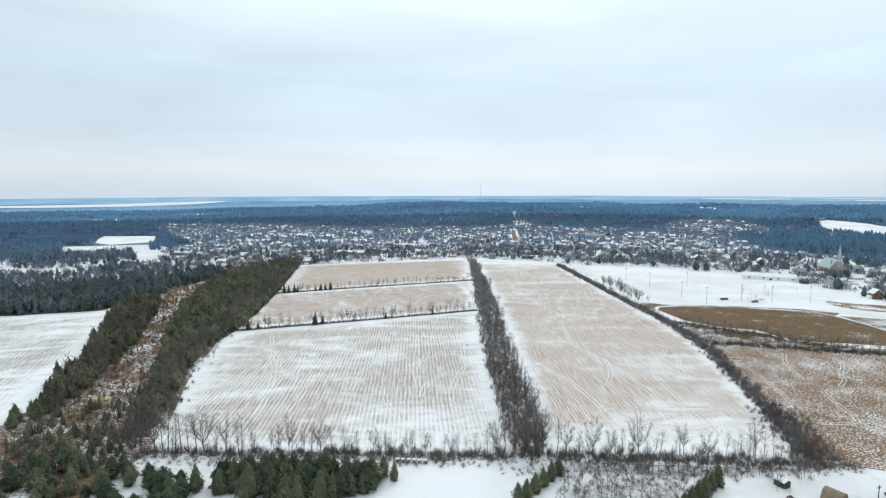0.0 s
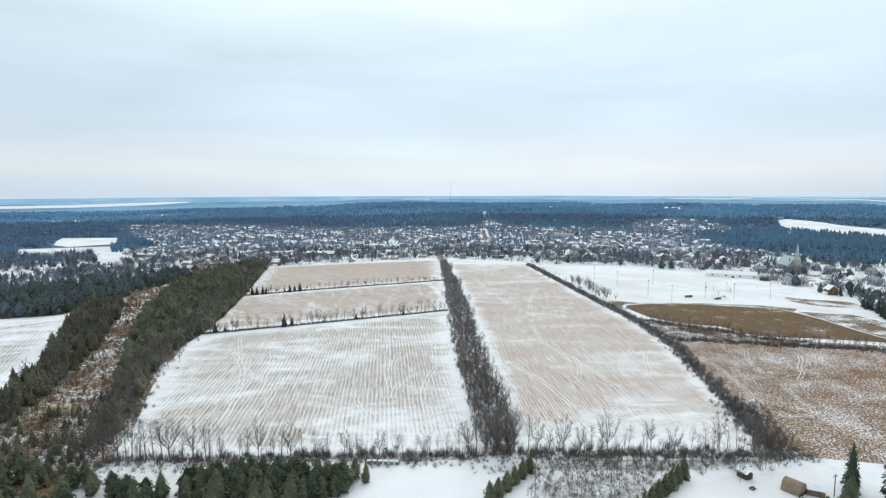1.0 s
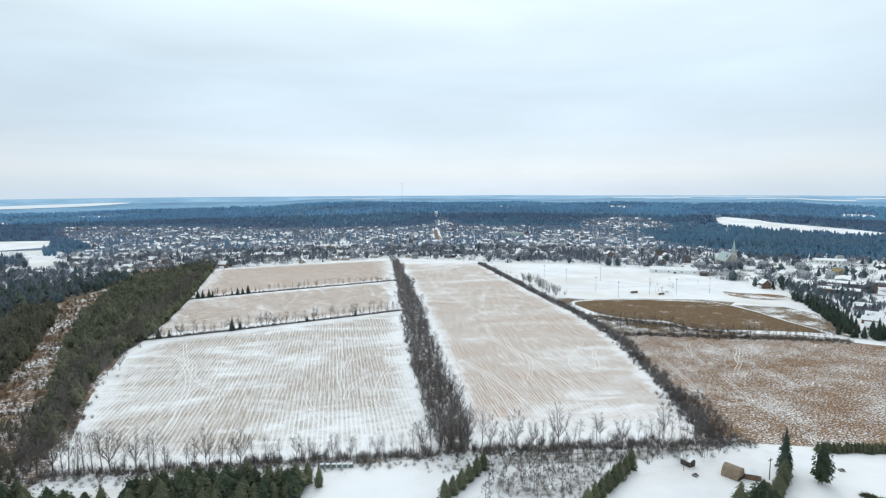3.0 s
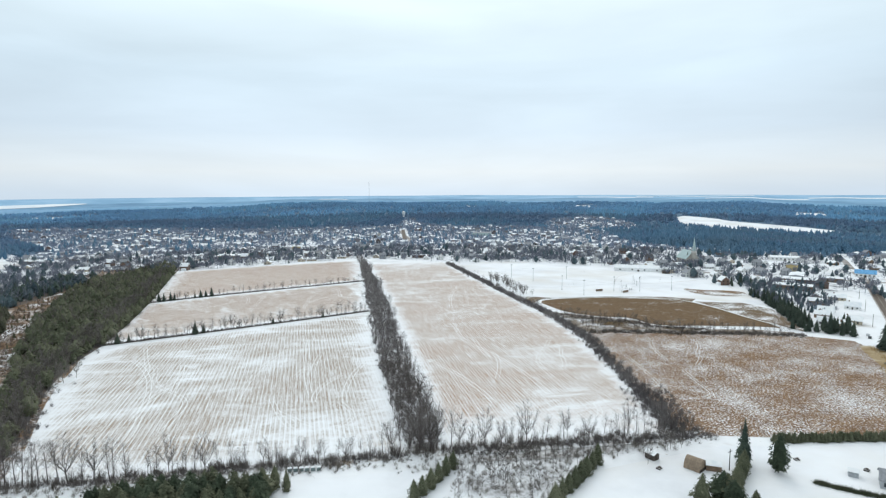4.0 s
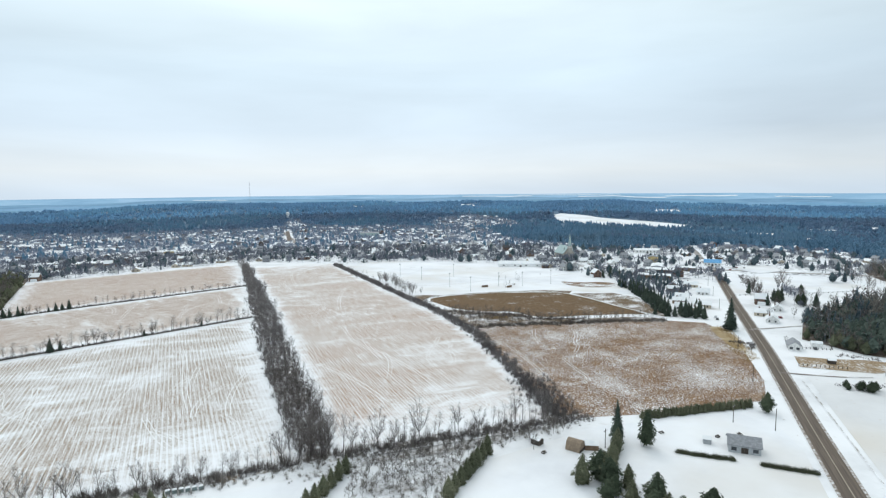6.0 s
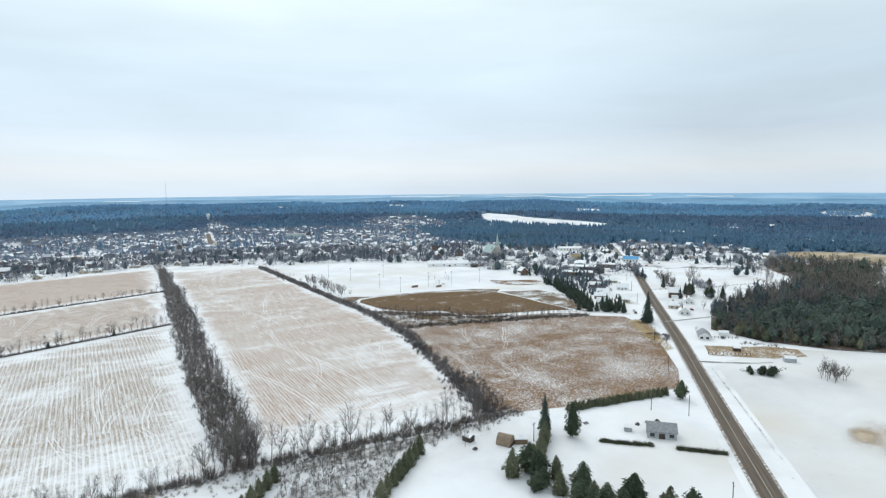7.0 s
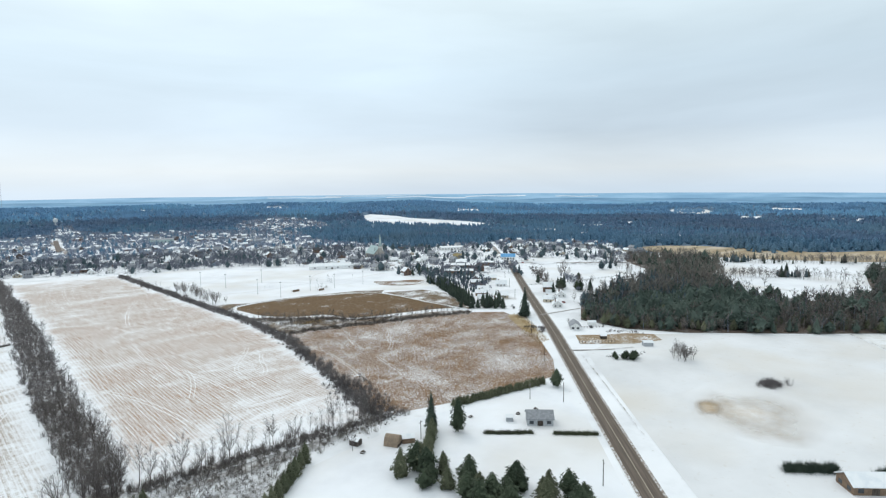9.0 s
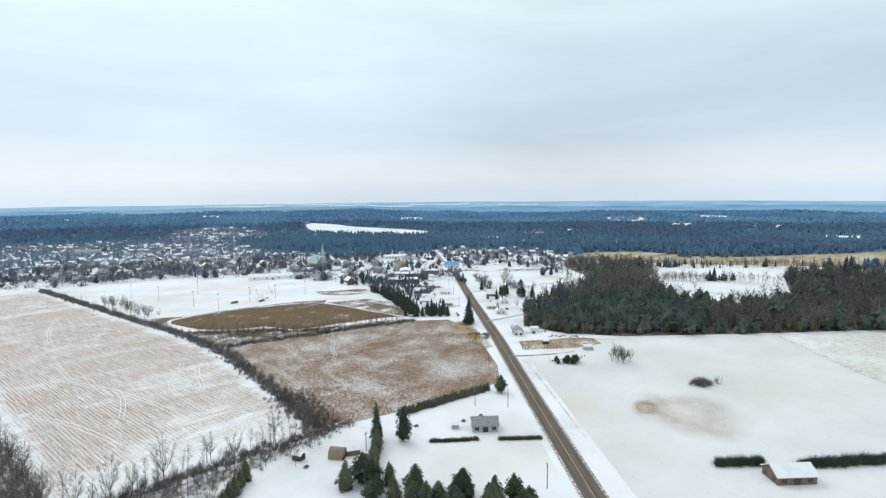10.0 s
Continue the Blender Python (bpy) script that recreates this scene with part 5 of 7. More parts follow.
# ---------------------------------------------------------------- woods
CON_A = [(-186, 244), (-204, 287), (-211, 317), (-246, 395), (-272, 450), (-285, 505), (-262, 512), (-242, 470), (-221, 416), (-204, 361), (-184, 299), (-180, 272), (-176, 246)]
CON_B = [(-256, 600), (-262, 690), (-232, 800), (-207, 805), (-192, 735), (-166, 560), (-154, 455), (-150, 400), (-151, 352), (-144, 310), (-133, 268), (-124, 232), (-130, 228), (-142, 250), (-153, 285), (-169, 330), (-195, 384), (-226, 482), (-240, 540)]
CON_C = [(-560, 440), (-350, 446), (-288, 468), (-276, 560), (-270, 620), (-262, 700), (-276, 712), (-285, 705), (-312, 668), (-345, 629), (-400, 586), (-460, 550), (-620, 500)]


def wood(name, outline, spacing, seed, hmin, hmax, shapes, mats, label, keep=1.0, girth=1.0, holes=()):
    P = fill(outline, spacing, seed, holes, keep)
    r = np.random.default_rng(seed + 1)
    h = r.uniform(hmin, hmax, len(P)) * (1 + 0.22 * waves(P[:, 0], P[:, 1], 0.045))
    h *= np.where(r.uniform(size=len(P)) < 0.07, 1.35, 1.0)
    return scatter(name, both(shapes), P, h, h * girth * r.uniform(0.8, 1.2, len(P)), mats, label, "trees", seed)


wood("conifer_wood", CON_A, 4.2, 201, 5, 11, MIDCEDAR, [M_BARK, M_DARKCEDAR], "dark conifer belt beside a white field", girth=1.3, keep=0.85)
wood("bare_wood", CON_A, 7.0, 202, 6, 11, TINYBARE, [M_BARK, M_DULLBRUSH], "brown leafless trees among the dark conifers", girth=1.2)
wood("bare_wood", [(-122, 214), (-129, 245), (-137, 270), (-148, 305), (-154, 345), (-155, 398), (-160, 455), (-172, 560), (-197, 735), (-206, 730), (-184, 560), (-172, 455), (-166, 400), (-163, 350), (-158, 312), (-148, 275), (-138, 245), (-130, 214)], 3.4, 206, 5.5, 10.5, LIGHTBARE + TINYBARE, [M_TWIG, M_TWIG], "grey leafless trees along the plantation's edge", girth=1.15)
wood("conifer_wood", CON_B, 5.2, 203, 5.5, 9.5, MIDCEDAR + LOWPINE + LOWPINE, [M_BARK, M_CEDAR], "olive-green plantation of young conifers", girth=1.4)
wood("bare_wood", CON_B, 6.6, 205, 6, 11, TINYBARE, [M_BARK, M_DULLBRUSH], "leafless trees scattered among conifers")
wood("conifer_wood", CON_C, 6.2, 207, 6, 13, LOWPINE + LOWFIR, [M_BARK, M_DARKPINE], "dark mixed wood in front of the town", girth=1.15, keep=0.55)
wood("conifer_wood", CON_C, 7.5, 208, 6, 13, LOWPINE + LOWFIR, [M_BARK, M_HAZESPRUCE], "haze-tinted conifers in the wood before the town", girth=1.15, keep=0.6)
wood("bare_wood", CON_C, 7.0, 209, 7, 13, TINYBARE, [M_TOWNTREE_NEAR, M_TOWNTREE_NEAR], "leafless trees among dark conifers", girth=1.3, keep=0.9)
floor_of("wood_floor", [polar(*q) for q in ((-46, 700), (-40, 700), (-34, 720), (-28, 800), (-25.5, 930), (-26, 1190), (-36, 1190), (-46, 1190))], M_TOWN, "snowy floor of the woods before the town")
FARBELT = [(-727, 905), (-640, 885), (-585, 876), (-515, 928), (-500, 900), (-445, 818), (-520, 800), (-585, 770), (-640, 800)]
wood("conifer_wood", FARBELT, 9.0, 219, 7, 12, LOWFIR + LOWPINE, [M_BARK, M_HAZESPRUCE], "haze-tinted conifer belt before the white meadows", keep=0.6, girth=1.1)
wood("bare_wood", FARBELT, 7.0, 220, 7, 12, TINYBARE, [M_TOWNTREE, M_TOWNTREE], "leafless belt, tinted blue-grey for haze, before the white meadows", girth=1.3)
for o in (CON_A, CON_B, CON_C):
    floor_of("wood_floor", o, M_WOODFLOOR, "dark littered floor under the trees")
LEDGE = [(-116, 208), (-123, 245), (-131, 270), (-142, 305), (-150, 340), (-152, 370), (-152, 398)]
for q in along(LEDGE, 3.6, 5, 211):
    tree("bare" if rng.uniform() < 0.5 else "slim", q[0] - 4, q[1], rng.uniform(7, 12))
brush("wood_edge", [(q[0] - 6, q[1]) for q in LEDGE], 1.2, 9, 3.0, 212, "grey-brown brush at the wood's edge", rows=4)
for x, y, h in ((-141, 322, 13), (-145, 326, 12), (-138, 330, 11), (-150, 345, 10)):
    tree("pale", x, y, h, 1.1)
wood("bare_wood", [(-178, 205), (-176, 260), (-195, 345), (-230, 430), (-200, 400), (-165, 330), (-140, 290), (-122, 215)], 7, 231, 3, 7, LIGHTBARE, [M_BARK, M_TWIG], "small leafless trees in the scrub", keep=0.6, girth=1.3)
CLEAR = [(-180, 200), (-178, 260), (-184, 299), (-204, 361), (-221, 416), (-242, 470), (-262, 512), (-272, 560), (-268, 606), (-256, 600), (-240, 540), (-226, 482), (-195, 384), (-169, 330), (-154, 285), (-138, 240), (-126, 205), (-124, 190)]
P = fill(CLEAR, 3.0, 213, keep=0.75)
h_ = r_.uniform(0.4, 1.1, len(P))
scatter("scrub", [[(b[0], b[1], 0)] for b in BUSHES], P, h_, h_ * 1.2, [M_REDBRUSH], "reddish-brown leafless scrub in the clearing", "bushes", 214)
wood("young_conifers", CLEAR, 7.0, 215, 1.5, 4.5, LOWFIR, [M_BARK, M_CEDAR], "young olive cedars in the snowy scrub", keep=0.3, girth=1.1)
wood("bare_wood", CLEAR, 4.2, 216, 1.5, 4.5, TINYBARE, [M_BARK, M_DULLBRUSH], "low brown saplings in the snowy clearing", keep=0.7, girth=1.3)
NEARSCRUB = [(-176, 205), (-174, 240), (-160, 256), (-152, 280), (-136, 246), (-120, 205), (-124, 180), (-170, 180)]
wood("young_conifers", NEARSCRUB, 4.4, 217, 3, 7.5, MIDCEDAR, [M_BARK, M_CEDAR], "olive cedars crowding the scrub", keep=0.55, girth=1.2)
wood("bare_wood", NEARSCRUB, 3.6, 218, 2.5, 6, LIGHTBARE, [M_BARK, M_DULLBRUSH], "brown leafless brush crowding the scrub", girth=1.3)
area("grass_patch", [(-173, 251), (-173, 265), (-166, 270), (-157, 261), (-162, 248), (-167, 243)], M_GOLD, "patch of golden grass in the clearing", "field", lift=0.2)
for x, y, h in ((-186, 236, 9), (-183, 230, 8), (-180, 240, 9), (-190, 228, 8), (-200, 232, 9)):
    tree("cedar", x, y, h, 1.5)

WOOD_D = [(360, 247), (360, 208), (378, 174), (434, 116), (515, 38), (600, -40), (730, -50), (790, 40), (762, 112), (606, 126), (540, 160), (565, 206), (606, 250), (575, 306), (509, 300), (430, 288), (402, 276)]
WOOD_F = [(650, 122), (672, 95), (700, 55), (780, 20), (890, 40), (895, 110), (870, 145), (808, 160), (760, 150), (710, 138)]
WOOD_D_FRONT = [(360, 247), (360, 208), (378, 174), (434, 116), (515, 38), (600, -40), (630, -40), (560, 40), (470, 130), (415, 200), (410, 255)]
WOOD_D_PINE = [(372, 215), (400, 165), (428, 135), (470, 150), (500, 170), (520, 210), (440, 245), (400, 245)]
WOOD_D_EAST = [(428, 130), (470, 85), (515, 38), (600, -40), (730, -50), (700, 40), (606, 126), (540, 160), (470, 150)]
wood("bare_wood", WOOD_D, 8.4, 221, 8, 15, TINYBARE, [M_TOWNTREE, M_TWIG], "dense leafless wood behind the snowfield", girth=1.15, holes=[WOOD_D_PINE])
wood("bare_wood", [(402, 276), (440, 246), (520, 212), (545, 200), (598, 250), (575, 306), (509, 300), (430, 288)], 8, 228, 10, 15, LIGHTBARE, [M_PALEBARK, M_PALEBARK], "pale leafless poplars at the back of the wood")
wood("conifer_wood", [(402, 276), (380, 240), (420, 200), (500, 200), (560, 260), (575, 306), (509, 300), (430, 288)], 7.0, 223, 9, 16, LOWFIR, [M_BARK, M_HAZESPRUCE], "pointed dark spruces among leafless trees", keep=0.7)
wood("bare_wood", WOOD_D_EAST, 6.4, 232, 8, 13, TINYBARE, [M_BARK, M_DULLBRUSH], "dense brown leafless thicket of the wood", girth=1.2)
wood("conifer_wood", WOOD_D_PINE, 5.0, 225, 9, 15, WOODPINE, [M_BARK, M_DARKPINE], "green pines in the middle of the wood", girth=1.35)
wood("conifer_wood", WOOD_D, 11, 226, 8, 14, LOWPINE + LOWFIR, [M_BARK, M_DARKPINE], "dark conifers scattered through the wood", girth=1.3)
wood("conifer_wood", WOOD_D_FRONT, 5.8, 227, 5, 9, WOODPINE, [M_BARK, M_CEDAR], "olive-brown conifers at the wood's front", keep=0.5, girth=1.2)
wood("bare_wood", WOOD_D_FRONT, 5.4, 229, 5, 10, LIGHTBARE, [M_BARK, M_DULLBRUSH], "brown leafless trees along the wood's front", girth=1.3)
wood("bare_wood", WOOD_D_PINE, 12, 230, 8, 12, LIGHTBARE, [M_PALEBARK, M_TWIG], "grey leafless trees between the pines")
wood("bare_wood", WOOD_F, 8.0, 237, 7, 12, LIGHTBARE, [M_PALEBARK, M_BRUSH], "leafless wood closing the clearing", girth=1.2)
wood("conifer_wood", WOOD_F, 14, 239, 9, 14, LOWPINE + LOWFIR, [M_BARK, M_SPRUCE], "dark conifers among the leafless trees", girth=1.2)
wood("tree_line", [(792, 272), (800, 254), (846, 212), (884, 150), (900, 150), (884, 220), (850, 240), (812, 282)], 6.0, 243, 6, 11, LIGHTBARE, [M_TWIG, M_TWIG], "leafless trees between clearing and straw field", keep=0.85)
wood("tree_line", [(772, 306), (796, 284), (804, 290), (780, 314)], 5, 245, 7, 11, LOWPINE + LOWFIR, [M_BARK, M_HAZESPRUCE], "short row of conifers beside the straw field")
for x, y, h in ((768, 314, 15), (872, 196, 14), (898, 103, 20), (890, 108, 17), (694, 209, 17), (688, 212, 14), (710, 192, 9)):
    tree("fir", x, y, h, 1.3)
floor_of("wood_floor", WOOD_F, M_WOODFLOOR, "dark littered floor under the wood")
floor_of("wood_floor", WOOD_D, M_WOODFLOOR, "dark littered floor under the wood")
WOOD_E = [(575, 308), (570, 222), (628, 247), (738, 298), (795, 330), (805, 378), (730, 430), (690, 400), (640, 340)]
floor_of("wood_floor", WOOD_E, M_WOODFLOOR, "dark littered floor under the wood")
wood("bare_wood", WOOD_E, 6.5, 233, 9, 14, TINYBARE, [M_PALEBARK, M_PALEBARK], "pale leafless wood reaching to the straw field", girth=1.15)
wood("conifer_wood", WOOD_E, 9, 235, 8, 14, LOWPINE + LOWFIR, [M_BARK, M_DARKPINE], "green conifers in the leafless wood", keep=0.5, girth=1.2)
MIDHEDGE = [(647, 251), (675, 209), (690, 172), (711, 135), (716, 140), (696, 178), (684, 214), (672, 240), (664, 256)]
wood("tree_line", [(649, 250), (675, 211), (692, 219), (668, 260)], 5.0, 246, 6, 10, TINYBARE, [M_BARK, M_DULLBRUSH], "dark leafless thicket across the snowy clearing", girth=1.3)
MIDPINES = [(684, 212), (696, 194), (708, 188), (704, 204), (692, 218)]
for s, (ol, sp, sh, mt, lb) in enumerate((
        (MIDHEDGE, 4.0, LIGHTBARE, [M_TWIG, M_BRUSH], "dark bushy hedge across the snowy clearing"),
        (MIDPINES, 6.5, LOWPINE + LOWFIR, [M_BARK, M_HAZESPRUCE], "few dark pines in the snowy clearing"),
        ([(760, 310), (850, 190), (980, 55), (990, 60), (865, 222), (812, 370), (795, 370)], 8, LIGHTBARE, [M_BARK, M_TWIG], "leafless tree line along the straw field"),
        ([(760, 310), (850, 190), (980, 55), (990, 60), (865, 222), (812, 370), (795, 370)], 22, LOWFIR, [M_BARK, M_SPRUCE], "scattered conifers at the straw field"),
        ([(705, 51), (624, 117), (700, 112), (800, 105), (870, 30), (900, -60), (740, -60)], 7.0, TINYBARE, [M_BARK, M_TWIG], "leafless wood beyond the clearing"),
        ([(580, 330), (640, 400), (690, 430), (780, 420), (760, 330), (700, 330), (640, 300)], 11, LIGHTBARE, [M_BARK, M_TWIG], "leafless trees between houses and wood"))):
    wood("tree_line", ol, sp, 241 + 2 * s, 7, 12, sh, mt, lb, keep=0.85)
P = fill([(309, 146), (316, 140), (325, 143), (328, 158), (316, 153)], 3.2, 260)
for q in P[:20]:
    tree("bare" if rng.uniform() < 0.6 else "slim", q[0], q[1], rng.uniform(6, 10.5), 1.2)
for x, y, h in ((293, 177, 4), (294, 171, 5), (296, 167, 6), (301, 168, 5), (290, 174, 3.5), (298, 172, 4.5)):
    tree("pine", x, y, h, 1.5)
brush("brush_heap", [(343, 213), (349, 208), (356, 197)], 1.0, 3, 1.8, 268, "heaped brown brush behind the plot", rows=2)
brush("brush_heap", [(290, 180), (304, 172), (314, 170)], 1.2, 2, 1.4, 269, "snowy brush beside the drive", rows=2)
brush("weeds", [(318, 260), (312, 250), (308, 246)], 0.9, 4, 1.5, 270, "dark weeds by the verge", rows=2)
brush("thicket", [(303, 98), (309, 96)], 0.5, 4.0, 4.5, 261, "dark round thicket in the snowfield", rows=4)
brush("clipped_hedge", [(216, 62), (228, 50)], 0.25, 1.6, 3.6, 262, "dark clipped hedge by a snowy lot", M_SPRUCE, rows=3)
brush("clipped_hedge", [(236, 38), (248, 27), (262, 14)], 0.3, 1.8, 3.8, 263, "dark hedge beside a snowy lot", M_SPRUCE, rows=3)

P = np.vstack([fill([(32, 168), (44, 190), (94, 188), (68, 160)], 3.0, 263), fill([(-118, 197), (-116, 205), (20, 203), (20, 196), (-20, 197)], 2.4, 266, keep=0.8), fill([(20, 191), (20, 206), (60, 205), (140, 198), (150, 203), (128, 188), (96, 186), (60, 188)], 2.6, 264, keep=0.7)])
h_ = r_.uniform(0.3, 1.1, len(P))
scatter("thicket", [[(b[0], b[1], 0)] for b in BUSHES], P, h_, h_ * 1.2, [M_PALEBARK], "grey leafless thicket between hedge and yard", "bushes", 265)
brush("weeds", [(200, 387), (214, 386)], 0.6, 3, 1.6, 266, "golden weeds beside the reed bed", M_TUFT_GOLD, rows=2)

# grove by the road
for ol, sp, sd in (([(372, 388), (398, 378), (440, 420), (478, 480), (478, 520), (430, 524), (392, 466)], 8.5, 279), ([(398, 276), (440, 300), (480, 345), (524, 392), (540, 400), (505, 345), (450, 285), (420, 258)], 8, 280)):
    P = fill(ol, sp, sd, keep=0.75)
    h_ = r_.uniform(4.5, 9.5, len(P))
    scatter("garden_trees", [[(*dome(q, 60, 0.04), 0)] for q in (391, 392, 393)], P, h_, h_ * 1.15, [M_TOWNTREE_NEAR], "leafless garden trees round the houses", "trees", sd)
wood("conifer_grove", [(372, 388), (398, 378), (440, 420), (478, 480), (478, 520), (430, 524), (392, 466)], 11, 277, 5, 9, LOWPINE + LOWFIR, [M_BARK, M_HAZESPRUCE], "haze-tinted pines crowding round the houses", keep=0.7, girth=0.95)
wood("garden_trees", [(404, 266), (430, 290), (470, 335), (520, 385), (505, 345), (450, 290), (420, 262)], 9, 278, 4, 9, LIGHTBARE, [M_BARK, M_TWIG], "leafless garden trees behind the roadside houses", keep=0.7)
wood("conifer_grove", [(420, 520), (384, 455), (376, 400), (400, 390), (440, 420), (475, 500)], 10, 271, 5, 10, LOWFIR + LOWPINE, [M_BARK, M_HAZESPRUCE], "haze-tinted pines round the houses", keep=0.8, girth=0.9)
for x, y in fill([(392, 466), (368, 412), (340, 362), (324, 342), (331, 334), (350, 352), (378, 398), (402, 450)], 4.8, 272):
    tree("fir", x, y, rng.uniform(6, 11), rng.uniform(0.95, 1.3))
for x, y in fill([(336, 330), (358, 323), (378, 346), (362, 356)], 5.6, 273, keep=0.8):
    tree("fir", x, y, rng.uniform(6.5, 11), rng.uniform(1.0, 1.3))
for x, y in ((336, 334), (341, 328), (345, 322), (350, 318), (346, 329), (351, 325)):
    tree("fir", x, y, rng.uniform(8, 13), 1.2)
tree("fir", 338, 284, 24, 1.15)
for x, y, h in ((424, 520, 15), (430, 512, 12), (418, 526, 10), (412, 517, 8), (484, 690, 16), (474, 684, 18), (478, 676, 13), (493, 690, 12)):
    tree("fir", x, y, h, 0.9)
for x, y in fill([(446, 352), (512, 420), (524, 412), (462, 345)], 8.5, 274, keep=0.75):
    tree("bare", x, y, rng.uniform(8, 13))
for x, y, k, h in ((440, 334, "fir", 11), (462, 318, "pine", 12), (470, 312, "fir", 13), (478, 318, "fir", 11), (466, 325, "pine", 10), (520, 385, "bare", 16), (526, 380, "bare", 15), (500, 330, "bare", 12), (412, 290, "bare", 10), (398, 300, "bare", 9),
                   (420, 282, "pine", 7), (340, 244, "bare", 6), (316, 262, "slim", 5), (312, 254, "slim", 4.5)):
    tree(k, x, y, h)
for x, y, k, h, g in ((474, 380, "fir", 13, 0.9), (462, 356, "pine", 5, 1.4), (462, 345, "fir", 12, 1.2), (468, 342, "fir", 15, 1.0), (458, 338, "pine", 11, 1.3), (474, 350, "pine", 10, 1.2), (545, 398, "bare", 17, 1.1), (532, 392, "bare", 13, 1.1),
                      (548, 404, "slim", 16, 1.2), (430, 318, "bare", 11, 1.2), (436, 322, "bare", 10, 1.2), (500, 345, "bare", 10, 1.3), (492, 340, "bare", 9, 1.3), (508, 350, "slim", 9, 1.3), (484, 334, "bare", 9, 1.2), (522, 362, "pine", 9, 1.1)):
    tree(k, x, y, h, g)
brush("roadside_bushes", [(472, 366), (520, 416), (560, 458)], 3.0, 4, 3.6, 275, "leafless bushes along the road", rows=2)
brush("roadside_bushes", [(312, 262), (320, 252), (310, 244)], 0.8, 2, 2.2, 276, "dark bush in golden grass", rows=2)

# yard below the fields
for x, y, k, h, g in ((147, 174, "fir", 17.5, 0.8), (154, 165, "pine", 15, 0.8), (227, 170, "pine", 10, 1.1), (121, 146, "pine", 11, 1.2), (128, 133, "pine", 9, 1.2), (135, 119, "pine", 9, 1.2),
                      (139, 109, "cedar", 8, 1.2), (114, 152, "cedar", 11, 1.0), (-115, 180, "cedar", 9, 1.2), (-112, 190, "cedar", 8, 1.2), (-90, 176, "cedar", 9, 1.2), (-83, 180, "cedar", 10, 1.2), (-74, 184, "pine", 10, 1.2), (-67, 186, "pine", 10.5, 1.2),
                      (-62, 184, "pine", 10, 1.2), (-56, 187, "pine", 10.5, 1.1), (-48, 182, "pine", 9, 1.2), (-41, 186, "cedar", 8.5, 1.0), (-33, 188, "cedar", 8.5, 1.0), (-30, 186, "cedar", 8, 1.0), (-21, 190, "cedar", 8.5, 0.9), (-17, 187, "cedar", 8, 0.9),
                      (-137, 186, "cedar", 7, 1.3), (-132, 176, "cedar", 8, 1.3), (-150, 196, "cedar", 6, 1.3)):
    tree(k, x, y, h, g)
for x0, y0, x1, y1, n in ((24, 172, 41, 191, 6), (68, 161, 94, 184, 8), (124, 151, 144, 170, 8)):
    for t in np.linspace(0, 1, n):
        tree("cedar", x0 + (x1 - x0) * t, y0 + (y1 - y0) * t, rng.uniform(7, 8.5), 1.1)
saplings("thicket_trees", fill([(34, 172), (46, 190), (92, 186), (68, 164)], 4.2, 294), 3.5, 7.5, 294, "small leafless trees between the cedar rows", SMALLBARE)
saplings("thicket_trees", fill([(46, 188), (44, 204), (100, 201), (150, 198), (130, 188), (96, 187)], 4.0, 292), 3.5, 8, 292, "small leafless trees below the hedgerow")
for x, y in fill([(-76, 178), (-76, 187), (-20, 190), (-20, 180), (-45, 172)], 3.5, 287):
    tree("pine" if rng.uniform() < 0.3 else "cedar", x, y, rng.uniform(7, 11), rng.uniform(1.1, 1.5))
for x, y in fill([(-150, 160), (-150, 198), (-118, 200), (-84, 180), (-84, 168)], 5.8, 288, keep=0.75):
    tree("cedar" if rng.uniform() < 0.4 else "pine", x, y, rng.uniform(4, 9.5), rng.uniform(1.1, 1.6))
for x, y in fill([(112, 112), (116, 156), (124, 152), (146, 108), (150, 90), (120, 90)], 6.5, 289, keep=0.75):
    tree("pine" if rng.uniform() < 0.6 else "cedar", x, y, rng.uniform(6.5, 11.5), rng.uniform(1.1, 1.5))
for x, y, h in ((112, 180, 9), (160, 190, 8), (104, 188, 8), (60, 192, 7), (72, 191, 6), (80, 190, 7)):
    tree("bare", x, y, h)
P = np.vstack([along([(172, 187), (196, 183), (226, 178)], 0.8, 1.3, 281 + k) for k in range(3)])
h_ = r_.uniform(3.2, 4.4, len(P))
scatter("cedar_hedge", both(LOWFIR), P, h_, h_ * 1.5, [M_BARK, M_CEDAR], "tall olive-green cedar hedge along the yard", "hedge", 284)
brush("clipped_hedge", [(161, 156), (168, 149), (175, 143)], 0.2, 0.9, 1.9, 285, "low dark hedge in the snowy yard", M_CEDAR, rows=3)
brush("clipped_hedge", [(181, 136), (187, 130), (193, 124)], 0.2, 0.9, 1.9, 286, "low dark hedge in the snowy yard", M_CEDAR, rows=3)

# ---------------------------------------------------------------- far woods


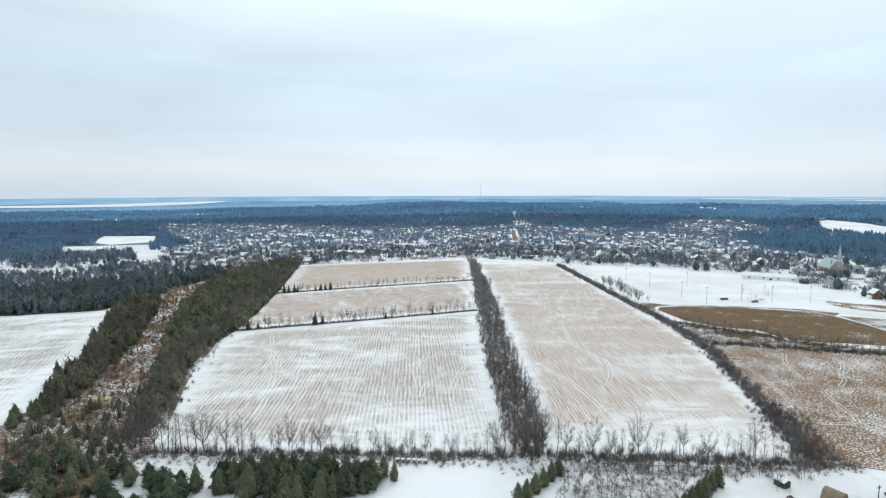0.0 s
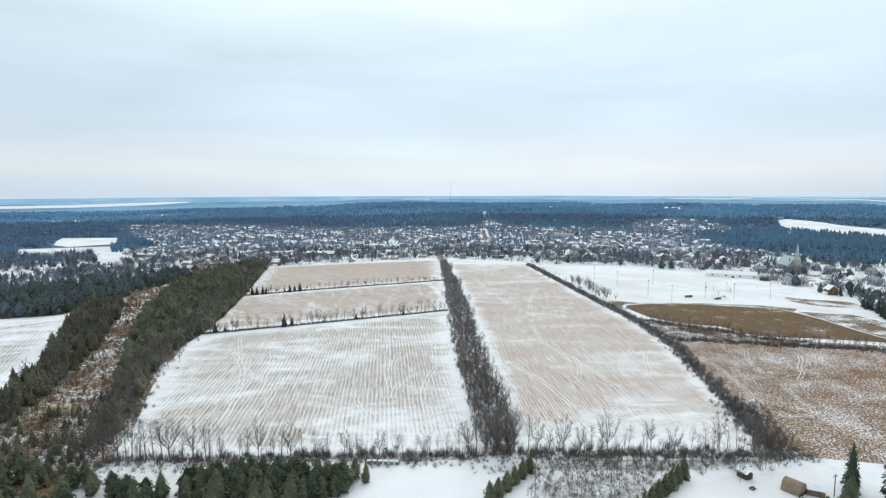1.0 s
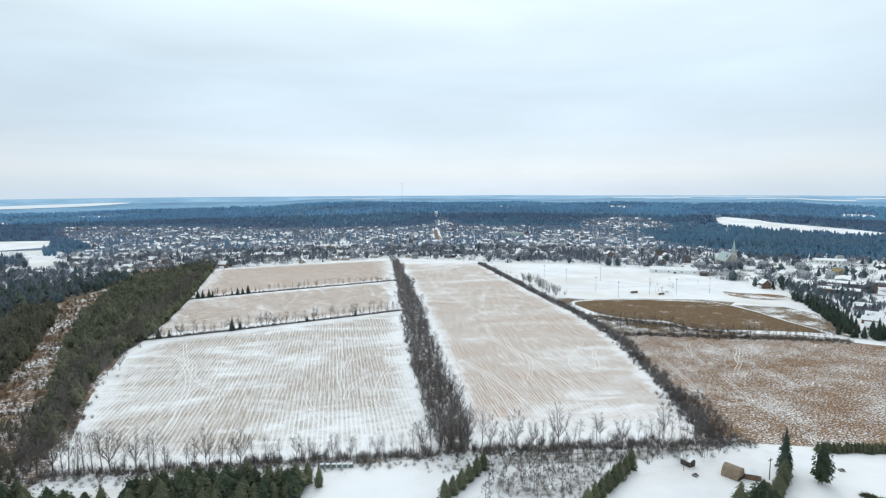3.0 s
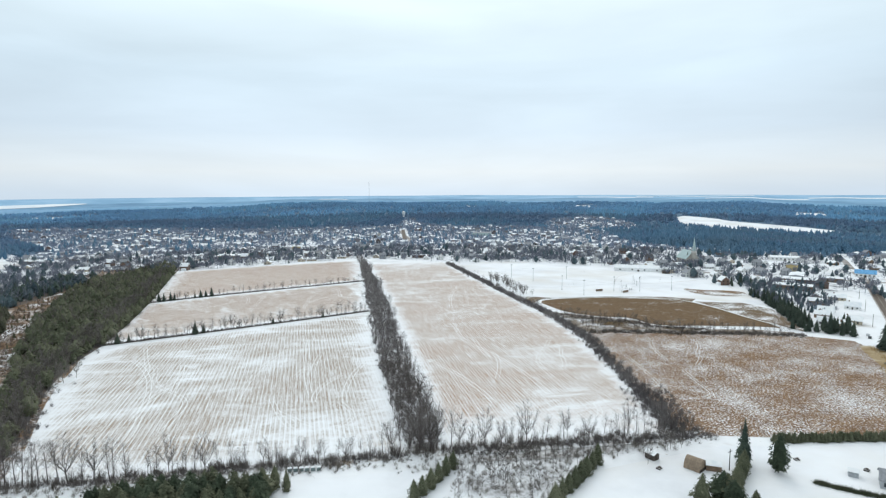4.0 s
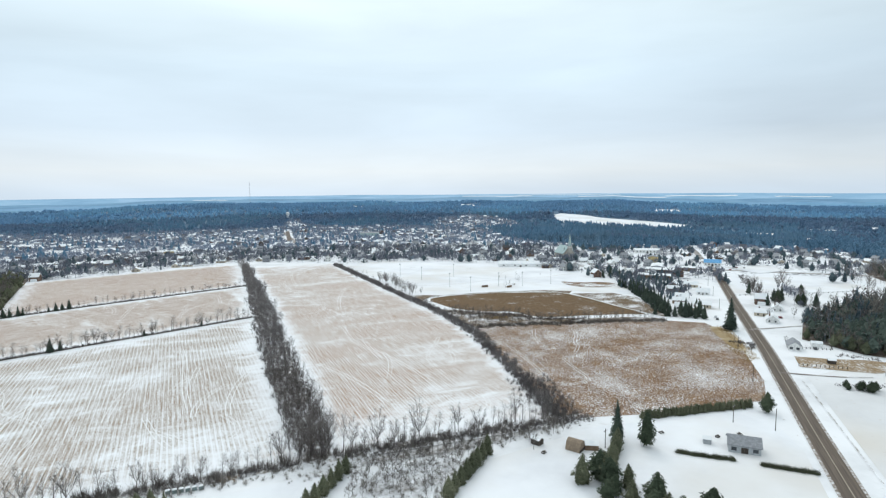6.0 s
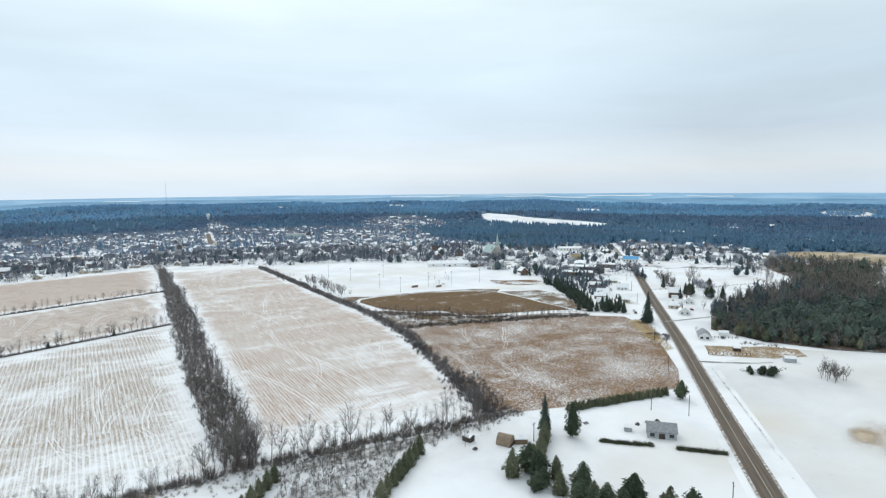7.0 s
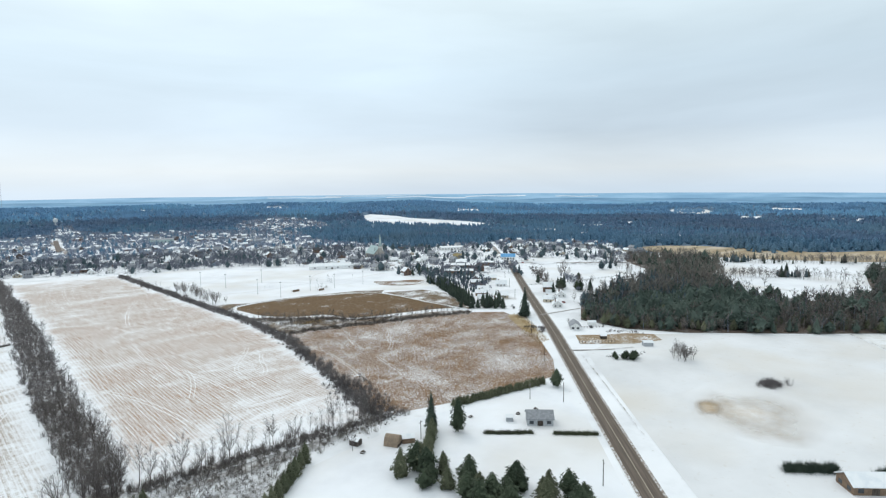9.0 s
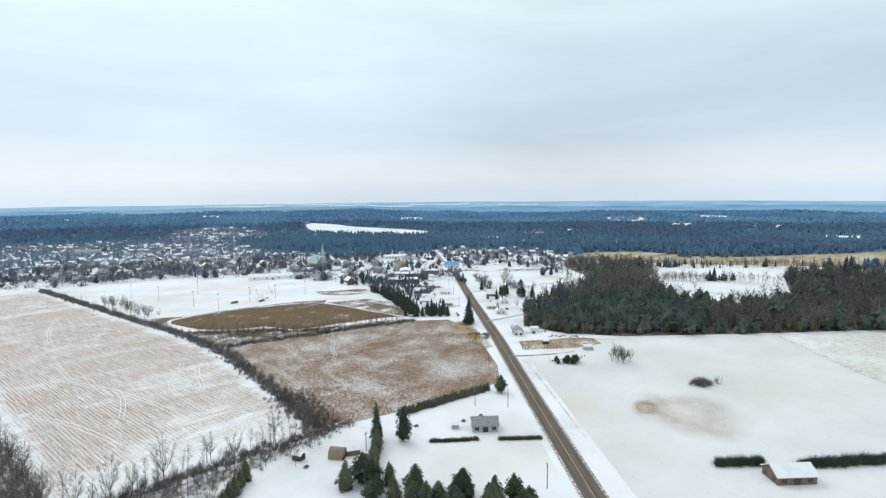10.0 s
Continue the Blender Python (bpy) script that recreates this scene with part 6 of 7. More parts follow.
def far_woods():
    # meadow outlines drawn towards the camera: no trees there, to keep them in view
    sight_gaps = [[(x * k, y * k) for x, y in o] for o in (PATCH_A, PATCH_D, PATCH_B) for k in (0.97, 0.93)]

    def spread(az0, az1, r0, r1, spacing, seed):
        r = np.random.default_rng(seed)
        n = int(radians(az1 - az0) * (r1 * r1 - r0 * r0) / 2 / spacing ** 2)
        a, d = np.radians(r.uniform(az0, az1, n)), np.sqrt(r.uniform(r0 * r0, r1 * r1, n))
        q = np.stack([d * np.sin(a), d * np.cos(a)], 1)
        ok = np.ones(n, bool)
        for o in TOWN + OPEN + sight_gaps + [CON_C, SPORT, CLEARING]:
            ok &= ~inside(q[:, 0], q[:, 1], o)
        return q[ok]

    C, S = [clump(s) for s in range(300, 306)], [spike(s) for s in range(310, 314)]
    near_l = spread(-46, -25, 640, 1200, 8.5, 320)
    band = np.hypot(near_l[:, 0], near_l[:, 1])
    close = near_l[band < 930]
    rr = np.random.default_rng(326)
    pick = rr.uniform(size=len(close)) < 0.35
    for sel, shp, mt, lab in ((pick, both(LOWPINE + LOWFIR), [M_BARK, M_HAZESPRUCE], "dark conifer strip before the town"), (~pick, [[(*dome(q), 0)] for q in (381, 382, 383)], [M_TOWNTREE_NEAR], "grey leafless strip of wood before the town")):
        hh = rr.uniform(7, 12, sel.sum())
        scatter("wood_strip", shp, close[sel], hh, hh * 1.2, mt, lab, "trees", 327)
    near_l, band = near_l[band >= 930], band[band >= 930]
    near_r = np.vstack([spread(58, 95, 930, 1180, 10, 321), spread(27, 61, 900, 1180, 9.5, 325)])
    lake = [polar(*q) for q in ((-43, 3600), (-36, 3560), (-30, 3750), (-24, 4100), (-19.5, 4480), (-22, 4640), (-28, 4560), (-36, 4480), (-44, 4400))]
    quarry = [polar(*q) for q in ((63.2, 2460), (65.2, 2500), (67.5, 2400), (66.9, 2050), (64.8, 2060), (63.7, 2120))]
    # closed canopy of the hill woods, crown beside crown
    for k, (r0, r1, rows, step, high, kinds) in enumerate(((2900, 3950, 36, 0.22, 9.5, [M_HAZEWOOD, M_HAZEBARE]),)):
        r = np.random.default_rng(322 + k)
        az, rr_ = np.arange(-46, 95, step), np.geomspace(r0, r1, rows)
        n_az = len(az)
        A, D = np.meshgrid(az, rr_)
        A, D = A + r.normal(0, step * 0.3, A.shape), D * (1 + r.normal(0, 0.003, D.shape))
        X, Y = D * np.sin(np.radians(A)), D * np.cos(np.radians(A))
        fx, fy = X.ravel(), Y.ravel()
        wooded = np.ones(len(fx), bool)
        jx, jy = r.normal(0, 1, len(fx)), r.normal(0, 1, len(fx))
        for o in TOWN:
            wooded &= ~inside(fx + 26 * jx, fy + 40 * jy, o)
        for o in OPEN + sight_gaps + [CON_C, SPORT, CLEARING, lake, quarry]:
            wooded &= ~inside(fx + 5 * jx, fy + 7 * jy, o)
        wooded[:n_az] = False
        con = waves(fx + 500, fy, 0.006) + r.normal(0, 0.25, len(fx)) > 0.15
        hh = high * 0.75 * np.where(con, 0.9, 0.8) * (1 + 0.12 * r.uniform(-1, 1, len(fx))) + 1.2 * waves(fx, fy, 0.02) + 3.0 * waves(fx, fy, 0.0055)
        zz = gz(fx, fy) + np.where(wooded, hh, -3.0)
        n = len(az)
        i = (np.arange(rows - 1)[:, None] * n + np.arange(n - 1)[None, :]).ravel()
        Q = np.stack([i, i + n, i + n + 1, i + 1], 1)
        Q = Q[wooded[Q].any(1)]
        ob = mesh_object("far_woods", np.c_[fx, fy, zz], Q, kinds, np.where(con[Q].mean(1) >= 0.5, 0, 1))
        tagged(ob, "far woods, tinted blue for haze, rolling to the horizon", "woods", kind="stuff")
    # single trees stand out of it
    treeless = OPEN + sight_gaps + [CON_C, SPORT, CLEARING, lake, quarry]
    # haze tint steps up with distance: a paler blue pair beyond 2 km
    for k, (r0, r1, sp, high, mats) in enumerate(((1180, 1500, 11, 12.5, (M_FARTREE, M_FARBARE)), (1500, 2050, 13.5, 13.0, (M_FARTREE, M_FARBARE)), (2000, 3000, 19, 15.0, (M_HAZEWOOD, M_HAZEBARE)))):
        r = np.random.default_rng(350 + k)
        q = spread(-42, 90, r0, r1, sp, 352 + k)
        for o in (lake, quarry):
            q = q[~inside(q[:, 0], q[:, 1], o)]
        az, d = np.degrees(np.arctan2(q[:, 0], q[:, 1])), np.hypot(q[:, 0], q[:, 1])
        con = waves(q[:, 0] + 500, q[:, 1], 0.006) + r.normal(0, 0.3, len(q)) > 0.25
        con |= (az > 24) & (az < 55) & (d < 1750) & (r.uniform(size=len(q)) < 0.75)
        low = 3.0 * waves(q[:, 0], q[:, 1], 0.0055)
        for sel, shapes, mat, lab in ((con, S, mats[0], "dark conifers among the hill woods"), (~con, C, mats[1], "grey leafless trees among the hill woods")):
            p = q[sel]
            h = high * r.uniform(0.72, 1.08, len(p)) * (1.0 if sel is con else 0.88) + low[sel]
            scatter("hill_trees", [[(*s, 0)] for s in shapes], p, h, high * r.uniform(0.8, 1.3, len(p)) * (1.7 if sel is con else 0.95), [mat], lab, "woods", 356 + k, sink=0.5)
    for k, (q, hs, hw) in enumerate(((near_l, 11, 8.5), (near_r, 11, 9))):
        r = np.random.default_rng(330 + k)
        con = (waves(q[:, 0] + 500, q[:, 1], 0.006) + r.normal(0, 0.5, len(q)) > 0.1) & (k < 4)
        az, d = np.degrees(np.arctan2(q[:, 0], q[:, 1])), np.hypot(q[:, 0], q[:, 1])
        con |= (k == 1) & (r.uniform(size=len(q)) < 0.8)
        con |= (az > 24) & (az < 55) & (d < 1750) & (r.uniform(size=len(q)) < 0.8) & (k < 4)
        for sel, shapes, mat, lab in ((con, FARCON, M_FARTREE, "far conifer woods, haze painted into their blue-green"), (~con, TINYBARE, M_FARBARE, "far leafless woods, haze painted into their blue-grey")):
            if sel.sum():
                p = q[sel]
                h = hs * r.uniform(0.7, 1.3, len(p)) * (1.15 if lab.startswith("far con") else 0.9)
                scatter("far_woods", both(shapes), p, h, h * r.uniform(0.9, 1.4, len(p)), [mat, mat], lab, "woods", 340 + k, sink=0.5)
    area("quarry", [polar(*q) for q in ((63.4, 2440), (65.2, 2470), (67.3, 2370), (66.8, 2090), (64.8, 2100), (63.8, 2160))], M_DULLSNOW, "pale snowy quarry clearing in the far woods", "quarry", lift=1.0, soft=1)
    p = fill([polar(*q) for q in ((63.9, 2390), (65.2, 2420), (66.8, 2330), (66.3, 2170), (64.8, 2170), (64.1, 2220))], 16, 357)
    h = np.random.default_rng(358).uniform(8, 13, len(p))
    scatter("hill_trees", [[(*s, 0)] for s in C], p, h, h * 0.9, [M_HAZEBARE], "leafless trees inside the quarry clearing", "woods", 359, sink=0.5)


far_woods()

# ---------------------------------------------------------------- buildings


def part(name, bm, mat, parent, label=""):
    me = bpy.data.meshes.new(name)
    bm.to_mesh(me)
    bm.free()
    me.materials.append(mat)
    ob = new(name, me)
    ob.parent = parent
    if label:
        ob["label"] = label
    return ob


def box(x0, x1, y0, y1, z0, z1, bm=None):
    bm = bm or bmesh.new()
    bmesh.ops.create_cube(bm, size=1.0, matrix=Matrix.Translation(((x0 + x1) / 2, (y0 + y1) / 2, (z0 + z1) / 2)) @ Matrix.Diagonal((x1 - x0, y1 - y0, z1 - z0, 1)))
    return bm


def prism(profile, y0, y1, bm=None):
    """An outline in x and z, drawn out along y."""
    bm = bm or bmesh.new()
    a = [bm.verts.new((x, y0, z)) for x, z in profile]
    b = [bm.verts.new((x, y1, z)) for x, z in profile]
    bm.faces.new(a)
    bm.faces.new(b[::-1])
    n = len(profile)
    for i in range(n):
        bm.faces.new((a[i], b[i], b[(i + 1) % n], a[(i + 1) % n]))
    bmesh.ops.recalc_face_normals(bm, faces=bm.faces[:])
    return bm


def rod(r0, r1, z0, z1, sides=8, x=0, y=0, bm=None):
    bm = bm or bmesh.new()
    bmesh.ops.create_cone(bm, cap_ends=True, segments=sides, radius1=r0, radius2=r1, depth=z1 - z0, matrix=Matrix.Translation((x, y, (z0 + z1) / 2)))
    return bm


def windows_on(root, spots, w=1.1, h=1.3):
    """spots: (x, y, z, facing 'x' or 'y')."""
    shared = {}
    for x, y, z, f in spots:
        if f not in shared:
            bm = box(-w / 2, w / 2, -0.06, 0.06, -h / 2, h / 2) if f == "y" else box(-0.06, 0.06, -w / 2, w / 2, -h / 2, h / 2)
            ob = part("window", bm, M_GLASS, root)
            shared[f] = ob.data
        else:
            ob = new("window", shared[f])
            ob.parent = root
        ob.location = (x, y, z)


def house(w, d, h, pitch, wall, roof, label, storeys=1, wing=False, name="house", category="house", group="town houses"):
    """A gabled house, its ridge along y."""
    root = new(name)
    rh = w / 2 * pitch
    walls = part("wall", prism([(-w / 2, 0), (w / 2, 0), (w / 2, h), (0, h + rh - 0.05), (-w / 2, h)], -d / 2, d / 2), wall, root)
    e, t = 0.5, 0.28
    top = part("roof", prism([(-w / 2 - e, h - e * pitch), (0, h + rh), (w / 2 + e, h - e * pitch), (w / 2 + e, h - e * pitch + t), (0, h + rh + t), (-w / 2 - e, h - e * pitch + t)], -d / 2 - e, d / 2 + e), roof, root)
    part("chimney", box(w * 0.18, w * 0.18 + 0.9, d * 0.2, d * 0.2 + 0.9, h, h + rh + 1.0), M_BRICK, top)
    part("door", box(-w / 2 - 0.07, -w / 2 + 0.02, -0.5, 0.5, 0.1, 2.1), M_WOODDARK, walls)
    if wing:
        part("porch", prism([(-w / 2 - 2.4, 0), (-w / 2 - 0.02, 0), (-w / 2 - 0.02, 3.0), (-w / 2 - 2.4, 2.5)], -d * 0.3, d * 0.3), roof, root)
    spots = []
    for s in range(storeys):
        z = 1.6 + 2.8 * s
        for sx in (-1, 1):
            spots += [(sx * w / 2, d * f, z, "x") for f in (-0.3, 0.3)]
        for sy in (-1, 1):
            spots += [(w * f, sy * d / 2, z, "y") for f in (-0.25, 0.25)]
    windows_on(walls, spots)
    return tagged(root, label, category, group)


KINDS = []


def house_kinds():
    specs = [(8, 11, 3.0, 0.75, 0, M_ROOFSNOW, "white-sided bungalow under a snowy roof", 1, False), (8.5, 10, 5.6, 0.9, 3, M_ROOFSNOW, "two-storey red brick house under a snowy roof", 2, True),
             (9, 13, 3.0, 0.55, 2, M_ROOFSNOW, "beige bungalow under a snowy roof", 1, False), (8, 10, 5.4, 0.8, 1, M_ROOFGREY, "grey two-storey house with a frosted roof", 2, True),
             (8, 12, 3.2, 0.6, 4, M_ROOFSNOW, "brown bungalow under a snowy roof", 1, False), (7.5, 9, 5.4, 1.0, 0, M_ROOFGREY, "white two-storey house with frosted shingles", 2, True),
             (9, 12, 3.2, 0.6, 5, M_ROOFDARK, "blue-grey bungalow with dark shingles", 1, False), (8, 9.5, 5.5, 0.85, 3, M_ROOFDARK, "brick house with dark snow-free shingles", 2, False)]
    for w, d, h, p, wl, rf, lb, st, wg in specs:
        KINDS.append((w, d, h, p, M_WALLS[wl], rf, lb, st, wg))


house_kinds()
BUILT = {}


def put_house(k, x, y, turn):
    m = pose(x, y, float(gz(x, y)) - 0.05, 0, 0, turn)
    if k not in BUILT:
        BUILT[k] = house(*KINDS[k])
        BUILT[k].matrix_basis = m
        return BUILT[k]
    return copy_thing(BUILT[k], m)


def town():
    r = np.random.default_rng(55)
    ang = radians(-8)
    c, s = math.cos(ang), math.sin(ang)
    spots = []
    gx, gy = np.meshgrid(np.arange(-1300, 1500, 21.0), np.arange(300, 2500, 31.0))
    q = np.stack([gx.ravel(), gy.ravel()], 1) + r.uniform(-0.28, 0.28, (gx.size, 2)) * (21, 31)
    q = np.stack([q[:, 0] * c - q[:, 1] * s, q[:, 0] * s + q[:, 1] * c], 1)
    ok = np.zeros(len(q), bool)
    for o in TOWN:
        ok |= inside(q[:, 0], q[:, 1], o)
    d = np.hypot(q[:, 0], q[:, 1])
    group = waves(q[:, 0] + 90, q[:, 1], 0.016)
    ok &= r.uniform(size=len(q)) < np.where(d < 1100, 0.55, np.where(d < 1500, 0.62, 0.60)) * np.where(group > -0.2, 1.15, 0.28)
    for line, wd in MAINLINES:
        ln = resample(line, 120)
        ok &= (np.hypot(q[:, None, 0] - ln[None, :, 0], q[:, None, 1] - ln[None, :, 1]).min(1) > wd)
    for x, y, w in KEEP_CLEAR + LOTS:
        ok &= np.hypot(q[:, 0] - x, q[:, 1] - y) > w
    ok &= ~inside(q[:, 0], q[:, 1], SNOWLOT)
    q, d = q[ok], d[ok]
    order = np.argsort(d)
    q = q[order]
    near, far = q[:225], q[225:]
    for x, y in near:
        put_house(int(r.choice(len(KINDS), p=[0.28, 0.05, 0.2, 0.14, 0.08, 0.16, 0.06, 0.03])), x, y, r.choice([0, 90]) - 8 + r.normal(0, 4))
    # houses farther up the town
    shapes = []
    for w, dd, h, p in ((8, 11, 3.2, 0.7), (9, 10, 5.6, 0.8), (8, 13, 3.0, 0.6), (11, 17, 4.5, 0.35)):
        rh = w / 2 * p
        wv = np.array([(sx * w / 2, sy * dd / 2, z) for z in (0, h) for sx, sy in ((-1, -1), (1, -1), (1, 1), (-1, 1))] + [(0, -dd / 2, h + rh), (0, dd / 2, h + rh)], float)
        wf = np.array([(0, 1, 5), (0, 5, 4), (1, 2, 6), (1, 6, 5), (2, 3, 7), (2, 7, 6), (3, 0, 4), (3, 4, 7), (4, 5, 8), (6, 7, 9)])
        e = 0.5
        rv = np.array([(-w / 2 - e, -dd / 2 - e, h - e * p), (-w / 2 - e, dd / 2 + e, h - e * p), (0, dd / 2 + e, h + rh), (0, -dd / 2 - e, h + rh), (w / 2 + e, -dd / 2 - e, h - e * p), (w / 2 + e, dd / 2 + e, h - e * p)], float) + (0, 0, 0.25)
        rf = np.array([(0, 3, 2), (0, 2, 1), (3, 4, 5), (3, 5, 2)])
        wn = np.array([(sx * w / 4 + o, sy * (dd / 2 + 0.05), z) for sy in (-1, 1) for sx in (-1, 1) for o, z in ((-0.6, 1), (0.6, 1), (0.6, 2.4), (-0.6, 2.4))], float)
        wnf = np.array([f for k in range(4) for f in ((4 * k, 4 * k + 1, 4 * k + 2), (4 * k, 4 * k + 2, 4 * k + 3))])
        shapes.append([(wv, wf, 0), (rv, rf, 1), (wn, wnf, 2)])
    one = np.ones(len(far)) * r.uniform(0.72, 1.05, len(far))
    scatter("distant_houses", shapes, far, one, one, [M_WALLMIX, M_ROOFMIX, M_GLASS], "many small houses with snowy roofs climbing the slope", "houses", 56)
    # trees among the houses
    allh = q
    t = np.vstack([fill(o, 7.4, 60 + k, keep=0.95) for k, o in enumerate(TOWN)])
    ok = np.ones(len(t), bool)
    for i in range(0, len(t), 400):
        ok[i:i + 400] = np.hypot(t[i:i + 400, None, 0] - allh[None, :, 0], t[i:i + 400, None, 1] - allh[None, :, 1]).min(1) > 5.8
    for line, wd in MAINLINES:
        ln = resample(line, 120)
        ok &= (np.hypot(t[:, None, 0] - ln[None, :, 0], t[:, None, 1] - ln[None, :, 1]).min(1) > wd * 0.7)
    for x, y, w in KEEP_CLEAR + LOTS:
        ok &= np.hypot(t[:, 0] - x, t[:, 1] - y) > w * 0.8
    ok &= (waves(t[:, 0], t[:, 1], 0.03) + r.normal(0, 0.4, len(t)) > -0.35) | (waves(t[:, 0] + 90, t[:, 1], 0.016) < -0.2)
    ok &= ~inside(t[:, 0], t[:, 1], SNOWLOT)
    t = t[ok]
    dist, kind = np.hypot(t[:, 0], t[:, 1]), r.uniform(size=len(t))
    a, b, c = t[(kind < 0.68) & (dist < 1000)], t[kind >= 0.86], t[(kind < np.where(dist > 1420, 0.84, 0.52)) & (dist >= 1000)]
    east = np.degrees(np.arctan2(a[:, 0], a[:, 1])) > 36
    a = a[~east | (r.uniform(size=len(a)) < 0.42)]
    h = r.uniform(6, 12, len(a))
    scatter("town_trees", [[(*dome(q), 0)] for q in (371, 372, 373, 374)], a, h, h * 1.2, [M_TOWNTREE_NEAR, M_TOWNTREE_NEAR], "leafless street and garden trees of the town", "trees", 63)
    h = r.uniform(6, 13, len(b))
    close = np.hypot(b[:, 0], b[:, 1]) < 1000
    scatter("town_conifers", both(LOWFIR + LOWPINE), b[close], h[close], h[close] * r.uniform(0.9, 1.4, close.sum()), [M_BARK, M_HAZESPRUCE], "dark garden conifers near the fields", "trees", 66)
    b, h = b[~close][::2], h[~close][::2]
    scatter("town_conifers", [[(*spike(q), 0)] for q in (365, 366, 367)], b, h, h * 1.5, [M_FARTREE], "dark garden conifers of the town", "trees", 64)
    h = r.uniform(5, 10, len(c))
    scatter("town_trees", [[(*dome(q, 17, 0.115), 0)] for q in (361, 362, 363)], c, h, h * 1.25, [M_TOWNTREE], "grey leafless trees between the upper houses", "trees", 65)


MAINLINES = [([(145, 1130), (160, 1270), (175, 1400), (185, 1490)], 14), ([(-330, 1250), (-250, 1450), (-190, 1600), (-130, 1700)], 16), ([(430, 640), (480, 585), (574, 515), (640, 450), (760, 330)], 12),
             ([(574, 508), (640, 590), (760, 720), (860, 900)], 10)]
KEEP_CLEAR = [(236, 1885, 40), (232, 1850, 30), (480, 700, 26), (380, 645, 34), (355, 660, 25), (606, 541, 26), (459, 488, 20), (500, 530, 26), (554, 592, 14), (540, 520, 20), (640, 700, 34), (-60, 1010, 30), (330, 1230, 28), (-150, 900, 25), (60, 905, 14), (130, 850, 12)]
SNOWLOT = [(590, 512), (660, 478), (650, 410), (565, 368), (520, 352), (470, 380), (486, 405), (530, 455)]
LOTS = [(*polar(a, r), 30) for a, r in ((-22, 1010), (-17, 960), (-19, 1220), (-12, 1150), (-8, 1350), (-3, 1010), (2, 1240), (12, 1080), (16, 1290), (21, 1010), (25, 1180), (29, 900), (40, 830), (46, 860), (52, 800), (34, 940), (-24, 1500))]
town()
for k, (x, y, tn) in enumerate(((402, 308, 40), (388, 290, 130), (440, 340, 42), (418, 276, 40), (428, 316, 130), (362, 352, 40), (380, 372, 40), (366, 340, 130), (395, 385, 40), (405, 400, 130), (420, 420, 40), (385, 352, 40), (432, 395, 40), (440, 440, 130), (455, 432, 40))):
    put_house((2, 0, 1, 2, 0, 0, 4, 2, 0, 6, 4, 2, 0, 4, 2)[k], x, y, tn)


def hall(x, y, turn, w, d, h, wall, roof, label, category="building", pitch=0.18, n=6):
    root = new("hall")
    rh = w / 2 * pitch
    walls = part("wall", prism([(-w / 2, 0), (w / 2, 0), (w / 2, h), (0, h + rh - 0.05), (-w / 2, h)], -d / 2, d / 2), wall, root)
    part("roof", prism([(-w / 2 - 0.5, h - 0.1), (0, h + rh), (w / 2 + 0.5, h - 0.1), (w / 2 + 0.5, h + 0.25), (0, h + rh + 0.35), (-w / 2 - 0.5, h + 0.25)], -d / 2 - 0.5, d / 2 + 0.5), roof, root)
    windows_on(walls, [(sx * w / 2, -d / 2 + d * (k + 0.5) / n, h * 0.55, "x") for sx in (-1, 1) for k in range(n)] + [(w * f, sy * d / 2, h * 0.5, "y") for sy in (-1, 1) for f in (-0.25, 0.25)], 1.8, 1.4)
    part("door", box(-w / 2 - 0.08, -w / 2, -1.2, 1.2, 0, 2.4), M_WOODDARK, walls)
    root.matrix_basis = pose(x, y, float(gz(x, y)) - 0.05, 0, 0, turn)
    return tagged(root, label, category)


hall(378, 645, 62, 15, 58, 4.2, M_WHITE, M_ROOFSNOW, "long low white sports hall under snow", n=4, pitch=0.4)
hall(409, 625, 55, 13, 16, 5.2, M_WALLS[0], M_ROOFSNOW, "white clubhouse end building under snow", n=3)
hall(399, 617, 55, 7, 9, 3.0, M_WALLS[4], M_ROOFDARK, "small dark hut on the sports ground", n=2)
hall(606, 541, 42, 11, 20, 4.4, M_WHITE, M_ROOFBLUE, "filling station with a bright blue roof", n=5, pitch=0.7)
hall(459, 488, 44, 14, 34, 5.0, M_WALLS[4], M_ROOFSNOW, "long brown flat building beside the grove", n=7)
hall(492, 520, 44, 16, 40, 5.5, M_BRICK, M_ROOFSNOW, "long brick school building under snow", n=8)
hall(520, 548, 134, 14, 30, 5.0, M_WALLS[1], M_ROOFSNOW, "low grey school wing under snow", n=6)
hall(540, 520, 44, 12, 22, 4.5, M_WALLS[4], M_ROOFSNOW, "low brown shop under snow", n=5)
hall(554, 592, 130, 11, 14, 9.5, M_YELLOW, M_ROOFGREY, "tall yellow-clad building near the crossroads", n=3)
hall(640, 700, 60, 18, 36, 5, M_WALLS[0], M_ROOFSNOW, "large white hall under snow", n=7)
hall(-60, 1010, 75, 11, 16, 6.5, M_YELLOW, M_ROOFSNOW, "yellow three-storey block among houses", n=5)
hall(330, 1230, 80, 22, 44, 8, M_COPPER, M_ROOFGREY, "pale green arena in the town", n=7)
hall(-150, 900, 82, 16, 40, 5, M_WALLS[2], M_ROOFSNOW, "long beige hall behind the field", n=7)
hall(60, 905, 20, 10, 16, 5.5, M_WALLS[0], M_ROOFSNOW, "white farmhouse at the field's far end", n=3)
hall(132, 850, 82, 8, 26, 4, M_BRICK, M_ROOFSNOW, "low red barn at the field's far end", n=5)
hall(186, 148, 45, 8, 11, 3.0, M_WALLS[1], M_ROOFGREY, "grey bungalow in the snowy yard", "house", 0.6, n=3)
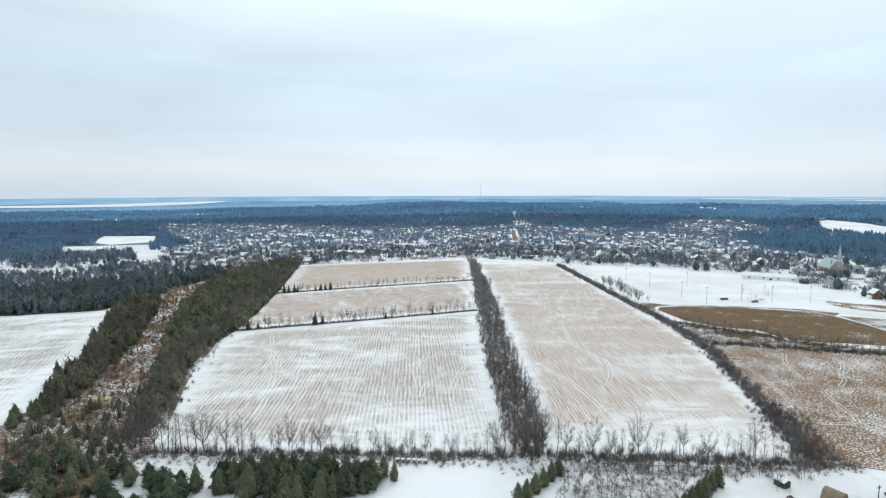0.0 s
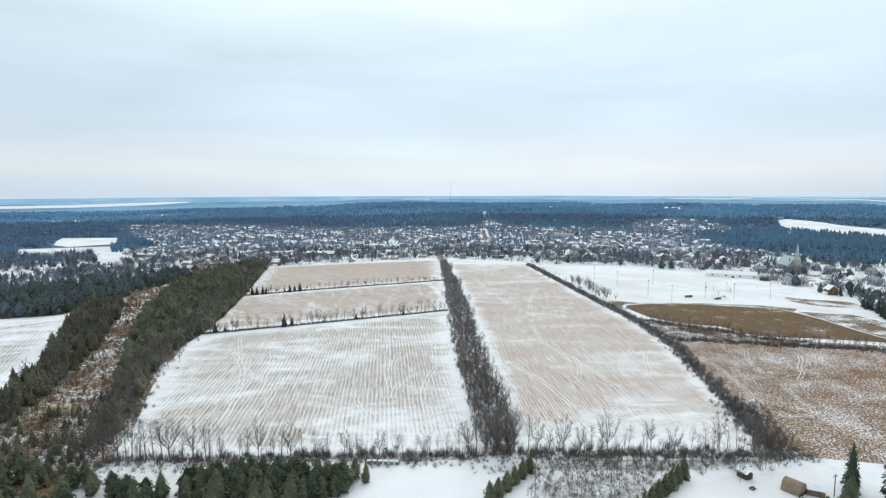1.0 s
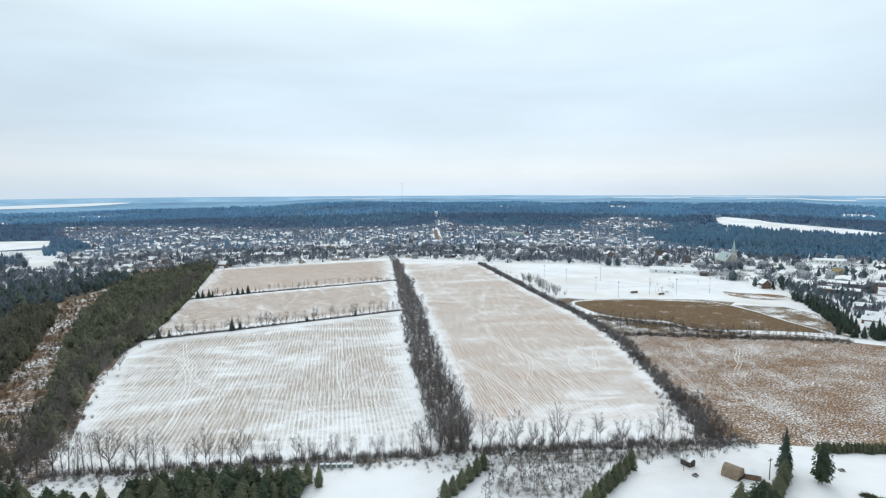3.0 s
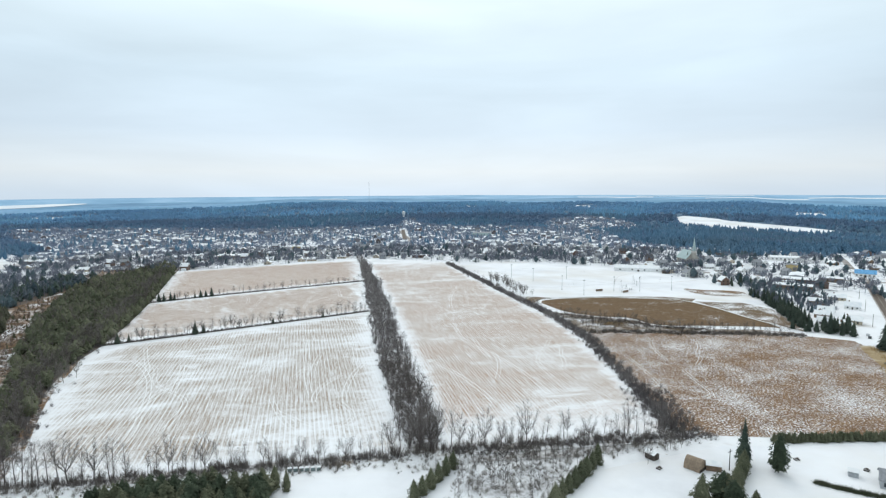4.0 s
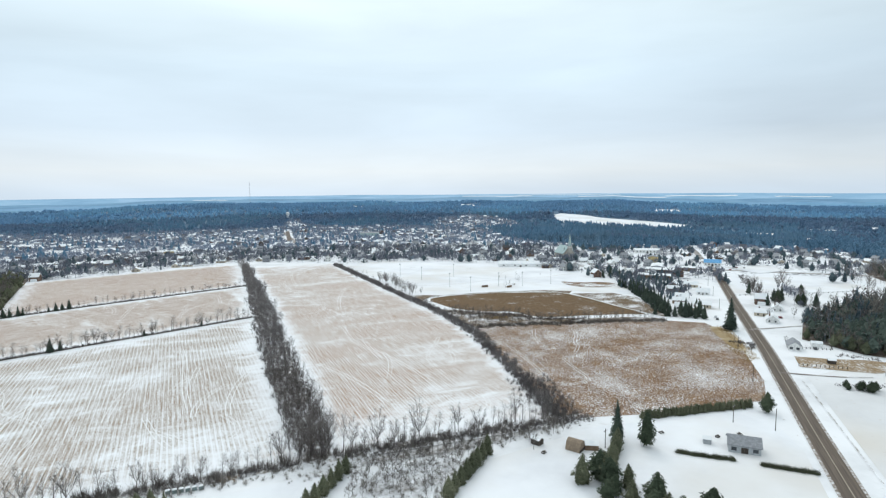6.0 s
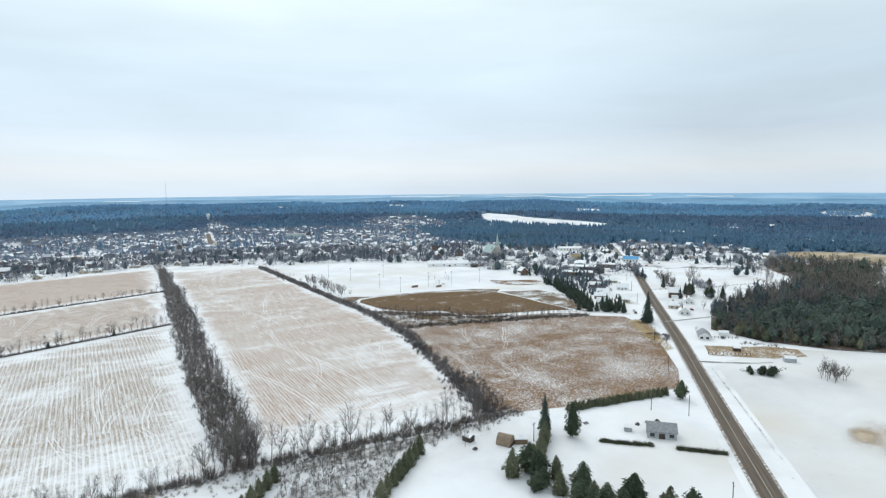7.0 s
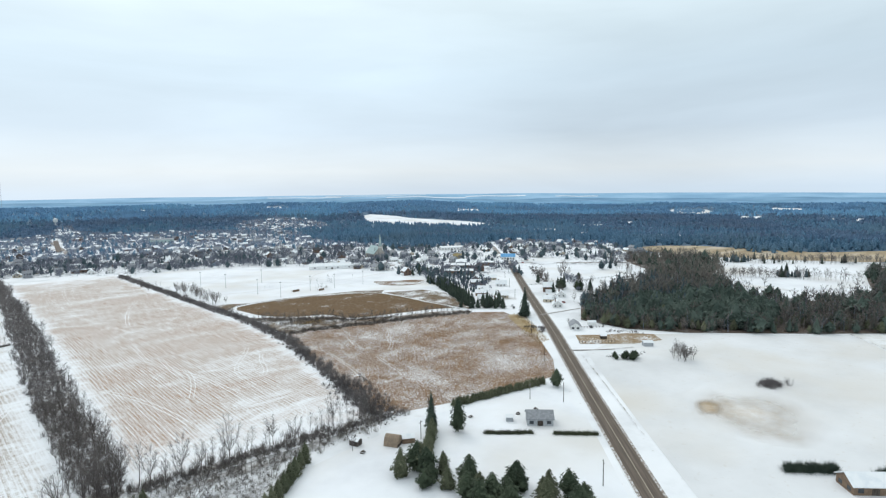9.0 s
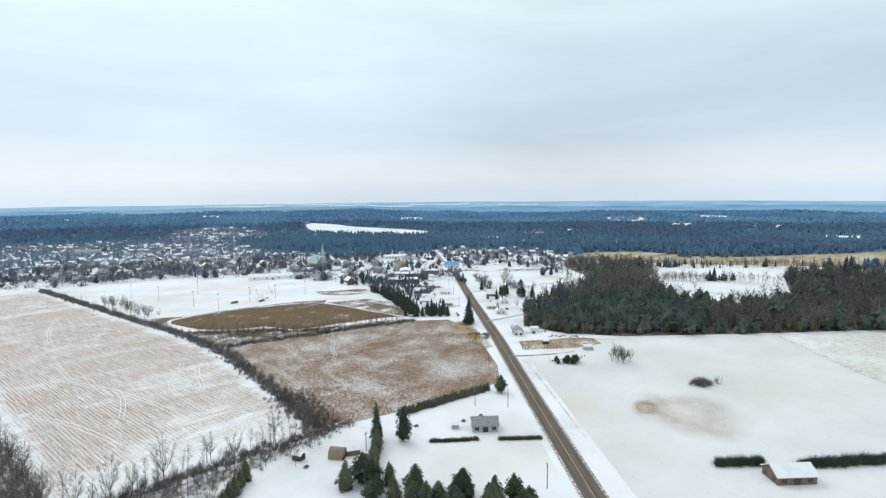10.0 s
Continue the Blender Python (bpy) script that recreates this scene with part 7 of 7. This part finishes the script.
hall(222, 40, 45, 9, 14, 3.0, M_WALLS[4], M_ROOFSNOW, "brown bungalow behind a dark hedge", "house", 0.6, n=3)
hall(335, 235, 132, 7, 11, 3.0, M_WALLS[0], M_ROOFGREY, "small white cottage with a grey roof", "house", 0.7, n=3)


def church(x, y, turn):
    root = new("church")
    part("nave", prism([(-9, 0), (9, 0), (9, 9), (0, 19), (-9, 9)], -14, 14), M_STONE, root)
    part("roof", prism([(-9.8, 8.2), (0, 19.1), (9.8, 8.2), (9.8, 8.7), (0, 19.7), (-9.8, 8.7)], -14.5, 14.5), M_COPPER, root, "pale green metal roof dusted with snow")
    part("tower", box(-2.6, 2.6, -18.4, -14.02, 0, 20), M_STONE, root)
    bm = bmesh.new()
    bmesh.ops.create_cone(bm, cap_ends=True, segments=8, radius1=2.7, radius2=0.06, depth=18.5, matrix=Matrix.Translation((0, -16.2, 29.27)))
    sp = part("spire", bm, M_COPPER, root, "tapering pale green spire")
    part("belfry_band", box(-2.9, 2.9, -18.7, -13.9, 18.2, 18.9), M_WHITE, root)
    windows_on(root, [(sx * 9, yy, 5, "x") for sx in (-1, 1) for yy in (-9, -3, 3, 9)], 1.4, 4.0)
    part("door", box(-1.3, 1.3, -18.52, -18.4, 0, 3.2), M_WOODDARK, root)
    root.matrix_basis = pose(x, y, float(gz(x, y)) - 0.05, 0, 0, turn)
    tagged(root, "stone church with a slender pale green spire", "church")


church(480, 692, -8)


def water_tower(x, y):
    root = new("water_tower")
    bm = rod(4.0, 6.2, 13, 15.5, 14)
    rod(6.2, 6.2, 15.5, 22, 14, bm=bm)
    rod(6.2, 0.6, 22, 24.5, 14, bm=bm)
    part("tank", bm, M_WHITE, root)
    part("stem", rod(1.4, 1.2, 0, 13.1, 10), M_WHITE, root)
    for k in range(5):
        part("leg", rod(0.3, 0.3, 0, 14, 5, 4 * math.cos(1.257 * k), 4 * math.sin(1.257 * k)), M_WHITE, root)
    root.matrix_basis = pose(x, y, float(gz(x, y)) - 0.1) @ Matrix.Diagonal((0.9, 0.9, 1.05, 1))
    tagged(root, "white water tower above the town's roofs", "water tower")


water_tower(*polar(7.15, 1900))


def radio_mast(x, y):
    root = new("radio_mast")
    z0, top = float(gz(x, y)), 158.0
    h = top - z0
    for k in range(3):
        a = 2.094 * k
        part("leg", rod(0.22, 0.18, 0, h, 4, 1.3 * math.cos(a), 1.3 * math.sin(a)), M_GREYMETAL, root)
    V, F = [], []
    n = int(h / 4)
    for i in range(n):
        for k in range(3):
            a, b = 2.094 * k, 2.094 * (k + 1)
            tube(V, F, (1.3 * math.cos(a), 1.3 * math.sin(a), i * 4), (1.3 * math.cos(b), 1.3 * math.sin(b), i * 4 + 4), 0.1, 0.1)
    mesh_object("lattice", np.array(V), np.array(F), M_GREYMETAL, parent=root)
    root.matrix_basis = pose(x, y, z0)
    tagged(root, "tall thin lattice radio mast on the far hill", "mast")


radio_mast(*polar(3.7, 3250))

# ---------------------------------------------------------------- poles, fences, cars, yard things


def light_pole(x, y, h=14):
    root = new("light_pole")
    mast = part("pole", rod(0.2, 0.12, 0, h, 6), M_GREYMETAL, root)
    part("lamp_head", box(-1.1, 1.1, -0.25, 0.25, h, h + 0.7), M_GREYMETAL, mast)
    part("footing", rod(0.45, 0.45, 0, 0.4, 8), M_CONCRETE, root)
    root.matrix_basis = pose(x, y, float(gz(x, y)), 0, 0, 30)
    return tagged(root, "tall floodlight pole on the sports ground", "light pole", "floodlights")


def utility_pole(x, y, turn, h=9.5):
    root = new("utility_pole")
    part("pole", rod(0.17, 0.12, 0, h, 7), M_WOODDARK, root)
    arm = part("crossarm", box(-1.2, 1.2, -0.07, 0.07, h - 0.9, h - 0.74), M_WOODDARK, root)
    for s in (-1.05, -0.4, 0.4, 1.05):
        part("insulator", rod(0.06, 0.04, h - 0.74, h - 0.5, 6, s), M_WHITE, arm)
    root.matrix_basis = pose(x, y, float(gz(x, y)) - 0.05, 0, 0, turn)
    return tagged(root, "weathered wooden utility pole by the road", "utility pole", "roadside poles")


for x, y in ((229, 535), (238, 503), (220, 595), (277, 517), (302, 511), (206, 630), (336, 509), (262, 600)):
    light_pole(x, y)
first = utility_pole(160, 100, 45)
for t in np.linspace(0.13, 1.0, 9):
    copy_thing(first, pose(160 + 405 * t, 100 + 422 * t, float(gz(160 + 405 * t, 100 + 422 * t)) - 0.05, 0, 0, 45))


def goal(x, y, turn):
    root = new("goal_frame")
    for s in (-3.6, 3.6):
        part("post", rod(0.08, 0.08, 0, 2.4, 6, s), M_WHITE, root)
    part("crossbar", box(-3.7, 3.7, -0.08, 0.08, 2.4, 2.56), M_WHITE, root)
    root.matrix_basis = pose(x, y, float(gz(x, y)) + 0.05, 0, 0, turn)
    tagged(root, "bare goal frame on the snowy pitch", "goal", "goals")


def dugout(x, y, turn):
    root = new("dugout")
    part("wall", box(-4, 4, -1, -0.8, 0, 2.2), M_WALLS[4], root)
    part("roof", box(-4.2, 4.2, -1.2, 1.0, 2.2, 2.35), M_ROOFSNOW, root)
    for s in (-3.9, 3.9):
        part("post", rod(0.1, 0.1, 0, 2.2, 6, s, 0.8), M_WOODDARK, root)
    root.matrix_basis = pose(x, y, float(gz(x, y)) + 0.05, 0, 0, turn)
    tagged(root, "open players' shelter on the snowy ground", "shelter", "shelters")


def backstop(x, y, turn):
    root = new("backstop")
    for s in (-6, -3, 0, 3, 6):
        part("post", rod(0.1, 0.1, 0, 5, 6, s, abs(s) * 0.4), M_GREYMETAL, root)
    for z in (0.3, 1.8, 3.4, 4.9):
        part("rail", prism([(-6, z), (6, z), (6, z + 0.1), (-6, z + 0.1)], 1.0, 1.1), M_GREYMETAL, root)
    root.matrix_basis = pose(x, y, float(gz(x, y)) + 0.05, 0, 0, turn)
    tagged(root, "steel ball-field backstop in snow", "backstop", "backstops")


for x, y, t in ((250, 560, 20), (300, 640, 20), (330, 560, 60), (240, 680, 10)):
    goal(x, y, t)
for x, y, t in ((262, 520, 10), (298, 522, 60), (284, 508, 20)):
    dugout(x, y, t)
for x, y, t in ((290, 518, 30), (318, 545, 80)):
    backstop(x, y, t)
for x, y in ((302, 548), (297, 553), (330, 572), (334, 566), (355, 560)):
    tree("slim", x, y, rng.uniform(4, 7))


def fence(points, gap, h, label, mat=M_WOODDARK, rail=True):
    root = new("fence")
    x0, y0 = points[0]
    z0 = float(gz(x0, y0))
    c = resample(points, max(2, int(np.hypot(*np.diff(np.array(points, float), axis=0).T).sum() / gap)))
    shared = None
    for x, y in c:
        if shared is None:
            ob = part("post", box(-0.12, 0.12, -0.12, 0.12, 0, h), mat, root)
            shared = ob.data
        else:
            ob = new("post", shared)
            ob.parent = root
        ob.location = (x - x0, y - y0, float(gz(x, y)) - z0)
    if rail:
        for z in (h * 0.45, h * 0.85):
            V, F = [], []
            for a, b in zip(c[:-1], c[1:]):
                tube(V, F, (a[0] - x0, a[1] - y0, float(gz(*a)) - z0 + z), (b[0] - x0, b[1] - y0, float(gz(*b)) - z0 + z), 0.06, 0.06)
            mesh_object("rail", np.array(V), np.array(F), mat, parent=root)
    root.location = (x0, y0, z0)
    tagged(root, label, "fence")


fence([(304, 209.5), (322, 194.5)], 1.9, 1.7, "row of dark posts at the garden plot", rail=False)
fence([(452, 377), (508, 357), (575, 344)], 5, 1.3, "post fence round the snowy meadow")
fence([(338, 234), (352, 222), (360, 228)], 2, 1.2, "low fence beside the cottage")


def car(x, y, turn, paint, label):
    root = new("car")
    part("body", prism([(-2.2, 0.3), (2.2, 0.3), (2.25, 0.85), (1.2, 0.95), (0.6, 1.45), (-1.3, 1.45), (-2.0, 0.95), (-2.25, 0.85)], -0.88, 0.88), paint, root)
    part("glazing", prism([(-1.75, 0.98), (1.1, 0.98), (0.56, 1.4), (-1.25, 1.4)], -0.9, 0.9), M_GLASS, root)
    for sx in (-1.4, 1.4):
        for sy in (-0.8, 0.8):
            bm = bmesh.new()
            bmesh.ops.create_cone(bm, cap_ends=True, segments=10, radius1=0.33, radius2=0.33, depth=0.22, matrix=Matrix.Translation((sx, sy, 0.33)) @ Matrix.Rotation(radians(90), 4, "X"))
            part("wheel", bm, M_BLACK, root)
    root.matrix_basis = pose(x, y, float(gz(x, y)) + 0.06, 0, 0, turn)
    tagged(root, label, "car", "parked cars")


for k, (x, y, t) in enumerate(((357, 312, 40), (362, 318, 40), (404, 296, 130), (345, 228, 45), (600, 520, 40), (614, 512, 130), (620, 505, 40), (520, 455, 44), (380, 640, 60), (425, 600, 10), (-243, 430, 60), (590, 500, 60))):
    car(x, y, t, M_CARS[k % 3], ("dark parked car in snow", "silver parked car in snow", "red parked car in snow")[k % 3])


def canvas_shelter(x, y):
    root = new("canvas_shelter")
    bm = bmesh.new()
    prof = [(2.6 * math.cos(a), 4.2 * math.sin(a)) for a in np.linspace(0, math.pi, 11)]
    prism(prof, -3, 3, bm)
    part("canvas", bm, M_TARP, root)
    part("base_board", box(-2.8, 2.8, -3.1, -2.95, 0, 1.2), M_WOODDARK, root)
    root.matrix_basis = pose(x, y, float(gz(x, y)), 0, 0, 30)
    tagged(root, "tan arched canvas shelter in the snowy yard", "shelter")


def shed(x, y, turn, w, d, h, wall, label):
    root = new("shed")
    part("wall", prism([(-w / 2, 0), (w / 2, 0), (w / 2, h), (0, h + w * 0.25), (-w / 2, h)], -d / 2, d / 2), wall, root)
    part("roof", prism([(-w / 2 - 0.2, h - 0.1), (0, h + w * 0.26), (w / 2 + 0.2, h - 0.1), (w / 2 + 0.2, h + 0.05), (0, h + w * 0.26 + 0.15), (-w / 2 - 0.2, h + 0.05)], -d / 2 - 0.2, d / 2 + 0.2), M_ROOFSNOW, root)
    part("door", box(-0.5, 0.5, -d / 2 - 0.06, -d / 2, 0, 1.9), M_WOODDARK, root)
    root.matrix_basis = pose(x, y, float(gz(x, y)), 0, 0, turn)
    tagged(root, label, "shed", "sheds")


canvas_shelter(127, 174)
shed(116, 184, 20, 3, 4, 2.2, M_WOODDARK, "small weathered wooden shed in snow")
shed(133, 172, 60, 4, 5, 2.2, M_WALLS[4], "brown shed beside the canvas shelter")
shed(178, 158, 45, 3, 3, 2.0, M_WALLS[1], "grey garden shed by the bungalow")
shed(330, 176, 45, 4, 6, 2.5, M_WALLS[1], "grey shed beside the farm drive")
shed(352, 232, 45, 4, 6, 2.5, M_WALLS[0], "white shed behind the cottage")
shed(325, 205, 45, 3, 4, 2.2, M_WOODDARK, "dark wooden shed by the garden plot")


def pallet(x, y, turn):
    root = new("picnic_table")
    part("tabletop", box(-0.9, 0.9, -0.4, 0.4, 0.72, 0.77), M_WOODDARK, root)
    for s in (-0.75, 0.75):
        part("bench", box(-0.9, 0.9, s - 0.13, s + 0.13, 0.42, 0.46), M_WOODDARK, root)
        part("leg", box(s - 0.05, s + 0.05, -0.8, 0.8, 0, 0.42), M_WOODDARK, root)
    root.matrix_basis = pose(x, y, float(gz(x, y)) + 0.02, 0, 0, turn)
    tagged(root, "weathered picnic table standing in snow", "table", "garden tables")


for x, y, t in ((186, 160, 30), (191, 157, 10), (196, 158, 60), (168, 172, 0), (114, 176, 30)):
    pallet(x, y, t)
utility_pole(138, 170, 20, 8)
utility_pole(204, 168, 20, 8)


def storage_box(x, y, turn):
    root = new("storage_box")
    bm = box(-0.7, 0.7, -0.6, 0.6, 0.12, 1.25)
    bmesh.ops.bevel(bm, geom=bm.edges[:], offset=0.05, segments=1, affect="EDGES")
    part("body", bm, M_BOXGREEN, root)
    bm = box(-0.78, 0.78, -0.68, 0.68, 1.25, 1.45)
    bmesh.ops.bevel(bm, geom=bm.edges[:], offset=0.08, segments=2, affect="EDGES")
    part("snow_cap", bm, M_ROOFSNOW, root, "rounded cap of snow")
    for s in (-0.5, 0.5):
        part("skid", box(s - 0.08, s + 0.08, -0.62, 0.62, 0, 0.12), M_WOODDARK, root)
    root.matrix_basis = pose(x, y, float(gz(x, y)) + 0.08, 0, 0, turn)
    tagged(root, "grey-green storage box capped with snow", "box", "storage boxes")


M_BOXGREEN = plain("grey_green_boards", (0.20, 0.26, 0.26))
for k in range(6):
    storage_box(-17 + 2.05 * k, 200.6 - 0.2 * k, 4 + 2 * (k % 3))
brush("weeds", [(-2, 202), (5, 203)], 0.5, 2, 1.3, 291, "tan dry weeds beside the hedge", M_TUFT, rows=3)
